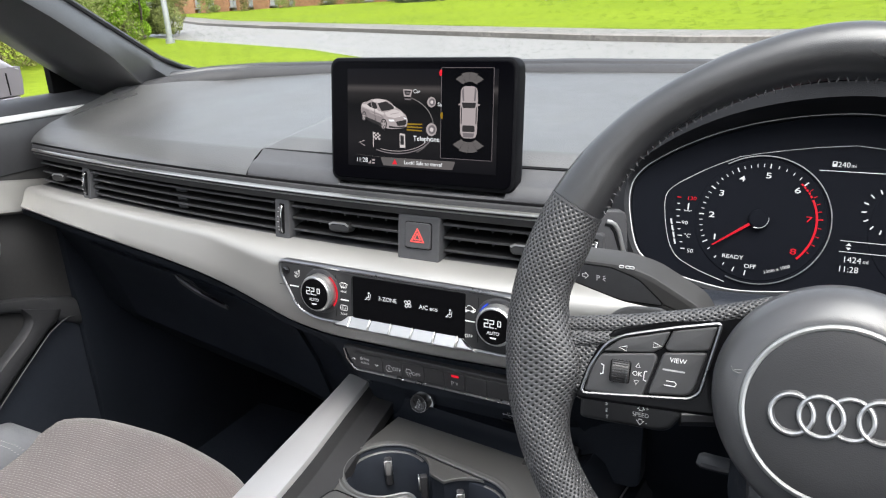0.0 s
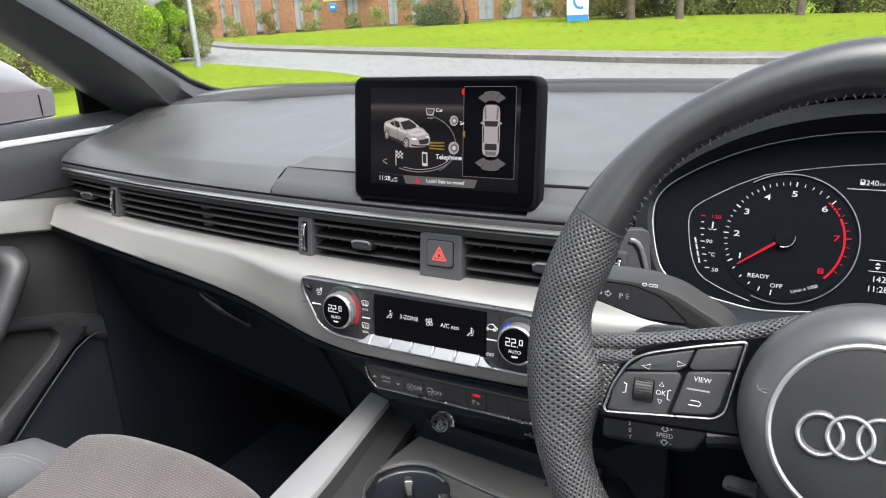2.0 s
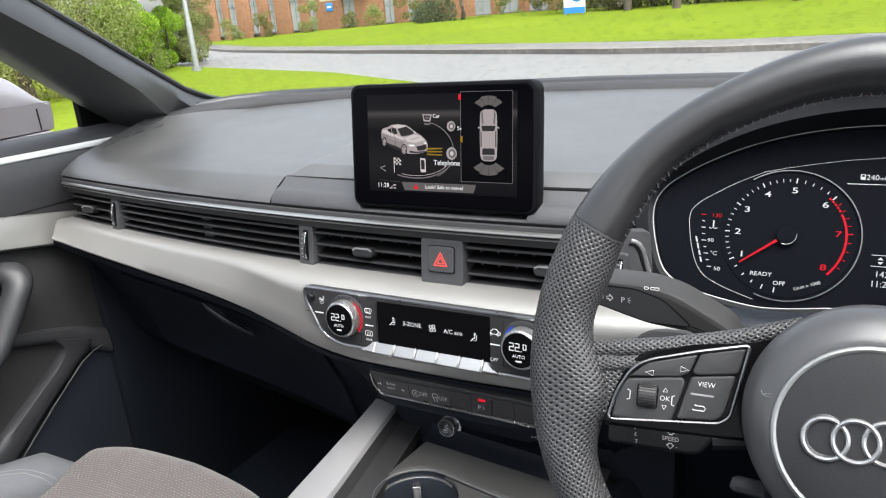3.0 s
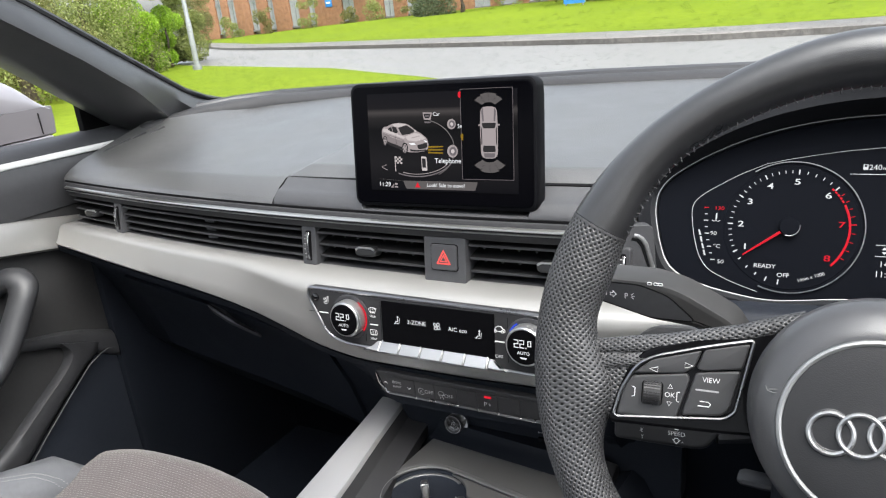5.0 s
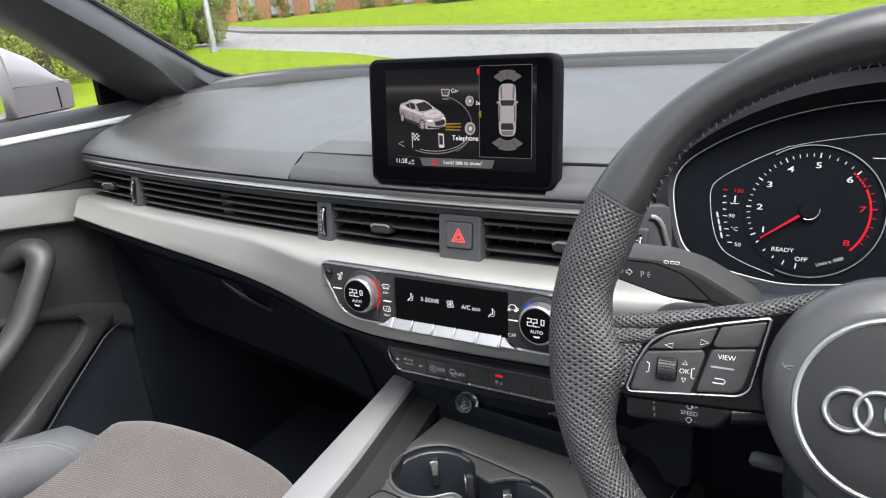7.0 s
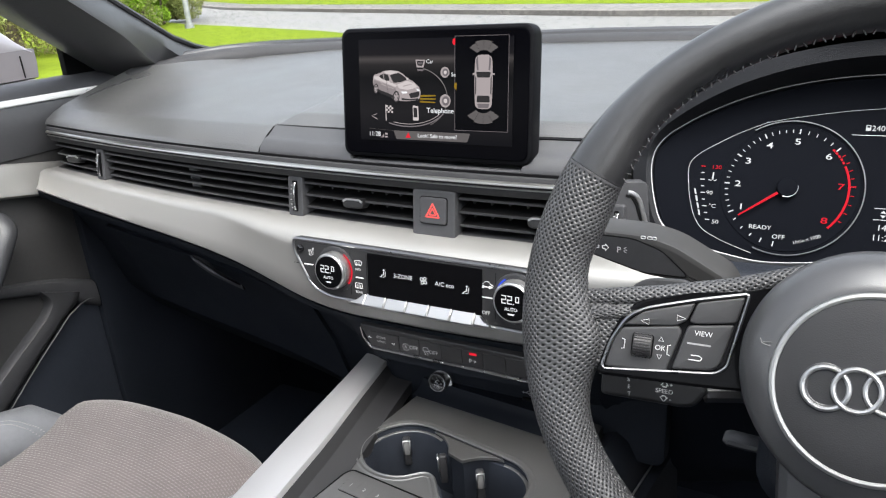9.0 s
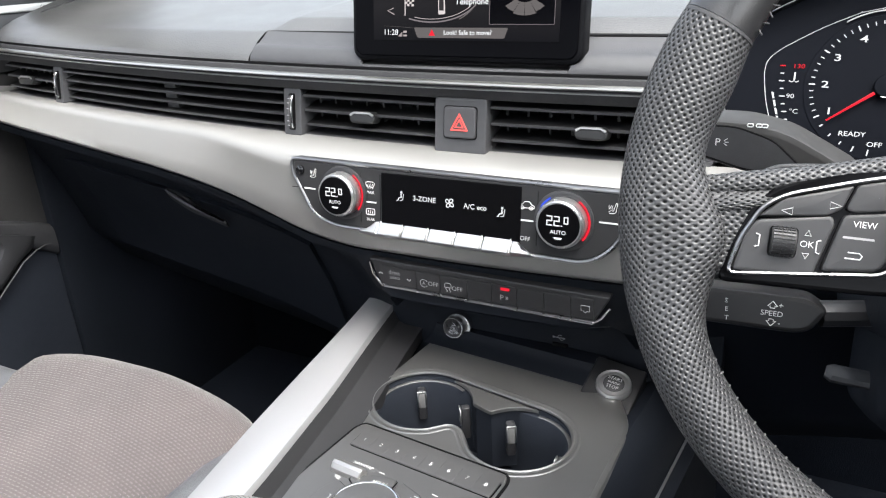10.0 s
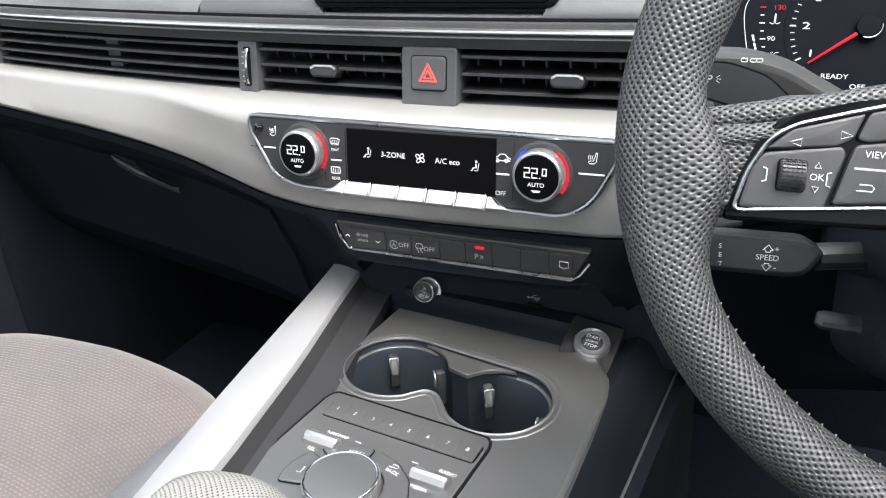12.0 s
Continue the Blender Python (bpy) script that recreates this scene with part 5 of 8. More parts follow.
info = part("centre_display", plate(km, rounded([(0.062, 0.060), (2 * MID - 0.062, 0.060), (2 * MID - 0.060, -0.050), (0.060, -0.050)], 0.004, 2), 0.0002, 0, -0.0036), M_FACE, clu, "dark trip display between the dials")
write("240", km, 0.0600, 0.0520, 0.0044, M_MARK, info, z=-0.0030)
write("mi", km, 0.0672, 0.0515, 0.0028, M_MARK, info, z=-0.0030)
part("fuel_symbol", frame_ring(km, rrect(0.0036, 0.0046, 0.0004, 1, 0.0530, 0.0525), rrect(0.0020, 0.0018, 0.0002, 1, 0.0530, 0.0535), 0.0002, -0.0030), M_MARK, info)
part("display_line", plate(km, rrect(0.052, 0.0004, 0.0001, 1, 0.0680, 0.0465), 0.0002, 0, -0.0031), M_DIM, info)
for y in (-0.0115, -0.0205):
    part("display_line", plate(km, rrect(0.050, 0.0005, 0.0001, 1, 0.0890, y), 0.0002, 0, -0.0031), M_MARK, info)
write("1424", km, 0.0740, -0.0270, 0.0048, M_MARK, info, z=-0.0030)
write("mi", km, 0.0840, -0.0275, 0.0030, M_MARK, info, z=-0.0030)
write("11:28", km, 0.0720, -0.0350, 0.0048, M_MARK, info, z=-0.0030)
for s in (1, -1):
    part("scroll_arrow", plate(km, [(0.0685, -0.0160 + s * 0.0008), (0.0725, -0.0160 + s * 0.0008), (0.0705, -0.0160 + s * 0.0030)], 0.0002, 0, -0.0030), M_MARK, info)
for i in range(14):
    a = radians(40 + 24 * i)
    part("ring_dash", plate(km @ Matrix.Translation((0.0960, 0.0150, 0)) @ Matrix.Rotation(a, 4, "Z") @ Matrix.Translation((0.0175, 0, 0)), rrect(0.0038, 0.0011, 0.0002, 1), 0.0002, 0, -0.0030), M_MARK, info)

# grey panel between the vents and the cluster, with its chrome corner
pm = fr((0.175, -0.002, 0.93), (1, 0.6, 0), (0, 0.12, 1))
part("side_panel", plate(pm, rounded([(-0.0190, 0.0260), (0.0210, 0.0230), (0.0245, 0.0200), (0.0252, 0.004), (0.0258, -0.0200), (0.0315, -0.0300), (0.0400, -0.0375), (-0.0190, -0.0375)], 0.003), 0.012, 0.001), M_MID, dash, "grey panel beside the instrument cluster")
part("chrome_corner", tube([pm @ Vector(q) for q in ((0.0070, 0.0146, 0.0008), (0.0105, 0.0138, 0.0010), (0.0140, 0.0112, 0.0010), (0.0172, 0.0054, 0.0010), (0.0203, -0.0079, 0.0010), (0.0228, -0.0196, 0.0008))], 0.0021, 0.0012, 8, up=pm.to_3x3() @ Vector((0, 0, 1))), M_SATIN, dash, "bright chrome corner piece")
part("corner_groove", tube([pm @ Vector(q) for q in ((0.0050, 0.0120, 0.0004), (0.0100, 0.0105, 0.0004), (0.0140, 0.0040, 0.0004), (0.0170, -0.0080, 0.0004), (0.0205, -0.0200, 0.0004))], 0.0012, 0.0006, 6, up=pm.to_3x3() @ Vector((0, 0, 1))), M_VOID, dash)

# ---- steering wheel ----
WC = Vector((0.3605, -0.2155, 0.947))
wm = fr(WC, (1, 0, 0), (0, 0.371, 0.928))
wheel = thing("steering_wheel", WC, "black leather steering wheel with perforated grips and chrome emblem", "steering wheel")
RO = 0.1815


def top_rise(th):
    return 0.0062 * math.exp(-((th - 90) / 17.0) ** 2)


def web(th):
    """How far the grip reaches inwards to meet the key pod."""
    d = min(abs(th % 360 - 190), abs(th % 360 - 350))
    return 0.0205 * math.exp(-(d / 11.5) ** 2)


def rim(a0, a1, n_ang, grow=0.0, extra=None, R=RO):
    """A stretch of the rim from a0 to a1 degrees."""
    rows, run = [], []
    seg = 28
    for i in range(n_ang + 1):
        th = a0 + (a1 - a0) * i / n_ang
        fat = 0.0138 + grow
        ax = 0.0155 + grow
        if extra:
            e = extra(th)
            fat, ax = fat + e, ax + e * 0.6
        lift = top_rise(th)
        fat, ax = fat + 0.28 * lift, ax + 0.15 * lift
        rho = R + lift - fat
        t = radians(th)
        row = []
        for j in range(seg):
            b = 2 * math.pi * j / seg
            inner = web(th) if extra and math.cos(b) < 0 else 0.0
            reach = fat + inner
            full = math.sqrt(max(0.0, 1 - abs(math.cos(b)) ** (2 + 110 * inner)))
            row.append(wm @ Vector(((rho + reach * math.cos(b)) * math.cos(t), (rho + reach * math.cos(b)) * math.sin(t), ax * math.copysign(full, math.sin(b)))))
        rows.append(row)
        run.append(radians(th) * 0.17)
    return grid(rows, False, True, None, lambda a, b: (run[a], 0.102 * b / seg), True)


def grip(th):
    th = th % 360
    d = min(abs(th - 162), abs(th - 18), abs(th - 378))
    return 0.0042 * math.exp(-(d / 13.0) ** 2) + 0.0012


def swell(th):
    d = min(abs(th - 153), abs(th - 27))
    return 0.0040 * math.exp(-(d / 13.0) ** 2)


part("rim_top", rim(27.4, 152.6, 60, 0.0, swell), M_LEATHER, wheel, "smooth black leather rim", 0.9)
part("rim_grip", rim(153.2, 256, 72, 0.0003, grip), M_PERF, wheel, "perforated leather grip", 0.9)
part("rim_grip", rim(-76, 26.8, 72, 0.0003, grip), M_PERF, wheel, "", 0.9)
part("rim_bottom", rim(256.5, 283.5, 12), M_LEATHER, wheel, "", 0.9)
for th in (153.0, 27.1):
    part("seam", rim(th - 0.3, th + 0.3, 1, 0.0005, grip), M_DSTITCH, wheel)


def stitches(a0, a1, step, mat, b_deg, ln, name):
    bm = bmesh.new()
    th = a0
    while th < a1:
        t, b = radians(th), radians(b_deg)
        more = grip(th) if mat is M_RIMSTITCH else swell(th)
        fat, ax = 0.0142 + more, 0.0158 + more * 0.6
        lift = top_rise(th)
        fat, ax = fat + 0.28 * lift, ax + 0.15 * lift
        rho = RO + lift - fat
        c = wm @ Matrix.Rotation(t, 4, "Z") @ Matrix.Translation((rho + fat * math.cos(b), 0, ax * math.sin(b))) @ Matrix.Rotation(radians(25), 4, "Z")
        box((-ln / 2, -0.0004, -0.0005), (ln / 2, 0.0004, 0.0005), 0.0002, bm, c if mat is M_RIMSTITCH else c @ Matrix.Rotation(radians(-50 if int(th * 10) % 2 else 0), 4, "Z"), 1)
        th += step
    return part(name, bm, mat, wheel)


stitches(208, 256, 2.5, M_RIMSTITCH, 177, 0.0018, "pale_stitching")
stitches(30, 151, 1.7, M_DSTITCH, 173, 0.0036, "dark_stitching")


# spokes
def spoke(flip):
    f = wm @ Matrix.Diagonal((flip, 1, 1, 1))
    def P(pts):
        return pts if flip > 0 else list(reversed(pts))
    outl = rounded(P([(-0.152, -0.004), (-0.134, -0.001), (-0.10, 0.006), (-0.06, 0.016), (-0.030, 0.026), (-0.030, -0.036), (-0.10, -0.040), (-0.150, -0.046)]), 0.006, 4)
    tf = f @ Matrix.Translation((0, 0, -0.0175)) @ Matrix.Rotation(radians(11), 4, "Y")
    bm = plate(tf, outl, 0.022, 0.007, -0.0035)
    part("spoke", flat_uv(bm, tf), M_PERF, wheel, "perforated leather spoke", 0.9)
    part("spoke_edge", tube([f @ Vector(q) for q in ((-0.158, -0.002, -0.010), (-0.149, -0.002, -0.006), (-0.136, -0.0003, -0.0030), (-0.122, 0.0025, -0.0040), (-0.10, 0.0065, -0.0072), (-0.06, 0.0163, -0.0145), (-0.026, 0.028, -0.019))], 0.0064, 0.0060, 14), M_PERF, wheel, "", 0.9)
    top = [Vector(q) for q in ((-0.136, 0.0063, -0.0010), (-0.122, 0.0092, -0.0020), (-0.10, 0.0132, -0.0052), (-0.06, 0.0230, -0.0125), (-0.030, 0.0340, -0.0170))]
    seam = bmesh.new()
    for i in range(4):
        for k in range(6):
            q = top[i].lerp(top[i + 1], k / 6)
            box((-0.0011, -0.0004, -0.0004), (0.0011, 0.0004, 0.0004), 0.0, seam, f @ Matrix.Translation(q + Vector((0, -0.0026, 0.0012))) @ Matrix.Rotation(radians(30), 4, "Z"))
    part("spoke_stitching", seam, M_RIMSTITCH, wheel, "small grey stitches along the spoke")
    part("spoke_fill", tube([f @ Vector(q) for q in ((-0.164, -0.0115, -0.0090), (-0.149, -0.0105, -0.0046), (-0.136, -0.0085, -0.0024), (-0.122, -0.0050, -0.0044), (-0.10, 0.0000, -0.0100))], 0.0090, 0.0060, 14), M_PERF, wheel, "", 0.9)
    pf = tf @ Matrix.Translation((-0.0905, -0.0125, -0.0045))
    edge = rounded(P([(-0.0385, -0.0275), (-0.0345, -0.0105), (-0.0270, 0.0045), (-0.0175, 0.0110), (0.012, 0.0200), (0.0375, 0.0265), (0.0300, -0.0160), (0.0245, -0.0205)]), [0.004, 0.004, 0.006, 0.006, 0.006, 0.003, 0.003, 0.003], 4)
    part("key_panel", plate(tf @ Matrix.Translation((0, 0, -0.0035)), rounded(P([(-0.1325, -0.0445), (-0.1280, -0.025), (-0.1205, -0.0050), (-0.109, 0.0040), (-0.08, 0.0138), (-0.030, 0.0260), (-0.030, -0.040), (-0.07, -0.0425)]), 0.005, 4), 0.01, 0.002, 0.001), M_PODGLOSS, wheel, "gloss black key surround")
    part("key_border", line(pf, edge, 0.0011, 0.0042, True, 8), M_BORDER, wheel, "bright chrome border")
    k1 = part("key", plate(pf, rounded(P([(-0.0285, -0.0003), (-0.0182, 0.0092), (0.0100, 0.0180), (0.0062, 0.0068), (0.0, 0.0030)]), 0.002, 3), 0.006, 0.0012, 0.0050, None, 0.0004), M_KEY, wheel)
    part("key", plate(pf, rounded(P([(0.0110, 0.0183), (0.0358, 0.0246), (0.0325, 0.0092), (0.0110, 0.0056), (0.0072, 0.0068)]), 0.002, 3), 0.006, 0.0012, 0.0048, None, 0.0004), M_KEY, wheel)
    k2 = part("key", plate(pf, rounded(P([(-0.0366, -0.0260), (-0.0334, -0.0098), (-0.0288, -0.0014), (0.0024, 0.0037), (0.0045, 0.0004), (-0.0015, -0.0226), (-0.0040, -0.0250)]), 0.0025, 3), 0.006, 0.0016, 0.0046, None, 0.0003), M_KEY, wheel)
    k3 = part("key", plate(pf, rounded(P([(0.0070, 0.0045), (0.0318, 0.0084), (0.0268, -0.0150), (0.0225, -0.0192), (0.0005, -0.0216)]), 0.0025, 3), 0.006, 0.0014, 0.0050, None, 0.0004), M_KEY, wheel)
    if flip > 0:
        roll = tube([pf @ Vector((x, -0.0105, 0.0032)) for x in (-0.0218, -0.0213, -0.0118, -0.0113)], lambda s: 0.0068 if 0.1 < s < 0.9 else 0.0062, None, 20, up=pf.to_3x3() @ Vector((0, 0, 1)))
        part("roller_well", plate(pf, rrect(0.0122, 0.0140, 0.002, 3, -0.0165, -0.0105), 0.0004, 0.0, 0.0053), M_VOID, k2, "dark roller slot")
        rl = part("scroll_roller", roll, M_STALK, wheel, "black ribbed roller")
        rib = bmesh.new()
        for i in range(26):
            c = pf @ Matrix.Translation((-0.0165, -0.0105, 0.0032)) @ Matrix.Rotation(radians(360 / 26 * i), 4, "X")
            for q in range(5):
                box((-0.0047 + 0.0019 * q, -0.0004, 0.0064), (-0.0047 + 0.0019 * q + 0.0014, 0.0004, 0.0074), 0, rib, c)
        part("roller_ribs", rib, M_BAND, rl)
        write("OK", pf, -0.0065, -0.0105, 0.0028, M_DIM, k2, z=0.0055)
        for s in (1, -1):
            part("arrow_mark", line(pf, [(-0.0078, -0.0105 + s * 0.0040), (-0.0052, -0.0105 + s * 0.0040), (-0.0065, -0.0105 + s * 0.0064)], 0.00025, 0.0053, True, 4), M_DIM, k2)
        for x, s in ((-0.0265, 1), (-0.0025, -1)):
            part("bracket_mark", line(pf, [(x - s * 0.0016, -0.0080), (x, -0.0085), (x, -0.0135), (x - s * 0.0016, -0.0140)], 0.0003, 0.0053, n=4), M_DIM, k2)
        for x, s in ((-0.0165, -1), (0.0030, 1)):
            part("arrow_mark", line(pf, [(x - s * 0.0022, 0.0058 + 0.0022 * s + 0.0016), (x - s * 0.0022, 0.0058 + 0.0022 * s - 0.0016), (x + s * 0.0025, 0.0058 + 0.0022 * s)], 0.00025, 0.0053, True, 4), M_DIM, k1)
        write("VIEW", pf, 0.0158, 0.0008, 0.0028, M_DIM, k3, z=0.0055)
        part("bar_mark", plate(pf, rrect(0.013, 0.0010, 0.0004, 1, 0.0140, -0.0053), 0.0002, 0, 0.0054), M_FADE, k3)
        part("return_mark", line(pf, [(0.0105, -0.0118), (0.0152, -0.0118), (0.0164, -0.0130), (0.0156, -0.0145), (0.0095, -0.0145)], 0.0003, 0.0053, n=4), M_DIM, k3)


spoke(1)
spoke(-1)
part("lower_spoke", plate(wm, rounded([(-0.030, -0.05), (0.045, -0.05), (0.034, -0.155), (-0.022, -0.155)], 0.01), 0.022, 0.006, 0.003), M_BAND, wheel, "satin black lower spoke")

# airbag cover with a chrome ring and emblem
hc = wm @ Matrix.Translation((0.0100, -0.0180, 0.0)) @ Matrix.Rotation(radians(2.5), 4, "Z")
rows = []
for r, h in ((0.052, -0.03), (0.0610, -0.012), (0.0625, 0.004), (0.0600, 0.016), (0.0550, 0.0235), (0.0490, 0.0275), (0.0460, 0.0290), (0.0445, 0.0290), (0.036, 0.0300), (0.022, 0.0310), (0.008, 0.0315)):
    row = []
    for j in range(64):
        a = 2 * math.pi * j / 64
        stretch = 1 + (0.10 * max(0, -math.sin(a)) ** 2 if h < 0.025 else 0)
        row.append(hc @ Vector((r * math.cos(a), r * stretch * math.sin(a) - (0.002 if h > 0.02 else 0), h)))
    rows.append(row)
boss = part("airbag_cover", grid(rows, False, True, None, None, True), M_BOSS, wheel, "grey grained airbag cover", 0.9)
em = hc @ Matrix.Translation((0.001, -0.0045, 0.0302)) @ Matrix.Rotation(radians(2.5), 4, "Z")
part("emblem_pad", lathe(em, [(0.0444, -0.0030), (0.0444, -0.0002), (0.040, 0.0008), (0.030, 0.0020), (0.015, 0.0028), (0.0005, 0.0030)], 64), M_EMBLEMPAD, boss, "darker round pad", 0.9)
part("chrome_ring", tube([em @ Vector((0.0445 * math.cos(radians(a)), 0.0445 * math.sin(radians(a)) + 0.0005, -0.0004)) for a in range(0, 360, 6)], 0.0018, 0.0014, 8, True, em.to_3x3() @ Vector((0, 0, 1))), M_LINE, boss, "silver ring round the emblem")
for i in range(4):
    cx = -0.0205 + 0.0134 * i
    part("emblem_ring", tube([em @ Vector((cx + 0.0101 * math.cos(radians(a)), 0.0101 * math.sin(radians(a)), 0.0032 + (0.0006 if i % 2 else 0))) for a in range(0, 360, 10)], 0.0013, 0.0011, 8, True, em.to_3x3() @ Vector((0, 0, 1))), M_SATIN, boss, "silver emblem ring" if i == 0 else "")
    part("emblem_groove", tube([em @ Vector((cx + 0.0101 * math.cos(radians(a)), 0.0101 * math.sin(radians(a)), 0.0024)) for a in range(0, 360, 10)], 0.0021, 0.0008, 6, True, em.to_3x3() @ Vector((0, 0, 1))), M_BAND, boss)
hn = hc @ Matrix.Translation((-0.0475, 0.0120, 0.0282))
part("horn_mark", line(hn, [(-0.003, 0.0025), (-0.002, 0.0), (0.001, -0.001), (0.003, -0.0005), (0.0035, 0.001), (-0.0015, 0.0005)], 0.0003, 0, n=4), M_GREYCAP, boss)

# ---- steering column, stalks and paddle ----
col = thing("steering_column", (0.361, -0.05, 0.85), "black steering column shroud with stalks", "steering column")
rows = []
for d, w, h in ((-0.012, 0.046, 0.032), (-0.05, 0.052, 0.036), (-0.09, 0.060, 0.040), (-0.16, 0.066, 0.042), (-0.24, 0.070, 0.044)):
    rows.append([wm @ Vector((x, y - 0.030, d)) for x, y in rrect(2 * w, 2 * h, 0.02, 5)])
part("shroud", grid(rows, False, True, None, None, True), M_DARK, col)
st = fr((0.006, -0.130, 0.0148), (1, 0, 0), (0, 0, 1))
so2 = rounded([(0.176, 0.9430), (0.222, 0.9425), (0.244, 0.9375), (0.279, 0.9180), (0.287, 0.9040), (0.250, 0.9105), (0.224, 0.9125), (0.176, 0.9255)], [0.004, 0.006, 0.008, 0.006, 0.004, 0.006, 0.006, 0.004], 4)
s1 = part("indicator_stalk", plate(st, so2, 0.028, 0.004), M_STALK, col, "black indicator stalk with white symbols")
so3 = rounded([(0.177, 0.9400), (0.216, 0.9396), (0.236, 0.9330), (0.255, 0.9155), (0.224, 0.9152), (0.177, 0.9280)], 0.005, 3)
part("stalk_face", plate(st, so3, 0.002, 0.0006, 0.0008), M_MID, s1)
part("stalk_groove", line(st, so3, 0.0006, 0.0004, True, 6), M_VOID, s1)
for x, z in ((0.1902, 0.9312), (0.1968, 0.9312)):
    sg = -1 if x < 0.193 else 1
    part("arrow_mark", line(st, [(x - sg * 0.002, z + 0.001), (x, z + 0.001), (x, z + 0.0025), (x + sg * 0.0025, z), (x, z - 0.0025), (x, z - 0.001), (x - sg * 0.002, z - 0.001)], 0.0003, 0.0012, True, 4), M_DIM, s1)
write("P", st, 0.2066, 0.9304, 0.0042, M_DIM, s1, z=0.0014)
for a in (-35, 0, 35):
    part("lamp_mark", plate(st @ Matrix.Translation((0.2089, 0.9307, 0.0012)) @ Matrix.Rotation(radians(a), 4, "Z") @ Matrix.Translation((0.0025, 0, 0)), rrect(0.0022, 0.0004, 0.0001, 1), 0.0002, 0), M_DIM, s1)
for x in (0.223, 0.2275, 0.2305):
    part("lamp_mark", line(st, rrect(0.0030, 0.0018, 0.0006, 2, x, 0.9408), 0.0003, -0.0006, True, 4), M_DIM, s1)
sp2 = fr((0.254, -0.158, 0.8545), (1, 0.06, 0), (0, 0.25, 1))
s2 = part("cruise_stalk", plate(sp2, rounded([(-0.045, 0.0125), (0.017, 0.0125), (0.028, 0.006), (0.020, -0.0065), (0.012, -0.0090), (-0.045, -0.0090)], 0.004, 4), 0.022, 0.003), M_SWITCH, col, "black cruise stalk marked in white")
part("stalk_arm", tube([sp2 @ Vector(q) for q in ((0.024, 0.002, -0.012), (0.05, 0.004, -0.02), (0.09, 0.008, -0.05))], 0.0085, 0.0075, 10), M_BAND, col)
write("SPEED", sp2, -0.0008, 0.0012, 0.0030, M_DIM, s2, z=0.0006)
for s, t in ((1, "+"), (-1, "-")):
    part("arrow_mark", line(sp2, [(q - 0.0008, r * s + 0.0012) for q, r in ((-0.0025, 0.0042), (0.0, 0.0072), (0.0025, 0.0042), (0.0012, 0.0042), (0.0012, 0.0032), (-0.0012, 0.0032), (-0.0012, 0.0042))], 0.0003, 0.0004, True, 4), M_DIM, s2)
    write(t, sp2, 0.0035, s * 0.0050 + 0.0012, 0.0030, M_DIM, s2, z=0.0006)
for t, y in (("S", 0.0055), ("E", 0.0005), ("T", -0.0045)):
    write(t, sp2, -0.0248 - 0.10 * y, y, 0.0026, M_DIM, s2, z=0.0006)
part("adjuster_lever", tube([wm @ Vector(q) for q in ((-0.0735, -0.100, -0.156), (-0.070, -0.1005, -0.156), (-0.055, -0.101, -0.156), (-0.040, -0.101, -0.156), (-0.020, -0.096, -0.156))], lambda s: 0.0055 if s < 0.1 else 0.0085, lambda s: 0.0035 if s < 0.1 else 0.0050, 12), M_MID, col, "grey adjuster lever")
rows = []
for d, w, h in ((-0.085, 0.038, 0.026), (-0.090, 0.044, 0.032), (-0.13, 0.048, 0.040), (-0.20, 0.052, 0.046), (-0.26, 0.054, 0.05)):
    rows.append([wm @ Vector((x, y - 0.090, d)) for x, y in rrect(2 * w, 2 * h, 0.022, 5)])
part("lower_shroud", grid(rows, False, True, None, None, True), M_DARK, col, "black lower column cover", 0.9)
part("shift_paddle", plate(wm @ Matrix.Translation((0, 0, -0.028)), rounded([(-0.132, -0.012), (-0.126, 0.006), (-0.115, 0.0150), (-0.090, 0.0170), (-0.082, 0.010), (-0.070, -0.01), (-0.075, -0.03), (-0.115, -0.03)], 0.008, 4), 0.005, 0.0015), M_DOOR, col, "dark grey shift paddle")

# ---- centre console ----
from mathutils.bvhtree import BVHTree

YAW = -6.0
cn = fr((0.02, -0.16, 0.686), (math.cos(radians(YAW)), math.sin(radians(YAW)), 0), (-math.sin(radians(YAW)), math.cos(radians(YAW)), 0))
cinv = cn.inverted()
con = thing("centre_console", (0.02, -0.16, 0.35), "grey centre console with two cup holders and aluminium side bar", "console")


def cpt(x, y):
    q = cinv @ Vector((x, y, 0.686))
    return (q.x, q.y)


CUPS = [cpt(-0.018, -0.090) + (0.0450,), cpt(0.078, -0.107) + (0.0445,)]


def arc(c, a0, a1, n=14, grow=0.0):
    return [(c[0] + (c[2] + grow) * math.cos(radians(a0 + (a1 - a0) * i / n)), c[1] + (c[2] + grow) * math.sin(radians(a0 + (a1 - a0) * i / n))) for i in range(n + 1)]


# one joined opening: two round wells, a tongue between them on the near side
C1, C2 = CUPS
TONGUE = rounded([(-0.0159, 0.0307), (-0.005, 0.0450), (0.0065, 0.0435), (0.0232, 0.0243)], [0.0, 0.009, 0.009, 0.0], 5)[6:-6]
OPENING = arc(C2, -128, 86, 34) + arc(C1, 86, 308, 34) + TONGUE


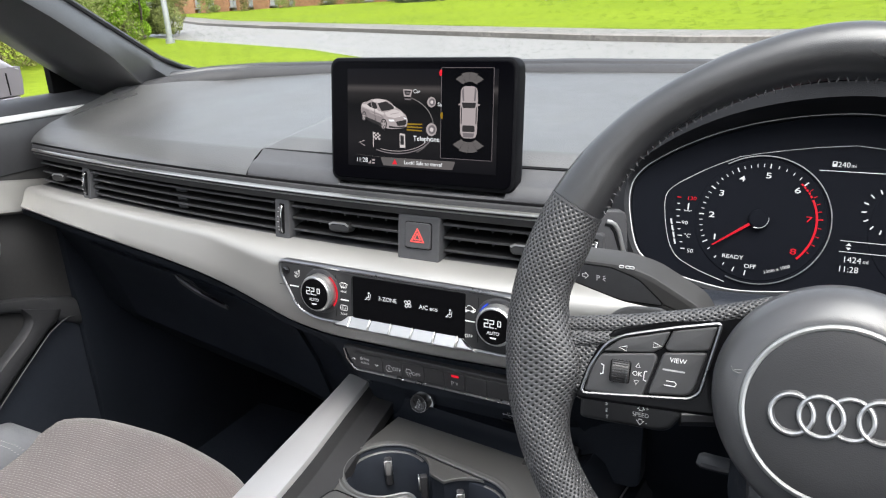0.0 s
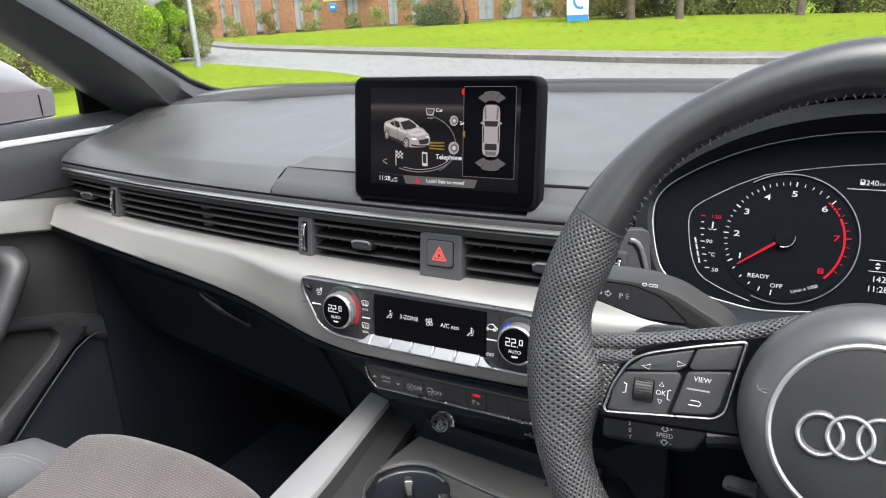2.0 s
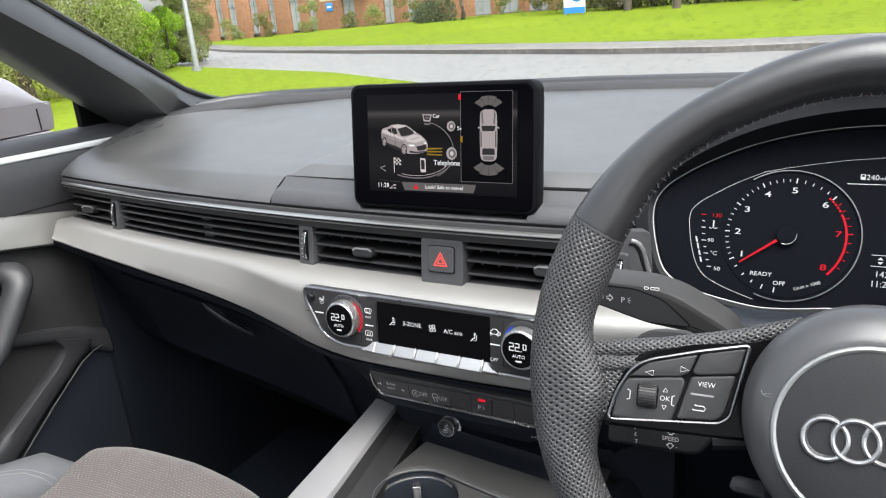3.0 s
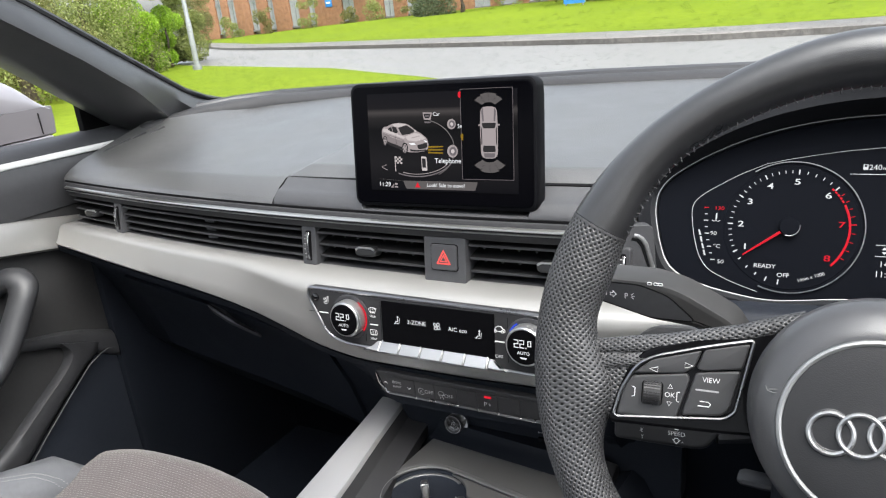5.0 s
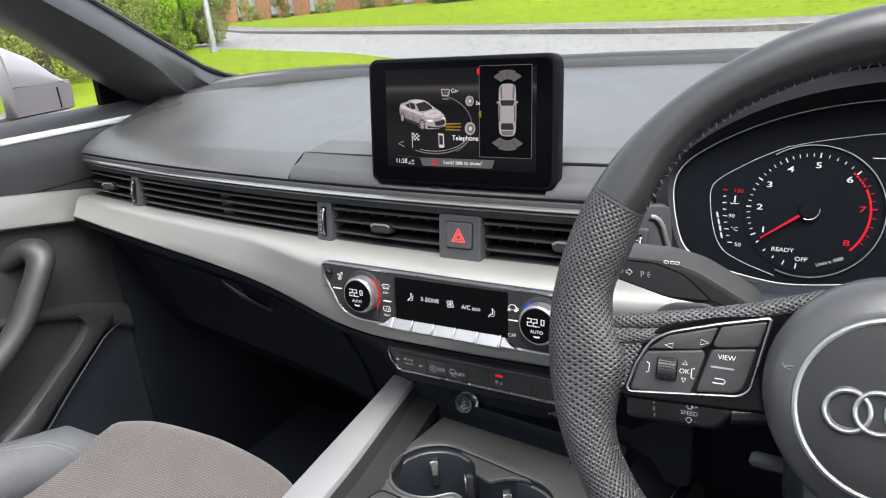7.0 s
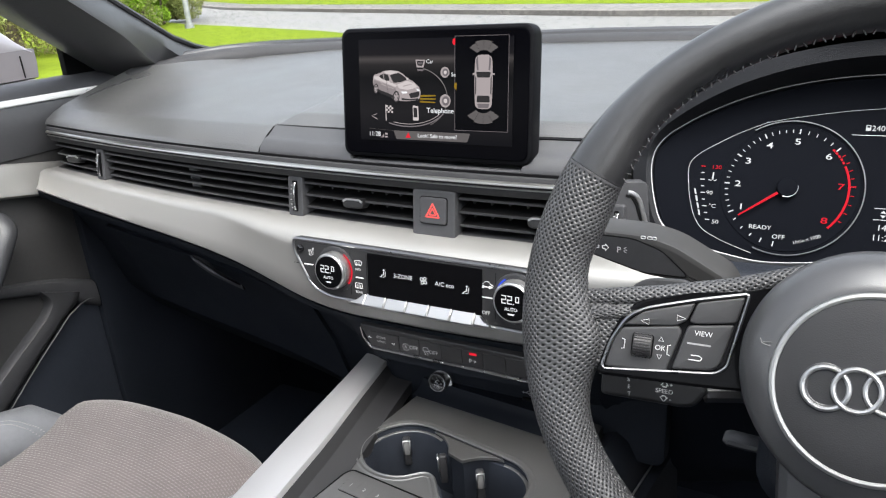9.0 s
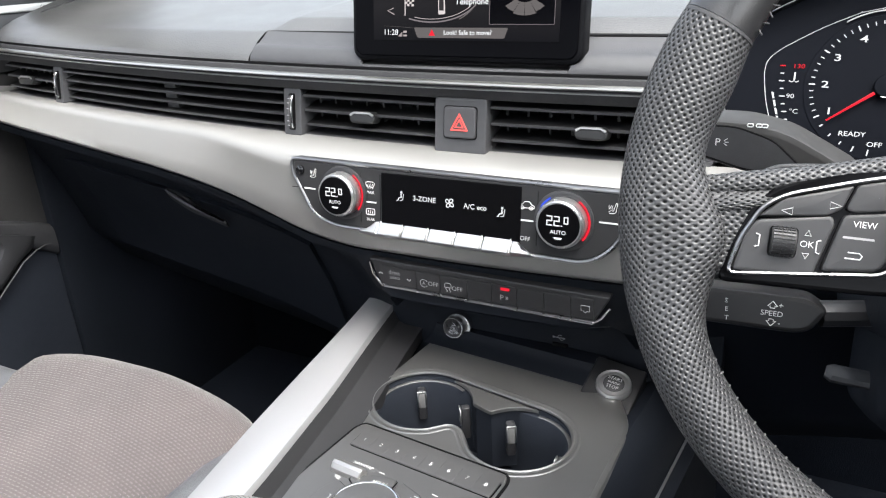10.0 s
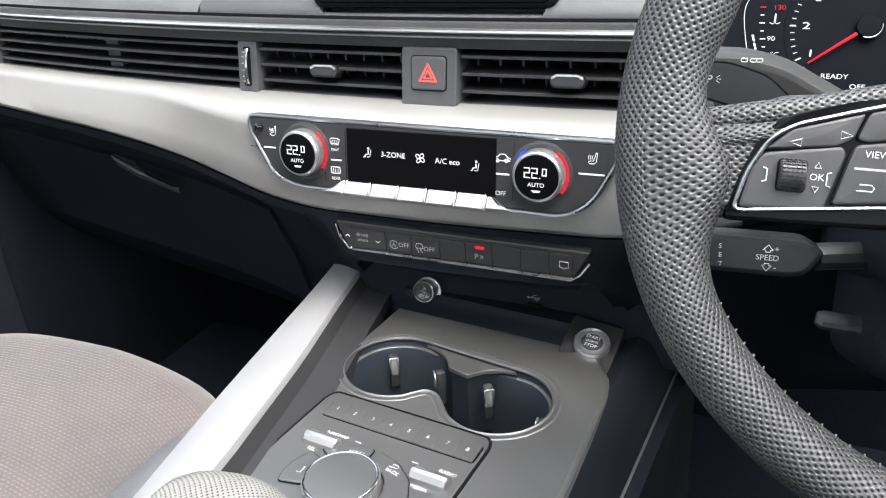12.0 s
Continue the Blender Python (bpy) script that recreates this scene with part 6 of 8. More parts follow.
def console_top():
    """The flat top with the joined opening of both cups cut through."""
    outer = rounded([(-0.094, 0.160), (0.092, 0.160), (0.124, 0.112), (0.132, -0.02), (0.132, -0.42), (-0.094, -0.42)], [0.01, 0.02, 0.02, 0.01, 0.01, 0.01], 6)
    bm = bmesh.new()
    edges = []
    for lp in (outer, OPENING):
        vs = [bm.verts.new((x, y, 0)) for x, y in lp]
        edges += [bm.edges.new((vs[i], vs[(i + 1) % len(vs)])) for i in range(len(vs))]
    bmesh.ops.triangle_fill(bm, use_beauty=True, use_dissolve=False, edges=edges)
    res = bmesh.ops.extrude_face_region(bm, geom=bm.faces[:])
    for v in [g for g in res["geom"] if isinstance(g, bmesh.types.BMVert)]:
        v.co.z -= 0.012
    bm.transform(cn)
    return bm


part("top_panel", console_top(), M_CONS, con, "satin grey console top", 0.5)
part("rolled_edge", tube([cn @ Vector((x, y, -0.0056)) for x, y in rounded([(0.084, 0.158), (0.094, 0.156), (0.122, 0.112), (0.1305, -0.02), (0.1305, -0.42)], 0.02, 6)], 0.0065, 0.0055, 10), M_CONS, con, "rounded edge of the console top")
rows = []
for x in np.linspace(-0.100, 0.076, 14):
    rows.append([cn @ Vector((x, 0.1500 + y, z)) for y, z in ((0.0, 0.0004), (0.008, 0.0010), (0.015, 0.0030), (0.020, 0.0065), (0.022, 0.0105), (0.040, 0.0105), (0.040, -0.010), (0.0, -0.010))])
# rise made near black for the shade at the console's far end
part("rear_fillet", grid(rows, False, True, None, None, True), M_LOWER, con, "curved rise to the niche wall", 0.9)
rows = [[cn @ Vector((x, y, z)) for x, y in inset(OPENING, d)] for d, z in ((0.0002, -0.0005), (0.0006, -0.0075), (0.0012, -0.0085), (0.0042, -0.0090), (0.0050, -0.0105), (0.0068, -0.072))]
bm = grid(rows, False, True)
bm.verts.ensure_lookup_table()
bm.faces.new(bm.verts[-len(OPENING):])
well = part("cup_holder", bm, M_DARK, con, "deep black double cup holder", 0.5)
part("rim", line(cn, inset(OPENING, 0.0006), 0.0016, -0.0009, True, 8), M_CONS, well)
part("raised_lip", line(cn, inset(OPENING, -0.0042), 0.0026, -0.0014, True, 10, None, 0.75), M_CONS, well, "raised lip round the cup holders")
for c, a0, a1 in ((C1, 64, 190), (C2, 2, 92)):
    # pale bead on part of each ledge, standing for light caught there
    part("ledge", tube([cn @ Vector((x, y, -0.0084)) for x, y in arc(c, a0, a1, 20, -0.0026)], 0.0018, 0.0007, 6), M_CONS, well, "inner ledge with its glint as a pale bead")
    for ang in (128, 40 if c is C1 else 8):
        g = cn @ Matrix.Translation((c[0], c[1], 0)) @ Matrix.Rotation(radians(ang), 4, "Z") @ Matrix.Translation((c[2] - 0.007, 0, -0.012))
        clip = part("grip_finger", box((-0.005, -0.0040, -0.034), (0.003, 0.0040, -0.001), 0.002, m=g), M_BAND, well, "dark grey spring grip")
        part("grip_plate", box((-0.0062, -0.0030, -0.020), (-0.0048, 0.0030, -0.0030), 0.0006, m=g), M_GREYCAP, clip)
        part("grip_edge", tube([g @ Vector((-0.0060, q * 0.0036, z)) for q, z in ((-1, -0.0185), (-1, -0.0022), (1, -0.0022), (1, -0.0185))], 0.0008, 0.0008, 6), M_SATIN, clip, "bright edge of the grip")
part("bridge", plate(cn @ Matrix.Translation((0, 0, -0.0030)), rounded(arc(C1, 84, 26, 10, -0.0012) + arc(C2, 150, 92, 10, -0.0012), 0.002, 2), 0.0035, 0.0010), M_CONS, con, "grey bridge between the cup holders")

part("bridge_wall", plate(cn @ Matrix.Translation((0, 0, -0.0062)), arc(C1, 82, 28, 10, 0.0010) + arc(C2, 148, 94, 10, 0.0010), 0.06, 0.0), M_DARK, well)

# control field
fo = rounded([(-0.068, 0.0125), (0.068, 0.0125), (0.072, 0.004), (0.072, -0.16), (-0.074, -0.16), (-0.072, 0.004)], 0.008, 4)
part("field_groove", line(cn, fo, 0.0014, -0.0002, True, 6), M_VOID, con)
part("control_field", plate(cn, inset(fo, 0.001), 0.006, 0.0010, 0.0012), M_CONS, con, "raised grey control field")
part("preset_gap", plate(cn, rrect(0.1305, 0.0195, 0.003, 3, 0.004, -0.0085), 0.003, 0.0002, 0.0016), M_VOID, con)
for i in range(8):
    x = -0.0520 + 0.0160 * i
    k = part("preset_key", plate(cn, rrect(0.01593, 0.0180, 0.0004, 1, x, -0.0085), 0.004, 0.0002, 0.0028), M_CONS, con)
    write("12345678"[i], cn, x, -0.0080, 0.0036, M_DIM, k, z=0.0032)
for x, y, a, b, ya, yb in ((-0.040, -0.0440, "NAV/MAP", "TEL", 0.0105, -0.0100), (0.0505, -0.0450, "RADIO", "MEDIA", 0.0105, -0.0105)):
    m2 = cn @ Matrix.Translation((x, y, 0.0015))
    sec = ((-0.0062, -0.002), (-0.0058, 0.0030), (-0.0030, 0.0062), (0.0000, 0.0070), (0.0050, 0.0040), (0.0062, 0.0010), (0.0062, -0.002))
    rows = [[m2 @ Vector((q, y2 * k2, z2 * (0.5 + 0.5 * k2))) for y2, z2 in sec] for q, k2 in ((-0.0140, 0.72), (-0.0132, 0.93), (-0.011, 1.0), (0.011, 1.0), (0.0132, 0.93), (0.0140, 0.72))]
    part("toggle_switch", grid(rows, False, True, None, None, True), M_TOGGLE, con, "satin silver toggle switch", 0.45)
    write(a, m2, 0.006 if x < 0 else 0.008, ya, 0.0030, M_DIM, con, z=0.0006)
    write(b, m2, -0.003, yb, 0.0030, M_DIM, con, z=0.0006)
    part("dash_mark", plate(m2, rrect(0.005, 0.0006, 0.0001, 1, 0.024 if x < 0 else -0.018, 0.0105), 0.0002, 0, 0.0004), M_DIM, con)
dc = cn @ Matrix.Translation((0.0005, -0.0765, 0.0))
for a0, a1, txt, tx, ty, tr in ((90, 140, "MENU", -0.010, 0.0315, 8), (-12, 86, "BACK", 0.0235, 0.0255, -8), (150, 200, None, 0, 0, 0)):
    pts = [(0.0285 * math.cos(radians(a)), 0.0285 * math.sin(radians(a))) for a in [a0 + (a1 - a0) * i / 4 for i in range(5)]] + [(0.0470 * math.cos(radians(a)), 0.0410 * math.sin(radians(a))) for a in [a1 + (a0 - a1) * i / 4 for i in range(5)]]
    k = part("menu_key", plate(dc, rounded(pts, 0.003, 3), 0.004, 0.001, 0.0032), M_CONS, con)
    part("key_groove", line(dc, rounded(pts, 0.003, 3), 0.0006, 0.0018, True, 6), M_VOID, k)
    if txt:
        write(txt, dc, tx, ty, 0.0030, M_DIM, k, turn=tr, z=0.0036)
    elif a0 == 150:
        part("bracket_mark", line(dc, [(-0.0355, 0.004), (-0.0340, 0.004), (-0.0340, -0.002), (-0.0370, -0.002)], 0.0003, 0.0034, n=4), M_DIM, k)
part("return_mark", line(dc, [(0.0205, 0.0325), (0.0245, 0.0325), (0.0253, 0.0310), (0.0245, 0.0298), (0.0185, 0.0298)], 0.0003, 0.0034, n=4), M_DIM, con)
kn = bmesh.new()
for i in range(72):
    box((0.0256, -0.0005, 0.002), (0.0266, 0.0005, 0.0092), 0, kn, dc @ Matrix.Rotation(radians(5 * i), 4, "Z"))
rot = part("rotary_controller", lathe(dc, [(0.0262, 0.001), (0.0262, 0.004), (0.0256, 0.0085), (0.0250, 0.0102), (0.0240, 0.0108)], 56), M_SATIN, con, "large silver-edged rotary controller")
part("knurling", kn, M_SATIN, rot)
part("controller_top", lathe(dc, [(0.0243, 0.009), (0.0240, 0.0111), (0.015, 0.0114), (0.001, 0.0115)], 48), M_CONS, rot, "dark grey top")
part("edge_ring", tube([dc @ Vector((0.0246 * math.cos(radians(a)), 0.0246 * math.sin(radians(a)), 0.0106)) for a in range(0, 360, 6)], 0.0010, 0.0008, 8, True, (0, 0, 1)), M_CHROME, rot, "bright polished edge")

# aluminium side bar, its inner wall, and the walls of the console
BL = [(-0.186, 0.16, 0.700), (-0.166, 0.085, 0.700), (-0.157, 0.05, 0.700), (-0.148, -0.006, 0.700), (-0.138, -0.081, 0.700), (-0.130, -0.143, 0.700), (-0.123, -0.195, 0.700), (-0.106, -0.303, 0.700), (-0.092, -0.42, 0.70)]
BR = [(-0.142, 0.16, 0.703), (-0.123, 0.085, 0.703), (-0.118, 0.049, 0.703), (-0.102, -0.04, 0.703), (-0.084, -0.130, 0.703), (-0.066, -0.254, 0.703), (-0.054, -0.42, 0.703)]


def resample(pts, k):
    pts = [Vector(p) for p in pts]
    ys = [-p.y for p in pts]
    return [Vector((float(np.interp(s, ys, [p.x for p in pts])), -s, float(np.interp(s, ys, [p.z for p in pts])))) for s in np.linspace(ys[0], ys[-1], k)]


rows = []
for a, b in zip(resample(BL, 24), resample(BR, 24)):
    up = Vector((0, 0, 1))
    rows.append([a + Vector((0, 0, -0.03)), a + Vector((0.0, 0, -0.004)), a + Vector((0.003, 0, 0.0008)), (a * 2 + b) / 3 + up * 0.003, (a + b * 2) / 3 + up * 0.003, b + Vector((-0.003, 0, 0.0004)), b + Vector((0, 0, -0.004)), b + Vector((0.002, 0, -0.03))])
part("side_bar", grid(rows, False, True, None, None, True), M_BAR, con, "bright brushed aluminium side bar", 0.7)
rows = []
for b in resample(BR, 24):
    rows.append([b + Vector((0.0005, 0, -0.003)), b + Vector((0.0025, 0, -0.006)), b + Vector((0.007, 0, -0.0135)), b + Vector((0.014, 0, -0.0160)), b + Vector((0.034, 0, -0.0166)), b + Vector((0.034, 0, -0.03)), b + Vector((0.0, 0, -0.03))])
# inner wall darker than the deck: shade of its steep face in colour
part("inner_wall", grid(rows, False, True, None, None, True), M_PANEL, con)
rows = []
for a in resample(BL, 20):
    rows.append([a + Vector((0.004, 0, -0.006)), a + Vector((-0.004, 0, -0.10)), a + Vector((-0.01, 0, -0.36)), a + Vector((0.03, 0, -0.36)), a + Vector((0.03, 0, -0.006))])
part("side_wall", grid(rows, False, True, None, None, True), M_DARK, con)
rows = []
for y in np.linspace(0.09, -0.42, 20):
    x = 0.020 + 0.132 + (y + 0.16) * 0.10
    rows.append([Vector((x - 0.004, y, 0.684)), Vector((x + 0.008, y, 0.676)), Vector((x + 0.020, y, 0.655)), Vector((x + 0.024, y, 0.640)), Vector((x + 0.036, y, 0.634)), Vector((x + 0.046, y, 0.30)), Vector((x - 0.02, y, 0.30)), Vector((x - 0.02, y, 0.676))])
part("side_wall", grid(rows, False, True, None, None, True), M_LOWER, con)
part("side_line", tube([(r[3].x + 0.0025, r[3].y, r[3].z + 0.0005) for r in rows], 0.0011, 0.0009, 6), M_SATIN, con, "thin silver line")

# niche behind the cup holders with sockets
# wall colour carries the shade inside the niche
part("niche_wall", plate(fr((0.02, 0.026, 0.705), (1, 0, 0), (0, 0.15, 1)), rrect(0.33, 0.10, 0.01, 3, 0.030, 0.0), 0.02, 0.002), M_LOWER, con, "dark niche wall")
nm = fr((-0.0345, 0.022, 0.6990), (1, 0, 0), (0, 0.15, 1))
sock = thing("power_socket", nm.translation, "round power socket with a chrome ring", "power socket")
part("ring", lathe(nm, [(0.0142, -0.002), (0.0142, 0.003), (0.0136, 0.0042), (0.0128, 0.0040)], 32), M_CHROME, sock, "chrome ring")
part("cap", lathe(nm @ Matrix.Translation((-0.003, 0.0, 0)), [(0.0112, 0.0), (0.0110, 0.0085), (0.0105, 0.0100), (0.0095, 0.0098), (0.008, 0.0090), (0.001, 0.0090)], 32), M_SWITCH, sock)
part("cap_ring", lathe(nm @ Matrix.Translation((-0.003, 0.0, 0)), [(0.0108, 0.0088), (0.0106, 0.0106), (0.0099, 0.0106), (0.0097, 0.0090)], 32), M_CHROME, sock)
write("12V", nm @ Matrix.Translation((-0.003, 0, 0)), 0, 0, 0.0045, M_FADE, sock, turn=68, z=0.0096)
um = fr((0.070, 0.0235, 0.7025), (1, 0, 0), (0, 0.15, 1))
usb = thing("usb_socket", um.translation, "small covered usb port with a printed symbol", "usb port")
part("port", plate(um, rrect(0.015, 0.006, 0.001, 2, 0, -0.006), 0.004, 0.0006, 0.001), M_VOID, usb)
mark = part("port_symbol", line(um, [(-0.006, 0.003), (0.005, 0.003), (0.0032, 0.0044), (0.005, 0.003), (0.0032, 0.0016)], 0.0004, 0.0006, n=4), M_FADE, usb)
part("symbol_branch", line(um, [(-0.003, 0.003), (-0.001, 0.0055), (0.0015, 0.0055)], 0.0003, 0.0006, n=4), M_FADE, mark)
part("symbol_branch", line(um, [(-0.001, 0.003), (0.001, 0.0008), (0.003, 0.0008)], 0.0003, 0.0006, n=4), M_FADE, mark)
part("symbol_dot", plate(um, circ(0.0011, 10, -0.0062, 0.003), 0.0002, 0, 0.0008), M_FADE, mark)

# start button on its sloping corner
sb = fr((0.1315, -0.014, 0.6905), (1, -0.05, -0.12), (0.0, 1, 0.35))
start = thing("start_button", sb.translation, "round silver-ringed engine start button", "button")
part("base", plate(sb, rounded([(-0.0245, 0.028), (0.022, 0.028), (0.021, -0.046), (-0.0255, -0.034)], 0.003, 3), 0.02, 0.002, -0.002), M_SWITCH, start)
part("ring", lathe(sb, [(0.0156, -0.003), (0.0156, 0.0020), (0.0146, 0.0034), (0.0126, 0.0028)], 40), M_SATIN, start, "silver ring")
cap = part("cap", lathe(sb, [(0.0130, 0.0), (0.0128, 0.0022), (0.008, 0.0030), (0.0005, 0.0032)], 36), M_KEY, start, "grey button cap")
for t, y, s in (("START", 0.0046, 0.0031), ("ENGINE", 0.0, 0.0021), ("STOP", -0.0046, 0.0031)):
    write(t, sb, 0, y, s, M_DIM, cap, z=0.0036)

# gear selector
gl = thing("gear_selector", (-0.022, -0.32, 0.69), "gear lever head in perforated black leather", "gear lever")
rows = []
g0 = Vector((-0.020, -0.322, 0.722))
for s in np.linspace(-1, 1, 13):
    w = max(0.05, math.sqrt(max(0.0, 1 - s * s)) ** 0.6)
    rows.append([g0 + Vector((0.046 * s, 0, 0)) + Vector((0, 0.040 * w * math.cos(a), 0.020 * w * math.sin(a))) for a in [2 * math.pi * j / 20 for j in range(20)]])
part("lever_head", grid(rows, False, True, None, lambda a, b: (0.007 * a, 0.0088 * b), True), M_PERF2, gl, "", 0.9)
part("lever_stem", tube([(-0.022, -0.33, 0.68), (-0.022, -0.325, 0.705)], 0.016, 0.02, 14), M_BAND, gl)

# ---- passenger seat ----
seat = thing("passenger_seat", (-0.37, -0.33, 0.30), "passenger seat with ribbed grey cloth centre and dark leather bolsters", "seat")


def cushion_rows():
    rows = []
    ny, nx = 26, 20
    for i in range(ny):
        s = i / (ny - 1)
        row = []
        for j in range(nx):
            q = -1 + 2 * j / (nx - 1)
            x = -0.372 + 0.163 * q + 0.004 * q
            front = -0.062 - 0.012 * q ** 6 - (0.022 if q > 0 else 0.006) * q * q
            y = front - 0.46 * max(0.0, s - 0.2) / 0.8 + (0.018 if s < 0.2 else 0)
            if s < 0.2:
                a = (0.2 - s) / 0.2 * 1.75
                y = front - 0.028 + 0.03 * math.sin(a) + 0.0
                z = 0.597 + 0.030 * math.cos(a)
                if s == 0:
                    z -= 0.06
            else:
                y = front - 0.028 - 0.44 * (s - 0.2) / 0.8
                z = 0.627 - 0.055 * (s - 0.2) / 0.8
            z -= 0.006 * q ** 4 if q < 0 else 0.014 * q + 0.008 * q ** 4
            row.append(Vector((x, y, z)))
        rows.append(row)
    return rows


rows = cushion_rows()
cols = [[r[j] for r in rows] + [Vector((rows[-1][j].x, rows[-1][j].y, 0.53)), Vector((rows[0][j].x, rows[0][j].y - 0.02, 0.53))] for j in range(len(rows[0]))]
bm = grid(cols, False, True, None, lambda a, b: (cols[a][0].x + 1.0, 0.022 * b), True)
part("cushion", bm, M_CLOTH, seat, "ribbed grey cloth cushion", 0.9)
# outer bolster beside the door and inner one beside the console
for sx, x0 in ((-1, -0.565), (1, -0.190)):
    pts = [(x0 + (0.025 if sx < 0 else -0.02), -0.125, 0.590), (x0, -0.16, 0.598 if sx < 0 else 0.58), (x0 - 0.004, -0.26, 0.625 if sx < 0 else 0.575), (x0 - 0.004, -0.40, 0.62 if sx < 0 else 0.56), (x0, -0.56, 0.61 if sx < 0 else 0.55)]
    bm = tube(pts, lambda s: 0.045 * min(1.0, 0.35 + 2.5 * s), lambda s: 0.040 * min(1.0, 0.4 + 2.5 * s), 18, up=(0, 0, 1))
    bm.normal_update()
    skin = BVHTree.FromBMesh(bm)
    bol = part("bolster", bm, M_SEATL, seat, "dark leather side bolster", 0.9)
    if sx < 0:
        # double seam along the edge and round the front corner
        knots = [Vector(q) for q in ((-0.576, -0.420), (-0.574, -0.330), (-0.566, -0.247), (-0.549, -0.193), (-0.522, -0.162), (-0.496, -0.151))]
        way = [knots[i].lerp(knots[i + 1], k / 16) for i in range(5) for k in range(16)]
        for off in (0.0, 0.0065):
            seam = bmesh.new()
            for i in range(1, len(way) - 1):
                t = (way[i + 1] - way[i - 1]).normalized()
                q = way[i] + Vector((t.y, -t.x)) * off
                hit = skin.ray_cast(Vector((q.x, q.y, 0.9)), Vector((0, 0, -1)))
                if hit[0] and abs(hit[1].z) > 0.15:
                    up = hit[1] if hit[1].z > 0 else -hit[1]
                    m = fr(hit[0], (t.x, t.y, 0), up.cross(Vector((t.x, t.y, 0))))
                    box((-0.0017, -0.0003, -0.0008), (0.0017, 0.0003, 0.0003), 0, seam, m)
            part("seam_stitching", seam, M_STITCH, bol)
part("base", box((-0.58, -0.60, 0.30), (-0.17, -0.14, 0.565), 0.03), M_SEATL, seat)

# ---- passenger door ----
door = thing("passenger_door", (-0.72, -0.30, 0.25), "black passenger door card with aluminium strip and grab handle", "car door")
part("card", box((-0.76, -1.05, 0.25), (-0.702, 0.20, 0.99), 0.012), M_CARD, door)
part("speaker_panel", plate(fr((-0.702, 0, 0), (0, 1, 0), (0, 0, 1)), rounded([(0.06, 0.30), (0.06, 0.684), (0.03, 0.688), (-0.16, 0.548), (-0.16, 0.30)], 0.02, 4), 0.006, 0.002, 0.003), M_DARK, door, "dark lower door panel")


def sill(y):
    t = 0.012 * max(0.0, (0.12 - y)) - 0.012 * max(0.0, (y - 0.200) / 0.02) ** 2
    return [Vector((x, y, z + t)) for x, z in ((-0.700, 0.925), (-0.690, 0.965), (-0.691, 0.990), (-0.700, 1.008), (-0.718, 1.020), (-0.76, 1.022), (-0.765, 0.925))]


part("upper_panel", grid([sill(y) for y in np.concatenate([np.linspace(0.226, 0.20, 5), np.linspace(0.18, -1.05, 22)])], False, True, None, None, True), M_MID, door, "soft grey upper door panel", 0.9)
part("chrome_strip", tube([(-0.690 - 0.002 * k, 0.145 - 0.1 * k, 1.0005 + 0.0022 * k) for k in range(12)], 0.0022, 0.0048, 8), M_STRIP, door, "bright chrome sill strip")


def eased(pts):
    """A path with its corners cut three times."""
    pts = [Vector(p) for p in pts]
    for _ in range(3):
        pts = [pts[0]] + [p.lerp(q, k) for p, q in zip(pts, pts[1:]) for k in (0.25, 0.75)] + [pts[-1]]
    return pts


def strip(y):
    t = -0.19 * (y - 0.025)
    return [Vector((x, y, z + t)) for x, z in ((-0.704, 0.864), (-0.689, 0.8655), (-0.6845, 0.869), (-0.6845, 0.872), (-0.6905, 0.892), (-0.6965, 0.9115), (-0.6985, 0.9135), (-0.706, 0.9145))]


part("aluminium_strip", grid([strip(y) for y in np.linspace(0.066, -0.8, 16)], False, True, None, None, True), M_SILVER, door, "brushed aluminium door strip", 0.9)
part("grab_handle", tube(eased([(-0.714, -0.098, 0.838), (-0.696, -0.088, 0.850), (-0.678, -0.079, 0.857), (-0.661, -0.075, 0.855), (-0.650, -0.080, 0.842), (-0.649, -0.100, 0.812), (-0.650, -0.140, 0.755), (-0.655, -0.21, 0.71), (-0.68, -0.40, 0.69)]), 0.020, 0.016, 14), M_DOOR, door, "dark grey grab handle")
part("armrest", box((-0.71, -0.75, 0.64), (-0.635, -0.26, 0.70), 0.02), M_DOOR, door)


def moulding(one, two, high, name, label=""):
    """A rounded moulded rib on the door card between two lines of y, z."""
    rows = []
    n = 24
    u = np.linspace(0, 1, n)
    def line_at(pts):
        d = np.concatenate([[0], np.cumsum([math.dist(pts[i], pts[i + 1]) for i in range(len(pts) - 1)])])
        d = d / d[-1]
        return list(zip(np.interp(u, d, [p[0] for p in pts]), np.interp(u, d, [p[1] for p in pts])))
    for (y0, z0), (y1, z1) in zip(line_at(one), line_at(two)):
        rows.append([Vector((-0.704 + high * h, y0 + (y1 - y0) * s, z0 + (z1 - z0) * s)) for s, h in ((0.0, 0.0), (0.02, 0.6), (0.12, 0.92), (0.35, 1.0), (0.7, 0.97), (0.90, 0.80), (0.98, 0.5), (1.0, 0.0))])
    return part(name, grid(rows, False, True, None, None, True), M_DOOR, door, label, 0.8)


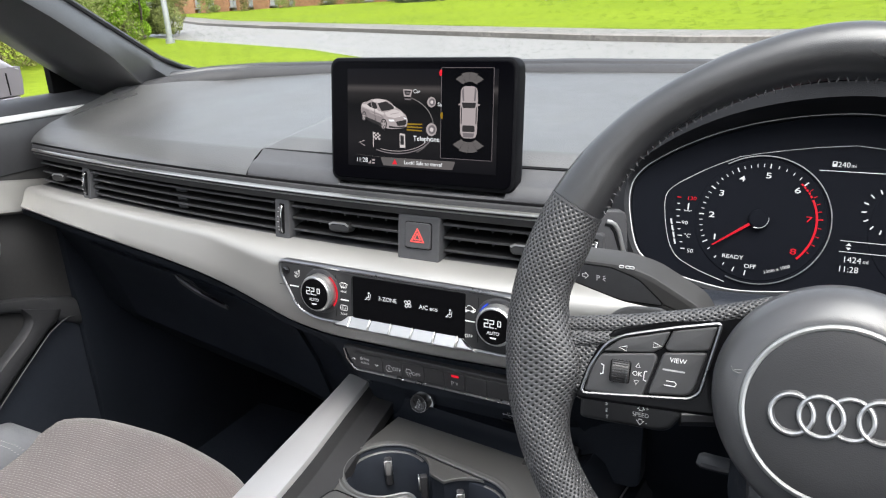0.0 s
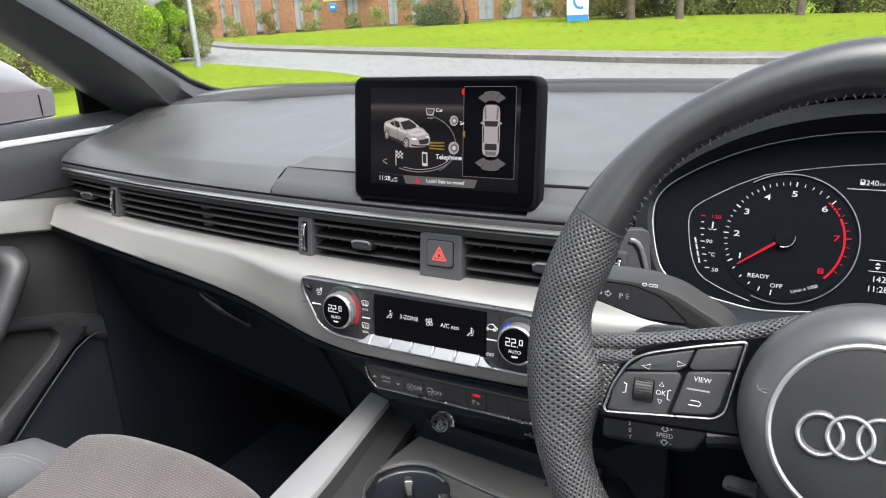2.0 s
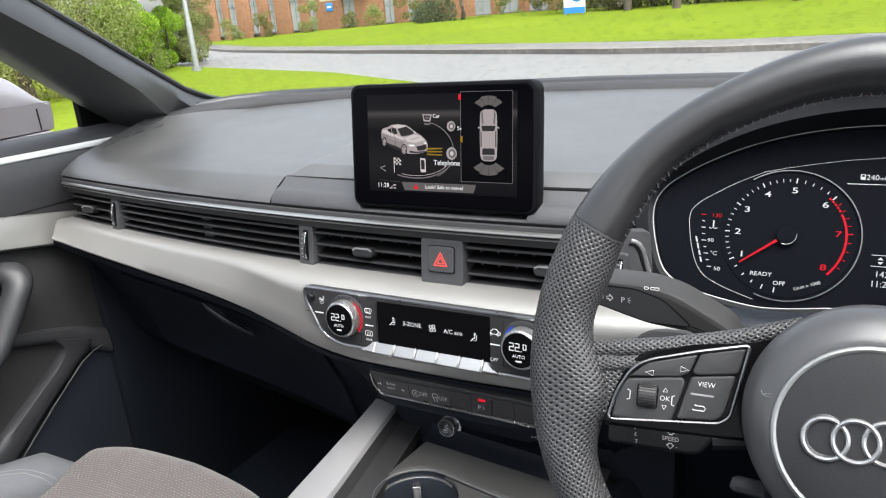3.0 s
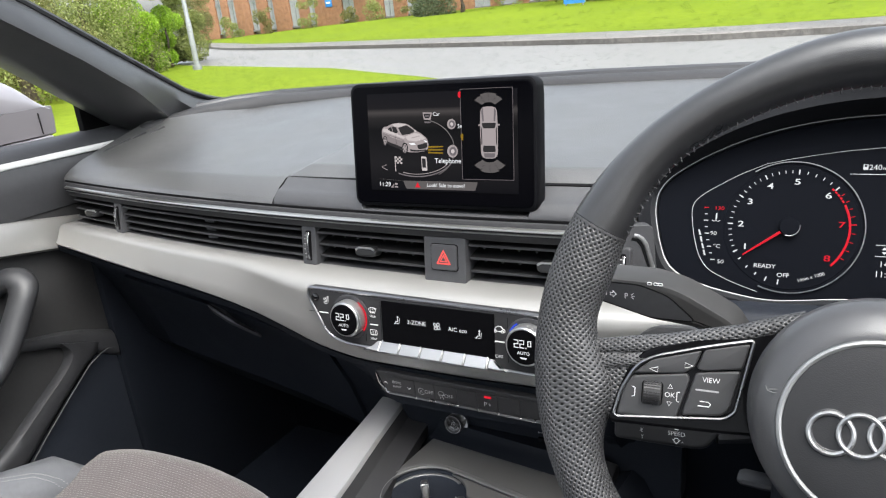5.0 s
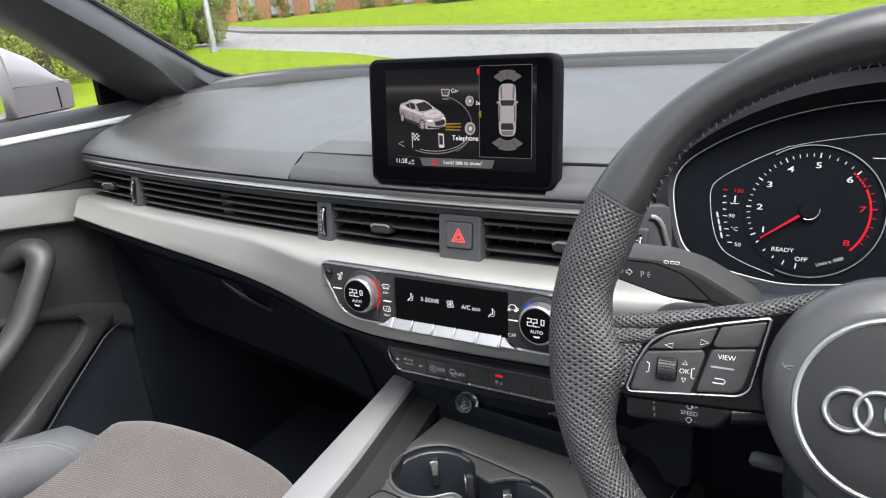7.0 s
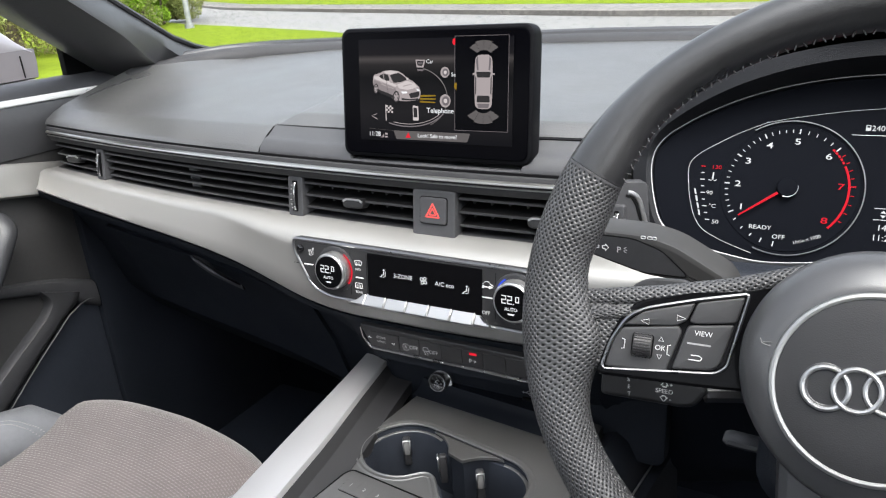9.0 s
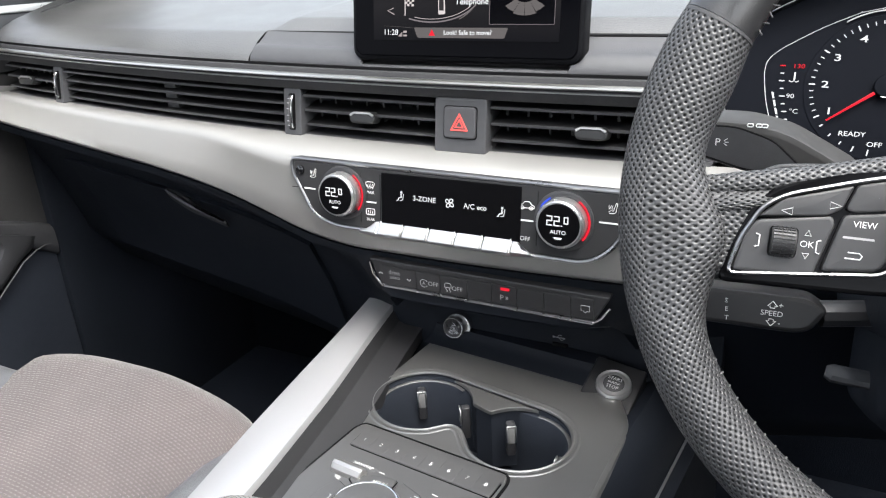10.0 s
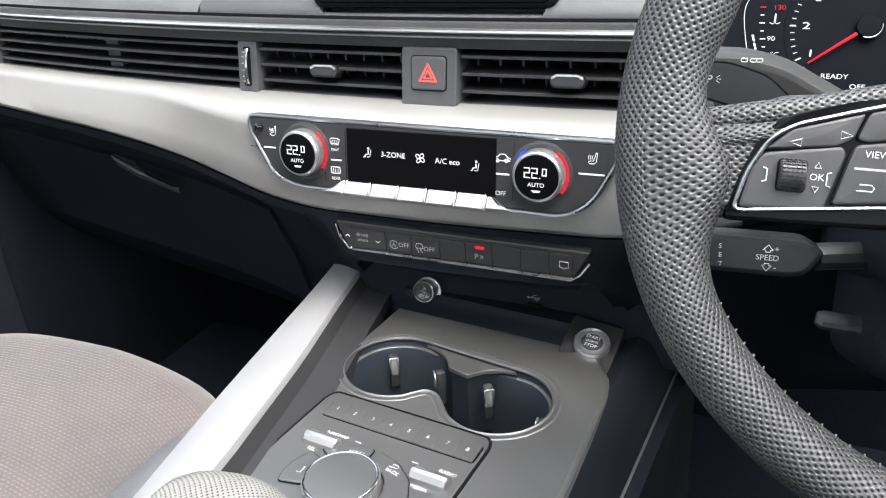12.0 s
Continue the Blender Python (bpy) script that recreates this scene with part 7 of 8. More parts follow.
moulding([(-0.17, 0.775), (-0.101, 0.762), (-0.061, 0.754), (-0.026, 0.746), (0.015, 0.733), (0.040, 0.722), (0.058, 0.714)], [(-0.17, 0.764), (-0.115, 0.750), (-0.075, 0.738), (-0.035, 0.726), (-0.007, 0.709), (0.024, 0.688), (0.06, 0.665)], 0.016, "pocket_rim", "dark grey pocket rim")
moulding([(-0.040, 0.735), (-0.024, 0.718), (-0.022, 0.706), (-0.037, 0.690), (-0.083, 0.660), (-0.128, 0.631), (-0.151, 0.617), (-0.200, 0.595)], [(0.040, 0.702), (0.024, 0.687), (0.002, 0.679), (-0.057, 0.636), (-0.094, 0.607), (-0.130, 0.577), (-0.154, 0.555), (-0.195, 0.520)], 0.019, "pocket_rim")
part("pocket_line", tube([(-0.690, 0.060, 0.686), (-0.689, 0.040, 0.689), (-0.688, 0.024, 0.6865), (-0.687, 0.002, 0.6785), (-0.686, -0.057, 0.6355), (-0.686, -0.094, 0.6065), (-0.686, -0.130, 0.5765), (-0.686, -0.16, 0.550)], 0.0012, 0.0010, 6), M_MID, door, "thin pale edge line")
# near-black panel where the door card runs into footwell shade
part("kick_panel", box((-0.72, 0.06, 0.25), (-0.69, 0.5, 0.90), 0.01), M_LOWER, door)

# ---- door mirror ----
mir = thing("door_mirror", (-0.93, 0.16, 0.99), "silver painted door mirror with a grey lower shell and glass", "door mirror")
mirror_top = lerp_at([0.04, 0.083, 0.100, 0.117, 0.133, 0.149, 0.173, 0.188, 0.194], [1.142, 1.133, 1.126, 1.117, 1.106, 1.091, 1.066, 1.050, 1.040], 0.008)


def mirror_ring(y, low, top, wide, inn=0.0):
    """A section of the mirror head: flat inboard side, rounded top, bulging outboard."""
    x0, x1 = -0.888 - inn, -0.888 - wide
    h = top - low
    ring = [(x0, low + 0.004), (x0 + 0.001, low + 0.35 * h), (x0 - 0.003, low + 0.66 * h), (x0 - 0.014, low + 0.87 * h), (x0 - 0.034, top - 0.003), (x0 - 0.060, top + 0.004), (x0 - 0.110, top + 0.003), (x1 + 0.03, top - 0.10 * h), (x1, low + 0.5 * h), (x1 + 0.02, low + 0.08 * h), (x1 + 0.06, low), (x0 - 0.012, low)]
    return [Vector((x, y, z)) for x, z in ring]


rows = [mirror_ring(y, 1.052 + 0.004 * (1 - q), mirror_top(y), 0.215 - 0.10 * q ** 3, 0.004 * q * q) for q, y in [(k / 11, 0.080 + 0.103 * k / 11) for k in range(12)]]
cap = part("cover", grid(rows, False, True, None, None, True), M_BODY, mir, "silver painted cap", 0.9)
rows = []
for k in range(8):
    q = k / 7
    x0, x1, y = -0.8868 - 0.004 * q * q, -0.888 - 0.205 + 0.08 * q ** 3, 0.080 + 0.107 * q
    rows.append([Vector((a, y - 0.004 * (b < 1.02), b)) for a, b in ((x0, 1.012), (x0 - 0.001, 1.035), (x0 - 0.001, 1.0585), (x0 - 0.09, 1.0585), (x1, 1.0585), (x1, 1.030), (x1 + 0.05, 1.009), (x0 - 0.010, 1.009))])
part("lower_shell", grid(rows, False, True, None, None, True), M_BODYDARK, mir, "grey plastic lower shell", 0.9)
rows = [mirror_ring(0.062 + d, 1.006 + e, 1.134 - e, 0.218 - e, e) for d, e in ((0.020, 0.0), (0.006, 0.001), (0.0, 0.006), (0.006, 0.014))]
part("rim", grid(rows, False, True), M_BODYDARK, mir, "grey rim round the mirror glass", 0.9)
part("mirror_glass", plate(fr((0, 0.068, 0), (1, 0, 0), (0, 0, 1)), rounded([(-1.092, 1.018), (-0.900, 1.018), (-0.900, 1.112), (-0.93, 1.124), (-1.07, 1.124), (-1.092, 1.10)], 0.012, 4), 0.004, 0.0005), M_MIRROR, mir, "mirror glass")
part("groove", box((-0.8900, 0.1570, 1.014), (-0.8866, 0.1578, 1.050)), M_VOID, mir, "thin joint in the shell")
part("lower_edge", box((-1.06, 0.075, 0.998), (-0.888, 0.178, 1.011), 0.006), M_BODY, mir, "painted lower edge")
part("arm", box((-0.91, 0.12, 0.985), (-0.74, 0.17, 1.003), 0.008), M_BODYDARK, mir)

# ---- the car's shell ----
pillar_line = lerp_at([-0.55, 0.033, 0.293, 0.322, 0.372, 0.434, 0.5], [1.517, 1.206, 1.067, 1.054, 1.039, 1.024, 1.012], 0.012)

CREASE_Y, CREASE_S = [-0.5, 0.0, 0.055, 0.155, 0.212, 0.5], [0.42, 0.42, 0.46, 0.45, 0.42, 0.42]
for sx, tag in ((-1, "pillar_left"), (1, "pillar_right")):
    rows = []
    for y in np.linspace(0.50, -0.55, 60):
        zu = pillar_line(y) - 0.010
        zl = 1.133 - 0.63 * y
        inn = 0.10 * max(0.0, -y) - 0.25 * max(0.0, y)
        off = min(0.034, 0.27 * max(0.0, y - 0.15))
        zc = zl + (zu - zl) * float(np.interp(y, CREASE_Y, CREASE_S))
        ring = [(0.606, zu + 0.002), (0.599, zu - 0.005), (0.589, 0.55 * zu + 0.45 * zc), (0.577 + off, zc + 0.005), (0.576 + off, zc - 0.003), (0.604 + 0.8 * off, 0.5 * zc + 0.5 * zl + 0.002), (0.634 + 0.5 * off, zl + 0.006), (0.655, zl), (0.690, zl + 0.004), (0.715, (zu + zl) / 2 + 0.02), (0.690, zu + 0.0), (0.630, zu + 0.004)]
        rows.append([Vector((sx * (x - inn), y, z)) for x, z in ring])
    p = solid(tag, grid(rows, False, True, None, None, True), M_PILLAR, (sx * 0.65, 0.2, 1.02), "grey trimmed windscreen pillar", "pillar", kind="structure", sharp=0.9)
    part("mirror_sail", plate(fr((sx * 0.748, 0, 0), (0, 1, 0), (0, 0, 1)), [(0.139, 0.99), (0.30, 0.97), (0.30, 1.00), (0.20, 1.060), (0.140, 1.100)], 0.012, 0.002), M_VOID, p, "black mirror triangle")
    edge = [(sx * (0.606 - 0.10 * max(0.0, -y) + 0.25 * max(0.0, y)), y, pillar_line(y) - 0.005) for y in np.linspace(0.42, -0.5, 16)]
    part("pillar_edge", tube(edge, 0.006, 0.005, 8), M_BAND, p, "black windscreen seal")
    solid("rear_side_wall_left" if sx < 0 else "rear_side_wall_right", box((sx * 0.78 - 0.03, -2.0, 0.3), (sx * 0.78 + 0.03, -1.05, 1.0), 0.02), M_DARK, (sx * 0.78, -1.5, 0.3), "dark rear side panel of the cabin", "wall", kind="structure")
solid("driver_door", box((0.702, -1.05, 0.25), (0.76, 0.20, 1.01), 0.012), M_DARK, (0.72, -0.4, 0.25), "black driver door card", "car door")
def roof_z(x, y):
    return 1.335 - 0.06 * (x / 0.6) ** 2 - 0.05 * ((y + 0.95) / 0.6) ** 2


def roof_piece(x0, x1, y0, y1, bm=None):
    xs2, ys2 = np.linspace(x0, x1, 8), np.linspace(y0, y1, 8)
    rows = [[Vector((x, y, roof_z(x, y))) for x in xs2] + [Vector((x, y, roof_z(x, y) + 0.04)) for x in reversed(xs2)] for y in ys2]
    return grid(rows, False, True, bm, None, True)


# unseen roof, with an opening added to light console, seat and wheel from above
bm = roof_piece(-0.60, 0.60, -0.42, -0.50)
for piece in ((-0.60, -0.38, -0.50, -0.95), (0.38, 0.60, -0.50, -0.95), (-0.60, 0.60, -0.95, -1.40)):
    roof_piece(*piece, bm)
solid("roof", bm, M_HEAD, (0, -1.0, 1.3), "unseen pale grey roof lining with an added opening for light", "roof", kind="structure")
# pane over that added opening; no such sunroof is known
bm = grid([[Vector((x, y, roof_z(x, y) + 0.024)) for x in np.linspace(-0.38, 0.38, 16)] for y in np.linspace(-0.50, -0.95, 12)])
bmesh.ops.solidify(bm, geom=bm.faces[:], thickness=0.005)
sr = solid("sunroof", bm, M_GLASS, (0, -0.7, 1.35), "added clear pane over the unseen light opening in the roof", "sunroof", kind="structure", sharp=3)
sr.visible_shadow = False
solid("rear_bulkhead", box((-0.75, -2.05, 0.3), (0.75, -2.0, 1.05), 0.02), M_DARK, (0, -2.0, 0.3), "dark rear cabin wall", "wall", kind="structure")
solid("cabin_floor", box((-0.75, -2.0, 0.26), (0.75, 0.55, 0.32), 0.0), M_CARPET, (0, -0.5, 0.26), "black carpeted cabin floor", "floor", kind="structure")
solid("firewall", box((-0.75, 0.42, 0.3), (0.75, 0.50, 1.0), 0.02), M_CARPET, (0, 0.45, 0.3), "black carpeted firewall", "wall", kind="structure")
ws = [[Vector((x * (1 - 0.24 * s), 0.53 - 0.95 * s - 0.10 * (x / 0.66) ** 2 * (1 - 0.3 * s), 1.02 + 0.42 * s - 0.012 * (x / 0.66) ** 2)) for x in np.linspace(-0.72, 0.72, 121)] for s in np.linspace(0, 1, 81)]
bm = grid(ws)
bmesh.ops.solidify(bm, geom=bm.faces[:], thickness=0.005)
w = solid("windscreen", bm, M_GLASS, (0, 0.5, 1.02), "clear curved windscreen glass", "windscreen", kind="structure", sharp=3)
w.visible_shadow = False
# bonnet seen as a dark edge past the lip
bon = [[Vector((x, y, 0.985 - 0.05 * (y - 0.5) - 0.14 * max(0, y - 1.0) ** 2 - 0.06 * (x / 0.8) ** 2)) for x in np.linspace(-0.8, 0.8, 12)] for y in np.linspace(0.52, 1.75, 10)]
bm = grid(bon)
bmesh.ops.solidify(bm, geom=bm.faces[:], thickness=0.03)
solid("bonnet", bm, M_BODY, (0, 1.1, 0.9), "silver painted bonnet beyond the windscreen", "bonnet", sharp=0.9)

# ---- outside ----
solid("ground", grid([[Vector((x, y, 0.0)) for x in (-400, 0, 400)] for y in (-400, 0, 400)]), M_ROAD, (0, 0, 0), "damp grey asphalt road", "road", kind="structure")


def sheet(outline, z, thick, mat, name, label, category, kind="structure", bump_h=0.0):
    bm = bmesh.new()
    vs = [bm.verts.new((x, y, z)) for x, y in outline]
    bm.faces.new(vs)
    r = bmesh.ops.extrude_face_region(bm, geom=bm.faces[:])
    for v in [g for g in r["geom"] if isinstance(g, bmesh.types.BMVert)]:
        v.co.z -= thick
    return solid(name, bm, mat, (outline[0][0], outline[0][1], 0), label, category, kind=kind)


lawn = rounded([(-3.4, 7.4), (-5.47, 9.2), (-6.7, 10.0), (-8.1, 10.95), (-9.3, 11.8), (-11.7, 12.9), (-14.4, 14.2), (-16.5, 15.1), (-21.0, 17.5), (-60, 44), (-60, -30), (-2.4, -30), (-2.4, 1.0)], 1.5, 4)
sheet(lawn, 0.05, 0.06, M_GRASS, "lawn", "bright mown grass verge", "lawn")
FAR = [(-60, 50), (-40, 35.2), (-24.2, 23.9), (-18.6, 20.8), (-14.3, 18.55), (-11.3, 17.05), (-8.8, 15.75), (-6.85, 14.8), (-5.2, 14.0), (-4.1, 13.45), (-2.1, 12.7), (0.4, 12.3), (6, 12.3), (14, 13.2), (40, 19)]
fx, fy = [p[0] for p in FAR], [p[1] for p in FAR]


def far_line(x, off):
    y = float(np.interp(x, fx, fy))
    s = (float(np.interp(x + 0.5, fx, fy)) - float(np.interp(x - 0.5, fx, fy)))
    n = Vector((-s, 1, 0)).normalized()
    return Vector((x, y, 0)) + n * off


xs = np.concatenate([np.linspace(-60, -20, 28), np.linspace(-19, 8, 80), np.linspace(9, 40, 24)])


def strip_out(o0, o1, z0, z1, thick, mat, name, label, category):
    rows = [[far_line(x, o0) + Vector((0, 0, z0 - thick)), far_line(x, o0) + Vector((0, 0, z0)), far_line(x, o1) + Vector((0, 0, z1)), far_line(x, o1) + Vector((0, 0, z1 - thick))] for x in xs]
    return solid(name, grid(rows, False, True, None, None, True), mat, (0, 12, 0), label, category, kind="structure")


strip_out(0.0, 0.16, 0.10, 0.11, 0.15, M_KERB, "kerb", "worn concrete kerb along the road", "kerb")
strip_out(0.16, 1.2, 0.105, 0.12, 0.15, M_PAVE, "pavement", "worn grey footway beside the road", "pavement")
rows = []
for x in xs:
    row = []
    for k in range(19):
        o = 1.2 + 14.0 * (k / 18) ** 1.3
        p = far_line(x, o)
        top = float(np.interp(x, [-40, -26, -19, -12, -5, 1, 14], [0.10, 0.28, 0.30, 0.16, 0.06, 0.02, 0.02]))
        s = min(1.0, (o - 1.2) / 7.5)
        row.append(p + Vector((0, 0, 0.12 + top * (s * s * (3 - 2 * s)) + 0.012 * noise.noise(p * 0.4))))
    rows.append(row + [row[-1] + Vector((0, 0, -0.8)), row[0] + Vector((0, 0, -0.3))])
bm = grid(rows, False, True, None, None, True)
solid("bank", bm, M_GRASS, (0, 16, 0), "long green grass bank behind the footway", "grass bank", kind="structure", sharp=1.0)
sheet([(-90, 30), (60, 30), (60, 120), (-90, 120)], 0.03, 0.08, M_GRASS, "far_lawn", "grass behind the bank", "lawn")

# grass blades along the lawns
rng = np.random.default_rng(4)
verts, faces = [], []


def blade(x, y, z, h, w):
    a = rng.uniform(-0.5, 0.5)
    dx, dy = w * math.cos(a), w * math.sin(a)
    b = len(verts)
    verts.extend([(x - dx, y - dy, z), (x + dx, y + dy, z), (x + rng.normal(0, 0.03), y + 0.03 + abs(rng.normal(0, 0.03)), z + h)])
    faces.append((b, b + 1, b + 2))


for _ in range(7000):
    az, d = radians(rng.uniform(-60, -30)), rng.uniform(6, 19)
    x, y = d * math.sin(az), d * math.cos(az)
    if y < float(np.interp(x, [-21.0, -16.5, -14.4, -11.7, -9.3, -6.7, -5.4, -3.4, -2.4], [17.5, 15.1, 14.2, 12.9, 11.8, 10.0, 9.2, 7.4, 1.0])) - 0.1:
        blade(x, y, 0.05, rng.uniform(0.006, 0.014), 0.010)
me = bpy.data.meshes.new("grass_blades")
me.from_pydata(verts, [], faces)
me.materials.append(M_BLADE)
tagged(new("grass_blades", me), "short uneven blades of mown grass", "grass", kind="stuff")


# planting: crowns of many small leaves
def crown(blobs, count, size, mat, name, parent=None, seed=1, label=""):
    r = np.random.default_rng(seed)
    bl = np.array(blobs)
    wts = bl[:, 3] ** 2
    pick = bl[r.choice(len(blobs), size=count, p=wts / wts.sum())]
    d = r.normal(size=(count, 3))
    d /= np.linalg.norm(d, axis=1)[:, None]
    q = pick[:, 3] * (0.55 + 0.5 * r.random(count) ** 0.6)
    c = pick[:, :3] + d * q[:, None] * np.stack([np.ones(count), np.ones(count), pick[:, 4]], 1)
    c = c[c[:, 2] > 0.08]
    n = len(c)
    s = (size * r.uniform(0.6, 1.4, n))[:, None]
    t1 = r.normal(size=(n, 3))
    t1 /= np.linalg.norm(t1, axis=1)[:, None]
    t2 = np.cross(t1, r.normal(size=(n, 3)))
    t2 /= np.linalg.norm(t2, axis=1)[:, None]
    vs = np.stack([c - t1 * s, c + t2 * s * 0.45, c + t1 * s, c - t2 * s * 0.45], 1).reshape(-1, 3)
    fs = np.arange(4 * n).reshape(-1, 4).tolist()
    me = bpy.data.meshes.new(name)
    me.from_pydata(vs.tolist(), [], fs)
    me.materials.append(mat)
    ob = new(name, me)
    if parent:
        ob.parent = parent
        me.transform(Matrix.Translation(-ROOT[parent]))
        ROOT[ob] = ROOT[parent]
    return tagged(ob, label)


def limb_set(base, height, r, parent, seed, k=5):
    q = random.Random(seed)
    part("trunk", tube([(base[0] + 0.1 * math.sin(i * 1.3 + seed), base[1] + 0.08 * math.cos(i * 1.7 + seed), base[2] + height * i / 5) for i in range(6)], lambda s: r * (1 - 0.6 * s), None, 9), M_BARK, parent)
    for _ in range(k):
        a, z = q.uniform(0, 6.28), base[2] + height * q.uniform(0.3, 0.85)
        ln = q.uniform(0.6, 1.6)
        part("limb", tube([(base[0], base[1], z), (base[0] + 0.5 * ln * math.cos(a), base[1] + 0.5 * ln * math.sin(a), z + 0.35 * ln), (base[0] + ln * math.cos(a), base[1] + ln * math.sin(a), z + 0.9 * ln)], lambda s: r * 0.4 * (1 - 0.7 * s), None, 7), M_BARK, parent)


def polar(az, d):
    return 0.36 + d * math.sin(radians(az)), -0.62 + d * math.cos(radians(az))


def tree(az, d, height, spread, mat, label, seed, count=2500, leaf=0.14, trunk=0.14, low=0.3, kind_name="tree", skirt=0):
    q = random.Random(seed)
    x, y = polar(az, d)
    t = thing(kind_name, (x, y, 0.1), label, kind_name, "trees and shrubs beyond the road")
    limb_set((x, y, 0.1), height * (0.8 if kind_name == "tree" else 0.25), trunk, t, seed, 5 if kind_name == "tree" else 0)
    leaf, count = (leaf * 0.27, int(count * 8.5)) if d < 29 else (leaf * 0.40, int(count * 4.5))
    blobs = []
    for _ in range(9):
        rr = q.uniform(0.25, 0.5) * spread
        blobs.append((x + q.uniform(-1, 1) * spread * 0.7, y + q.uniform(-0.6, 0.6) * spread * 0.7, 0.1 + height * q.uniform(low, 0.95), rr, q.uniform(0.7, 1.1)))
    for i in range(skirt):
        blobs.append((x + q.uniform(-0.8, 0.8) * spread * 0.7, y + q.uniform(-0.3, 0.3) * spread, 0.35 + 0.5 * (i % 3), 0.30 * spread, 0.9))
    crown(blobs, count, leaf, mat, "crown", t, seed)
    return t


tree(-54.0, 23.5, 6.5, 2.6, M_LEAF, "tall dense green hedge tree beside the lamp post", 3, 5200, 0.13, low=0.08, skirt=6)
tree(-52.0, 26, 6.5, 2.2, M_LEAF, "broad green hedge bush behind the verge", 4, 5000, 0.12, low=0.05, skirt=6)
tree(-50.4, 22.6, 5.2, 1.15, M_LEAFLIGHT, "bright yellow-green bush beside the lamp post", 5, 3000, 0.12, 0.08, low=0.08, kind_name="bush", skirt=6)
tree(-49.0, 24.5, 5.0, 0.95, M_LEAFLIGHT, "tall yellow-green bush behind the lamp post", 15, 3000, 0.12, 0.06, low=0.05, kind_name="bush", skirt=5)
tree(-48.0, 27, 4.6, 1.1, M_LEAF, "soft green bush behind the lamp post", 16, 3000, 0.12, 0.06, low=0.05, kind_name="bush", skirt=5)
tree(-58.5, 17, 6.0, 2.6, M_LEAFDRY, "tall olive green hedge by the lawn", 7, 4200, 0.12, low=0.12, skirt=4)
tree(-63, 14, 4.0, 2.0, M_LEAF, "dark green hedge by the lawn", 8, 3000, 0.11, low=0.1)
tree(-47.0, 28, 2.6, 1.1, M_LEAFDRY, "low straggly brown-green shrub", 9, 1200, 0.10, 0.05, low=0.1, kind_name="bush")
tree(-28.0, 36, 5.8, 2.7, M_LEAFDARK, "round dark green bush by the brick wall", 11, 6500, 0.13, low=0.05, kind_name="bush")
for i, (az, d, m, h) in enumerate(((-17.5, 33, M_LEAFDRY, 5), (-14.5, 34, M_LEAFDARK, 6), (-11.5, 33, M_LEAF, 6), (-9.0, 34, M_LEAFDARK, 6), (-6.0, 32, M_LEAF, 5.5), (-3.0, 33, M_LEAFDARK, 6), (0.5, 31, M_LEAFDRY, 6), (4.0, 30, M_LEAF, 6), (8, 30, M_LEAFDARK, 6), (-19.5, 37, M_LEAFDARK, 5))):
    tree(az, d, h, 2.6, m, "leafy roadside tree with bare lower trunk" if i % 2 else "dense mixed green and brown tree", 20 + i, 3600, 0.15, low=0.02 if i % 3 else 0.12, skirt=6)
for az, d in ((-12.9, 29.5), (-5.2, 29), (-16.2, 31)):
    x, y = polar(az, d)
    solid("bare_tree", tube([(x, y, 0.2), (x + 0.05, y, 1.6), (x + 0.02, y, 3.2), (x - 0.1, y, 6.0)], lambda s: 0.15 - 0.06 * s, None, 10), M_BARK, (x, y, 0.2), "bare brown tree trunk before the hedge", "tree", "bare trees before the hedge")

for k, az in enumerate((-44.6, -42.3, -39.0, -36.4, -34.2, -31.8, -24.6, -22.4)):
    tree(az, 37.2 / math.cos(radians(az)) * 0.985, 1.3 + 0.3 * (k % 3), 0.75, M_LEAFDRY if k % 2 else M_LEAF, "low scrubby shrub against the brick wall", 40 + k, 420, 0.12, 0.03, low=0.05, kind_name="bush")

# lamp post
x, y = polar(-47.4, 21.5)
lp = thing("lamp_post", (x, y, 0.05), "pale grey steel lamp post on the grass verge", "lamp post")
part("column", tube([(x, y, 0.05), (x, y, 1.3), (x, y, 1.35), (x, y, 6.0)], lambda s: 0.072 if s < 0.4 else 0.055, None, 14), M_POST, lp)
part("base_collar", tube([(x, y, 0.05), (x, y, 0.16)], 0.12, None, 14), M_POST, lp)

# brick building
BY = 38.0
bx0, bx1 = -41.0, -13.0
bld = thing("brick_building", ((bx0 + bx1) / 2, BY, 0.2), "low orange brick building with tall grey window bays", "building")
part("core", box((bx0, BY + 0.25, 0.02), (bx1, BY + 9, 5.4), 0.0), M_MORTAR, bld)
part("roof", box((bx0 - 0.3, BY - 0.3, 5.4), (bx1 + 0.3, BY + 9.3, 5.7), 0.03), M_CLAD, bld)
bays = [(-38.6, 0.55), (-37.4, 0.65), (-35.5, 0.65), (-34.0, 0.5), (-32.1, 0.75), (-30.7, 0.5), (-27.9, 0.9), (-25.0, 0.7), (-23.3, 0.9), (-18.9, 1.0), (-17.3, 1.1), (-15.6, 1.1)]
edges_x = [bx0] + [e for c, w in bays for e in (c - w / 2, c + w / 2)] + [bx1]
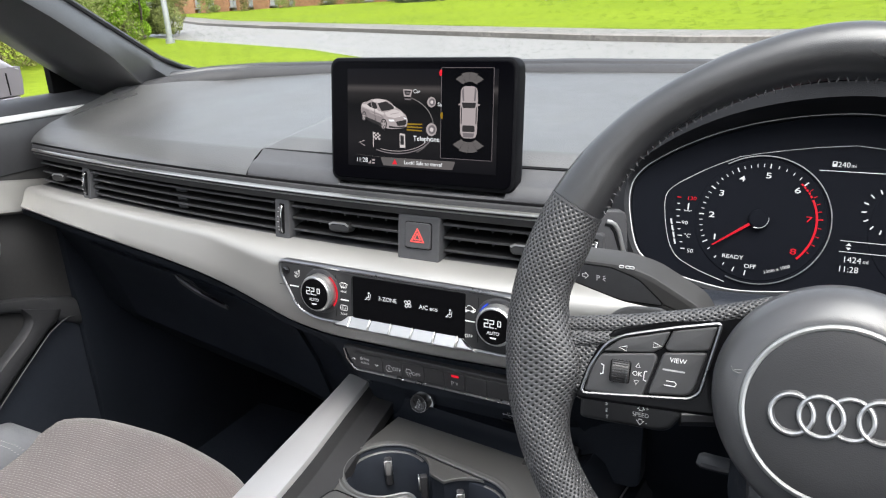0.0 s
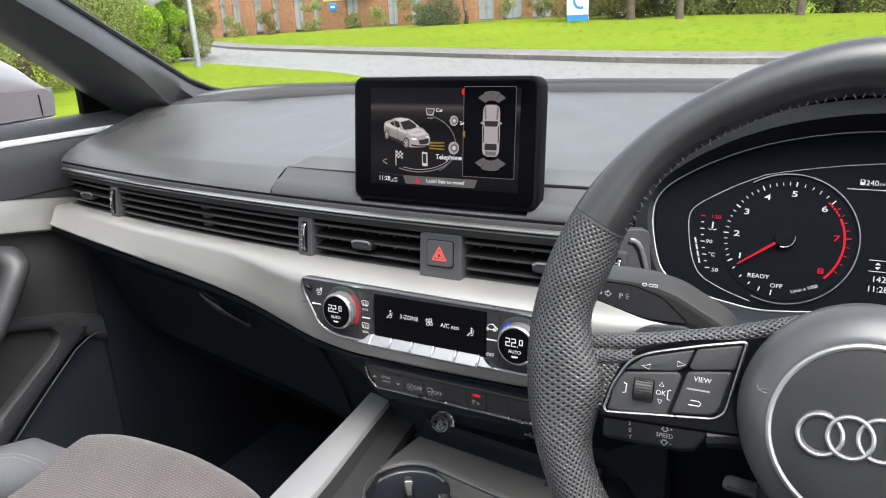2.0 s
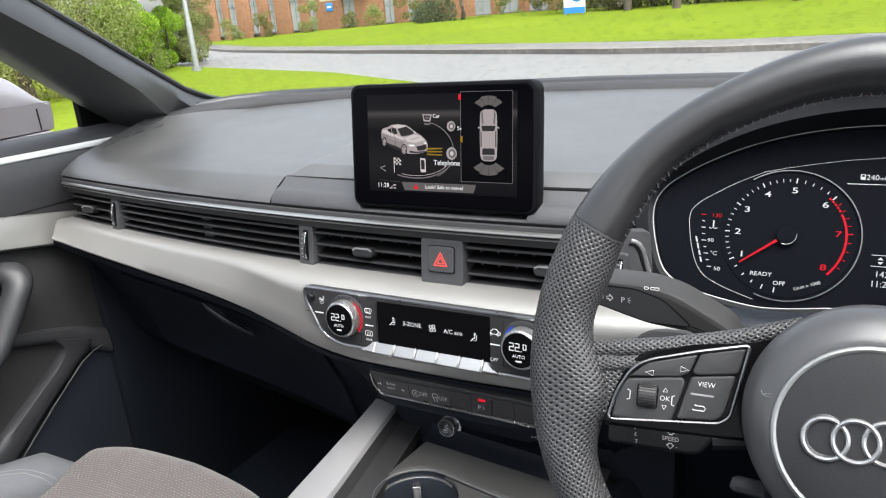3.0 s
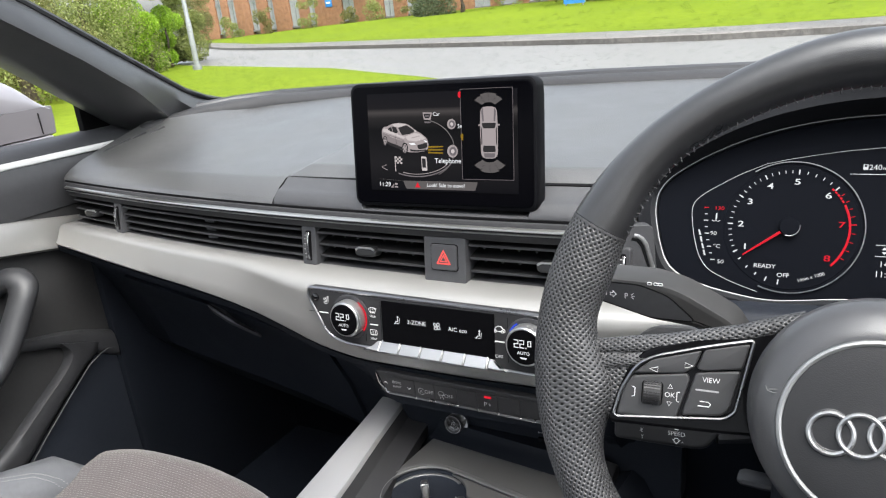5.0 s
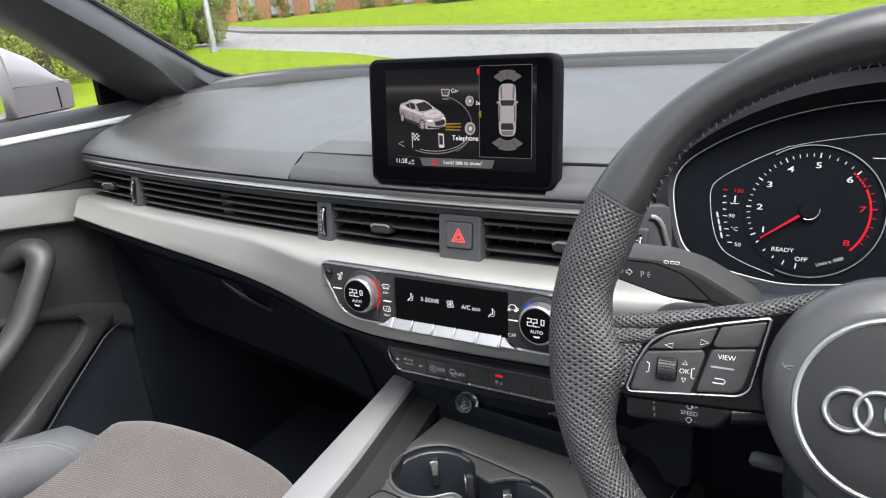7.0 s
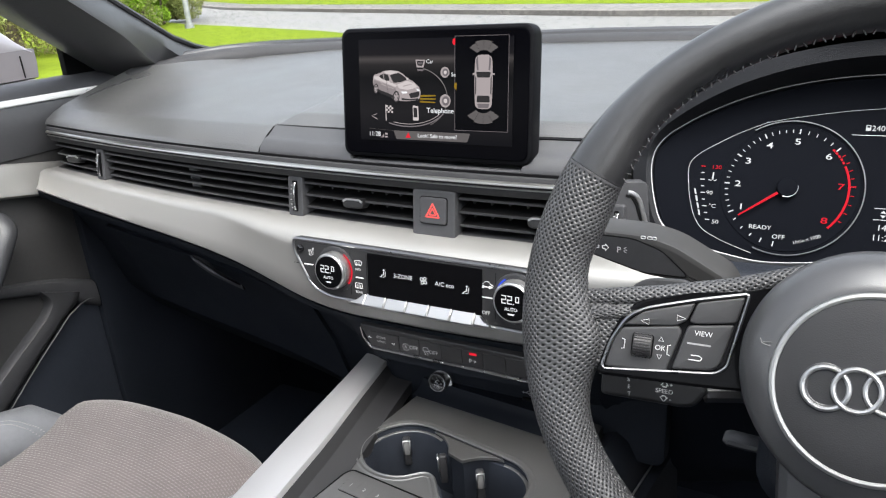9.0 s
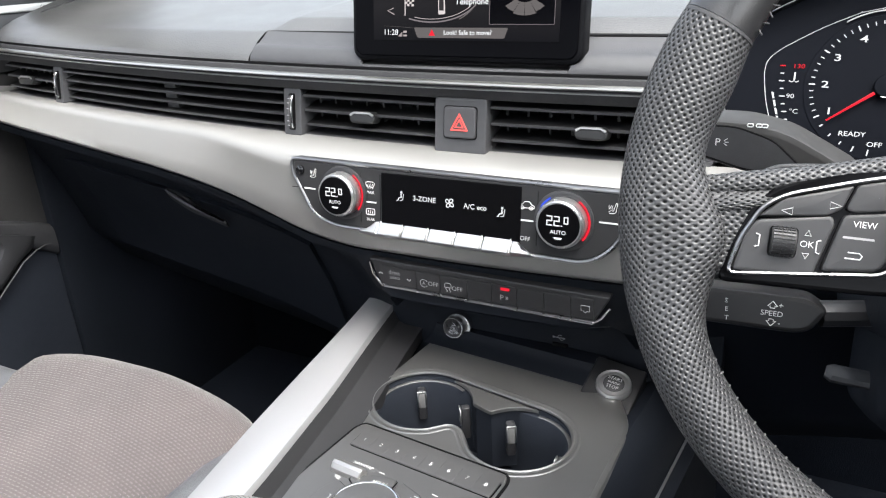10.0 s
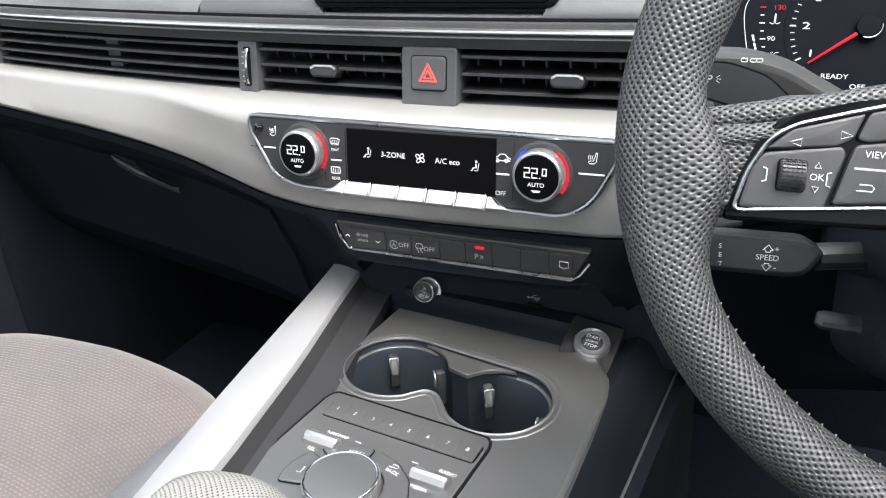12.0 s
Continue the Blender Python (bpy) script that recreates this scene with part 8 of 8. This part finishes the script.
for i in range(0, len(edges_x), 2):
    part("brick_pier", box((edges_x[i], BY, 0.02), (edges_x[i + 1], BY + 0.3, 5.4), 0.01), M_BRICK, bld, "orange brick pier" if i == 0 else "")
for c, wd in bays:
    wnd = part("window", box((c - wd / 2, BY + 0.14, 0.45), (c + wd / 2, BY + 0.2, 5.0)), M_CLAD, bld, "tall grey window bay" if c == bays[0][0] else "")
    part("sill", box((c - wd / 2, BY + 0.02, 0.35), (c + wd / 2, BY + 0.2, 0.45), 0.01), M_KERB, wnd)
    part("frame", box((c - 0.03, BY + 0.09, 0.45), (c + 0.03, BY + 0.15, 5.0)), M_POST, wnd)
    part("transom", box((c - wd / 2, BY + 0.09, 2.15), (c + wd / 2, BY + 0.15, 2.35)), M_POST, wnd)
part("cream_panel", box((-30.0, BY - 0.02, 1.95), (-28.5, BY + 0.05, 5.0), 0.01), M_CREAM, bld)
part("awning", box((-28.4, BY - 0.5, 2.35), (-26.2, BY + 0.02, 2.75), 0.03), M_NAVY, bld)
sg = part("wall_sign", box((-29.55, BY - 0.04, 1.35), (-29.05, BY - 0.003, 1.85), 0.005), M_SIGNBLUE, bld, "small blue wall sign")
part("sign_bar", box((-29.45, BY - 0.05, 1.55), (-29.15, BY - 0.041, 1.65)), M_WHITE, sg)

# white and blue sign board on the bank
x, y = polar(-19.9, 30)
sgn = thing("sign_board", (x, y, 0.4), "white and blue sign board on the grass bank", "sign")
part("board", box((x - 0.42, y - 0.03, 0.40), (x + 0.42, y + 0.03, 2.2), 0.01), M_WHITE, sgn)
part("lower_band", box((x - 0.42, y - 0.036, 0.40), (x + 0.42, y - 0.031, 0.62)), M_SIGNBLUE, sgn, "blue lower band")
part("round_mark", tube([(x + 0.12 + 0.24 * math.cos(radians(a)), y - 0.036, 1.1 + 0.24 * math.sin(radians(a))) for a in range(60, 301, 15)], 0.05, 0.006, 6, up=(0, -1, 0)), M_SIGNBLUE, sgn, "blue curved mark")
part("post", box((x - 0.36, y - 0.02, 0.1), (x - 0.30, y + 0.02, 0.5)), M_POST, sgn)
part("post", box((x + 0.30, y - 0.02, 0.1), (x + 0.36, y + 0.02, 0.5)), M_POST, sgn)
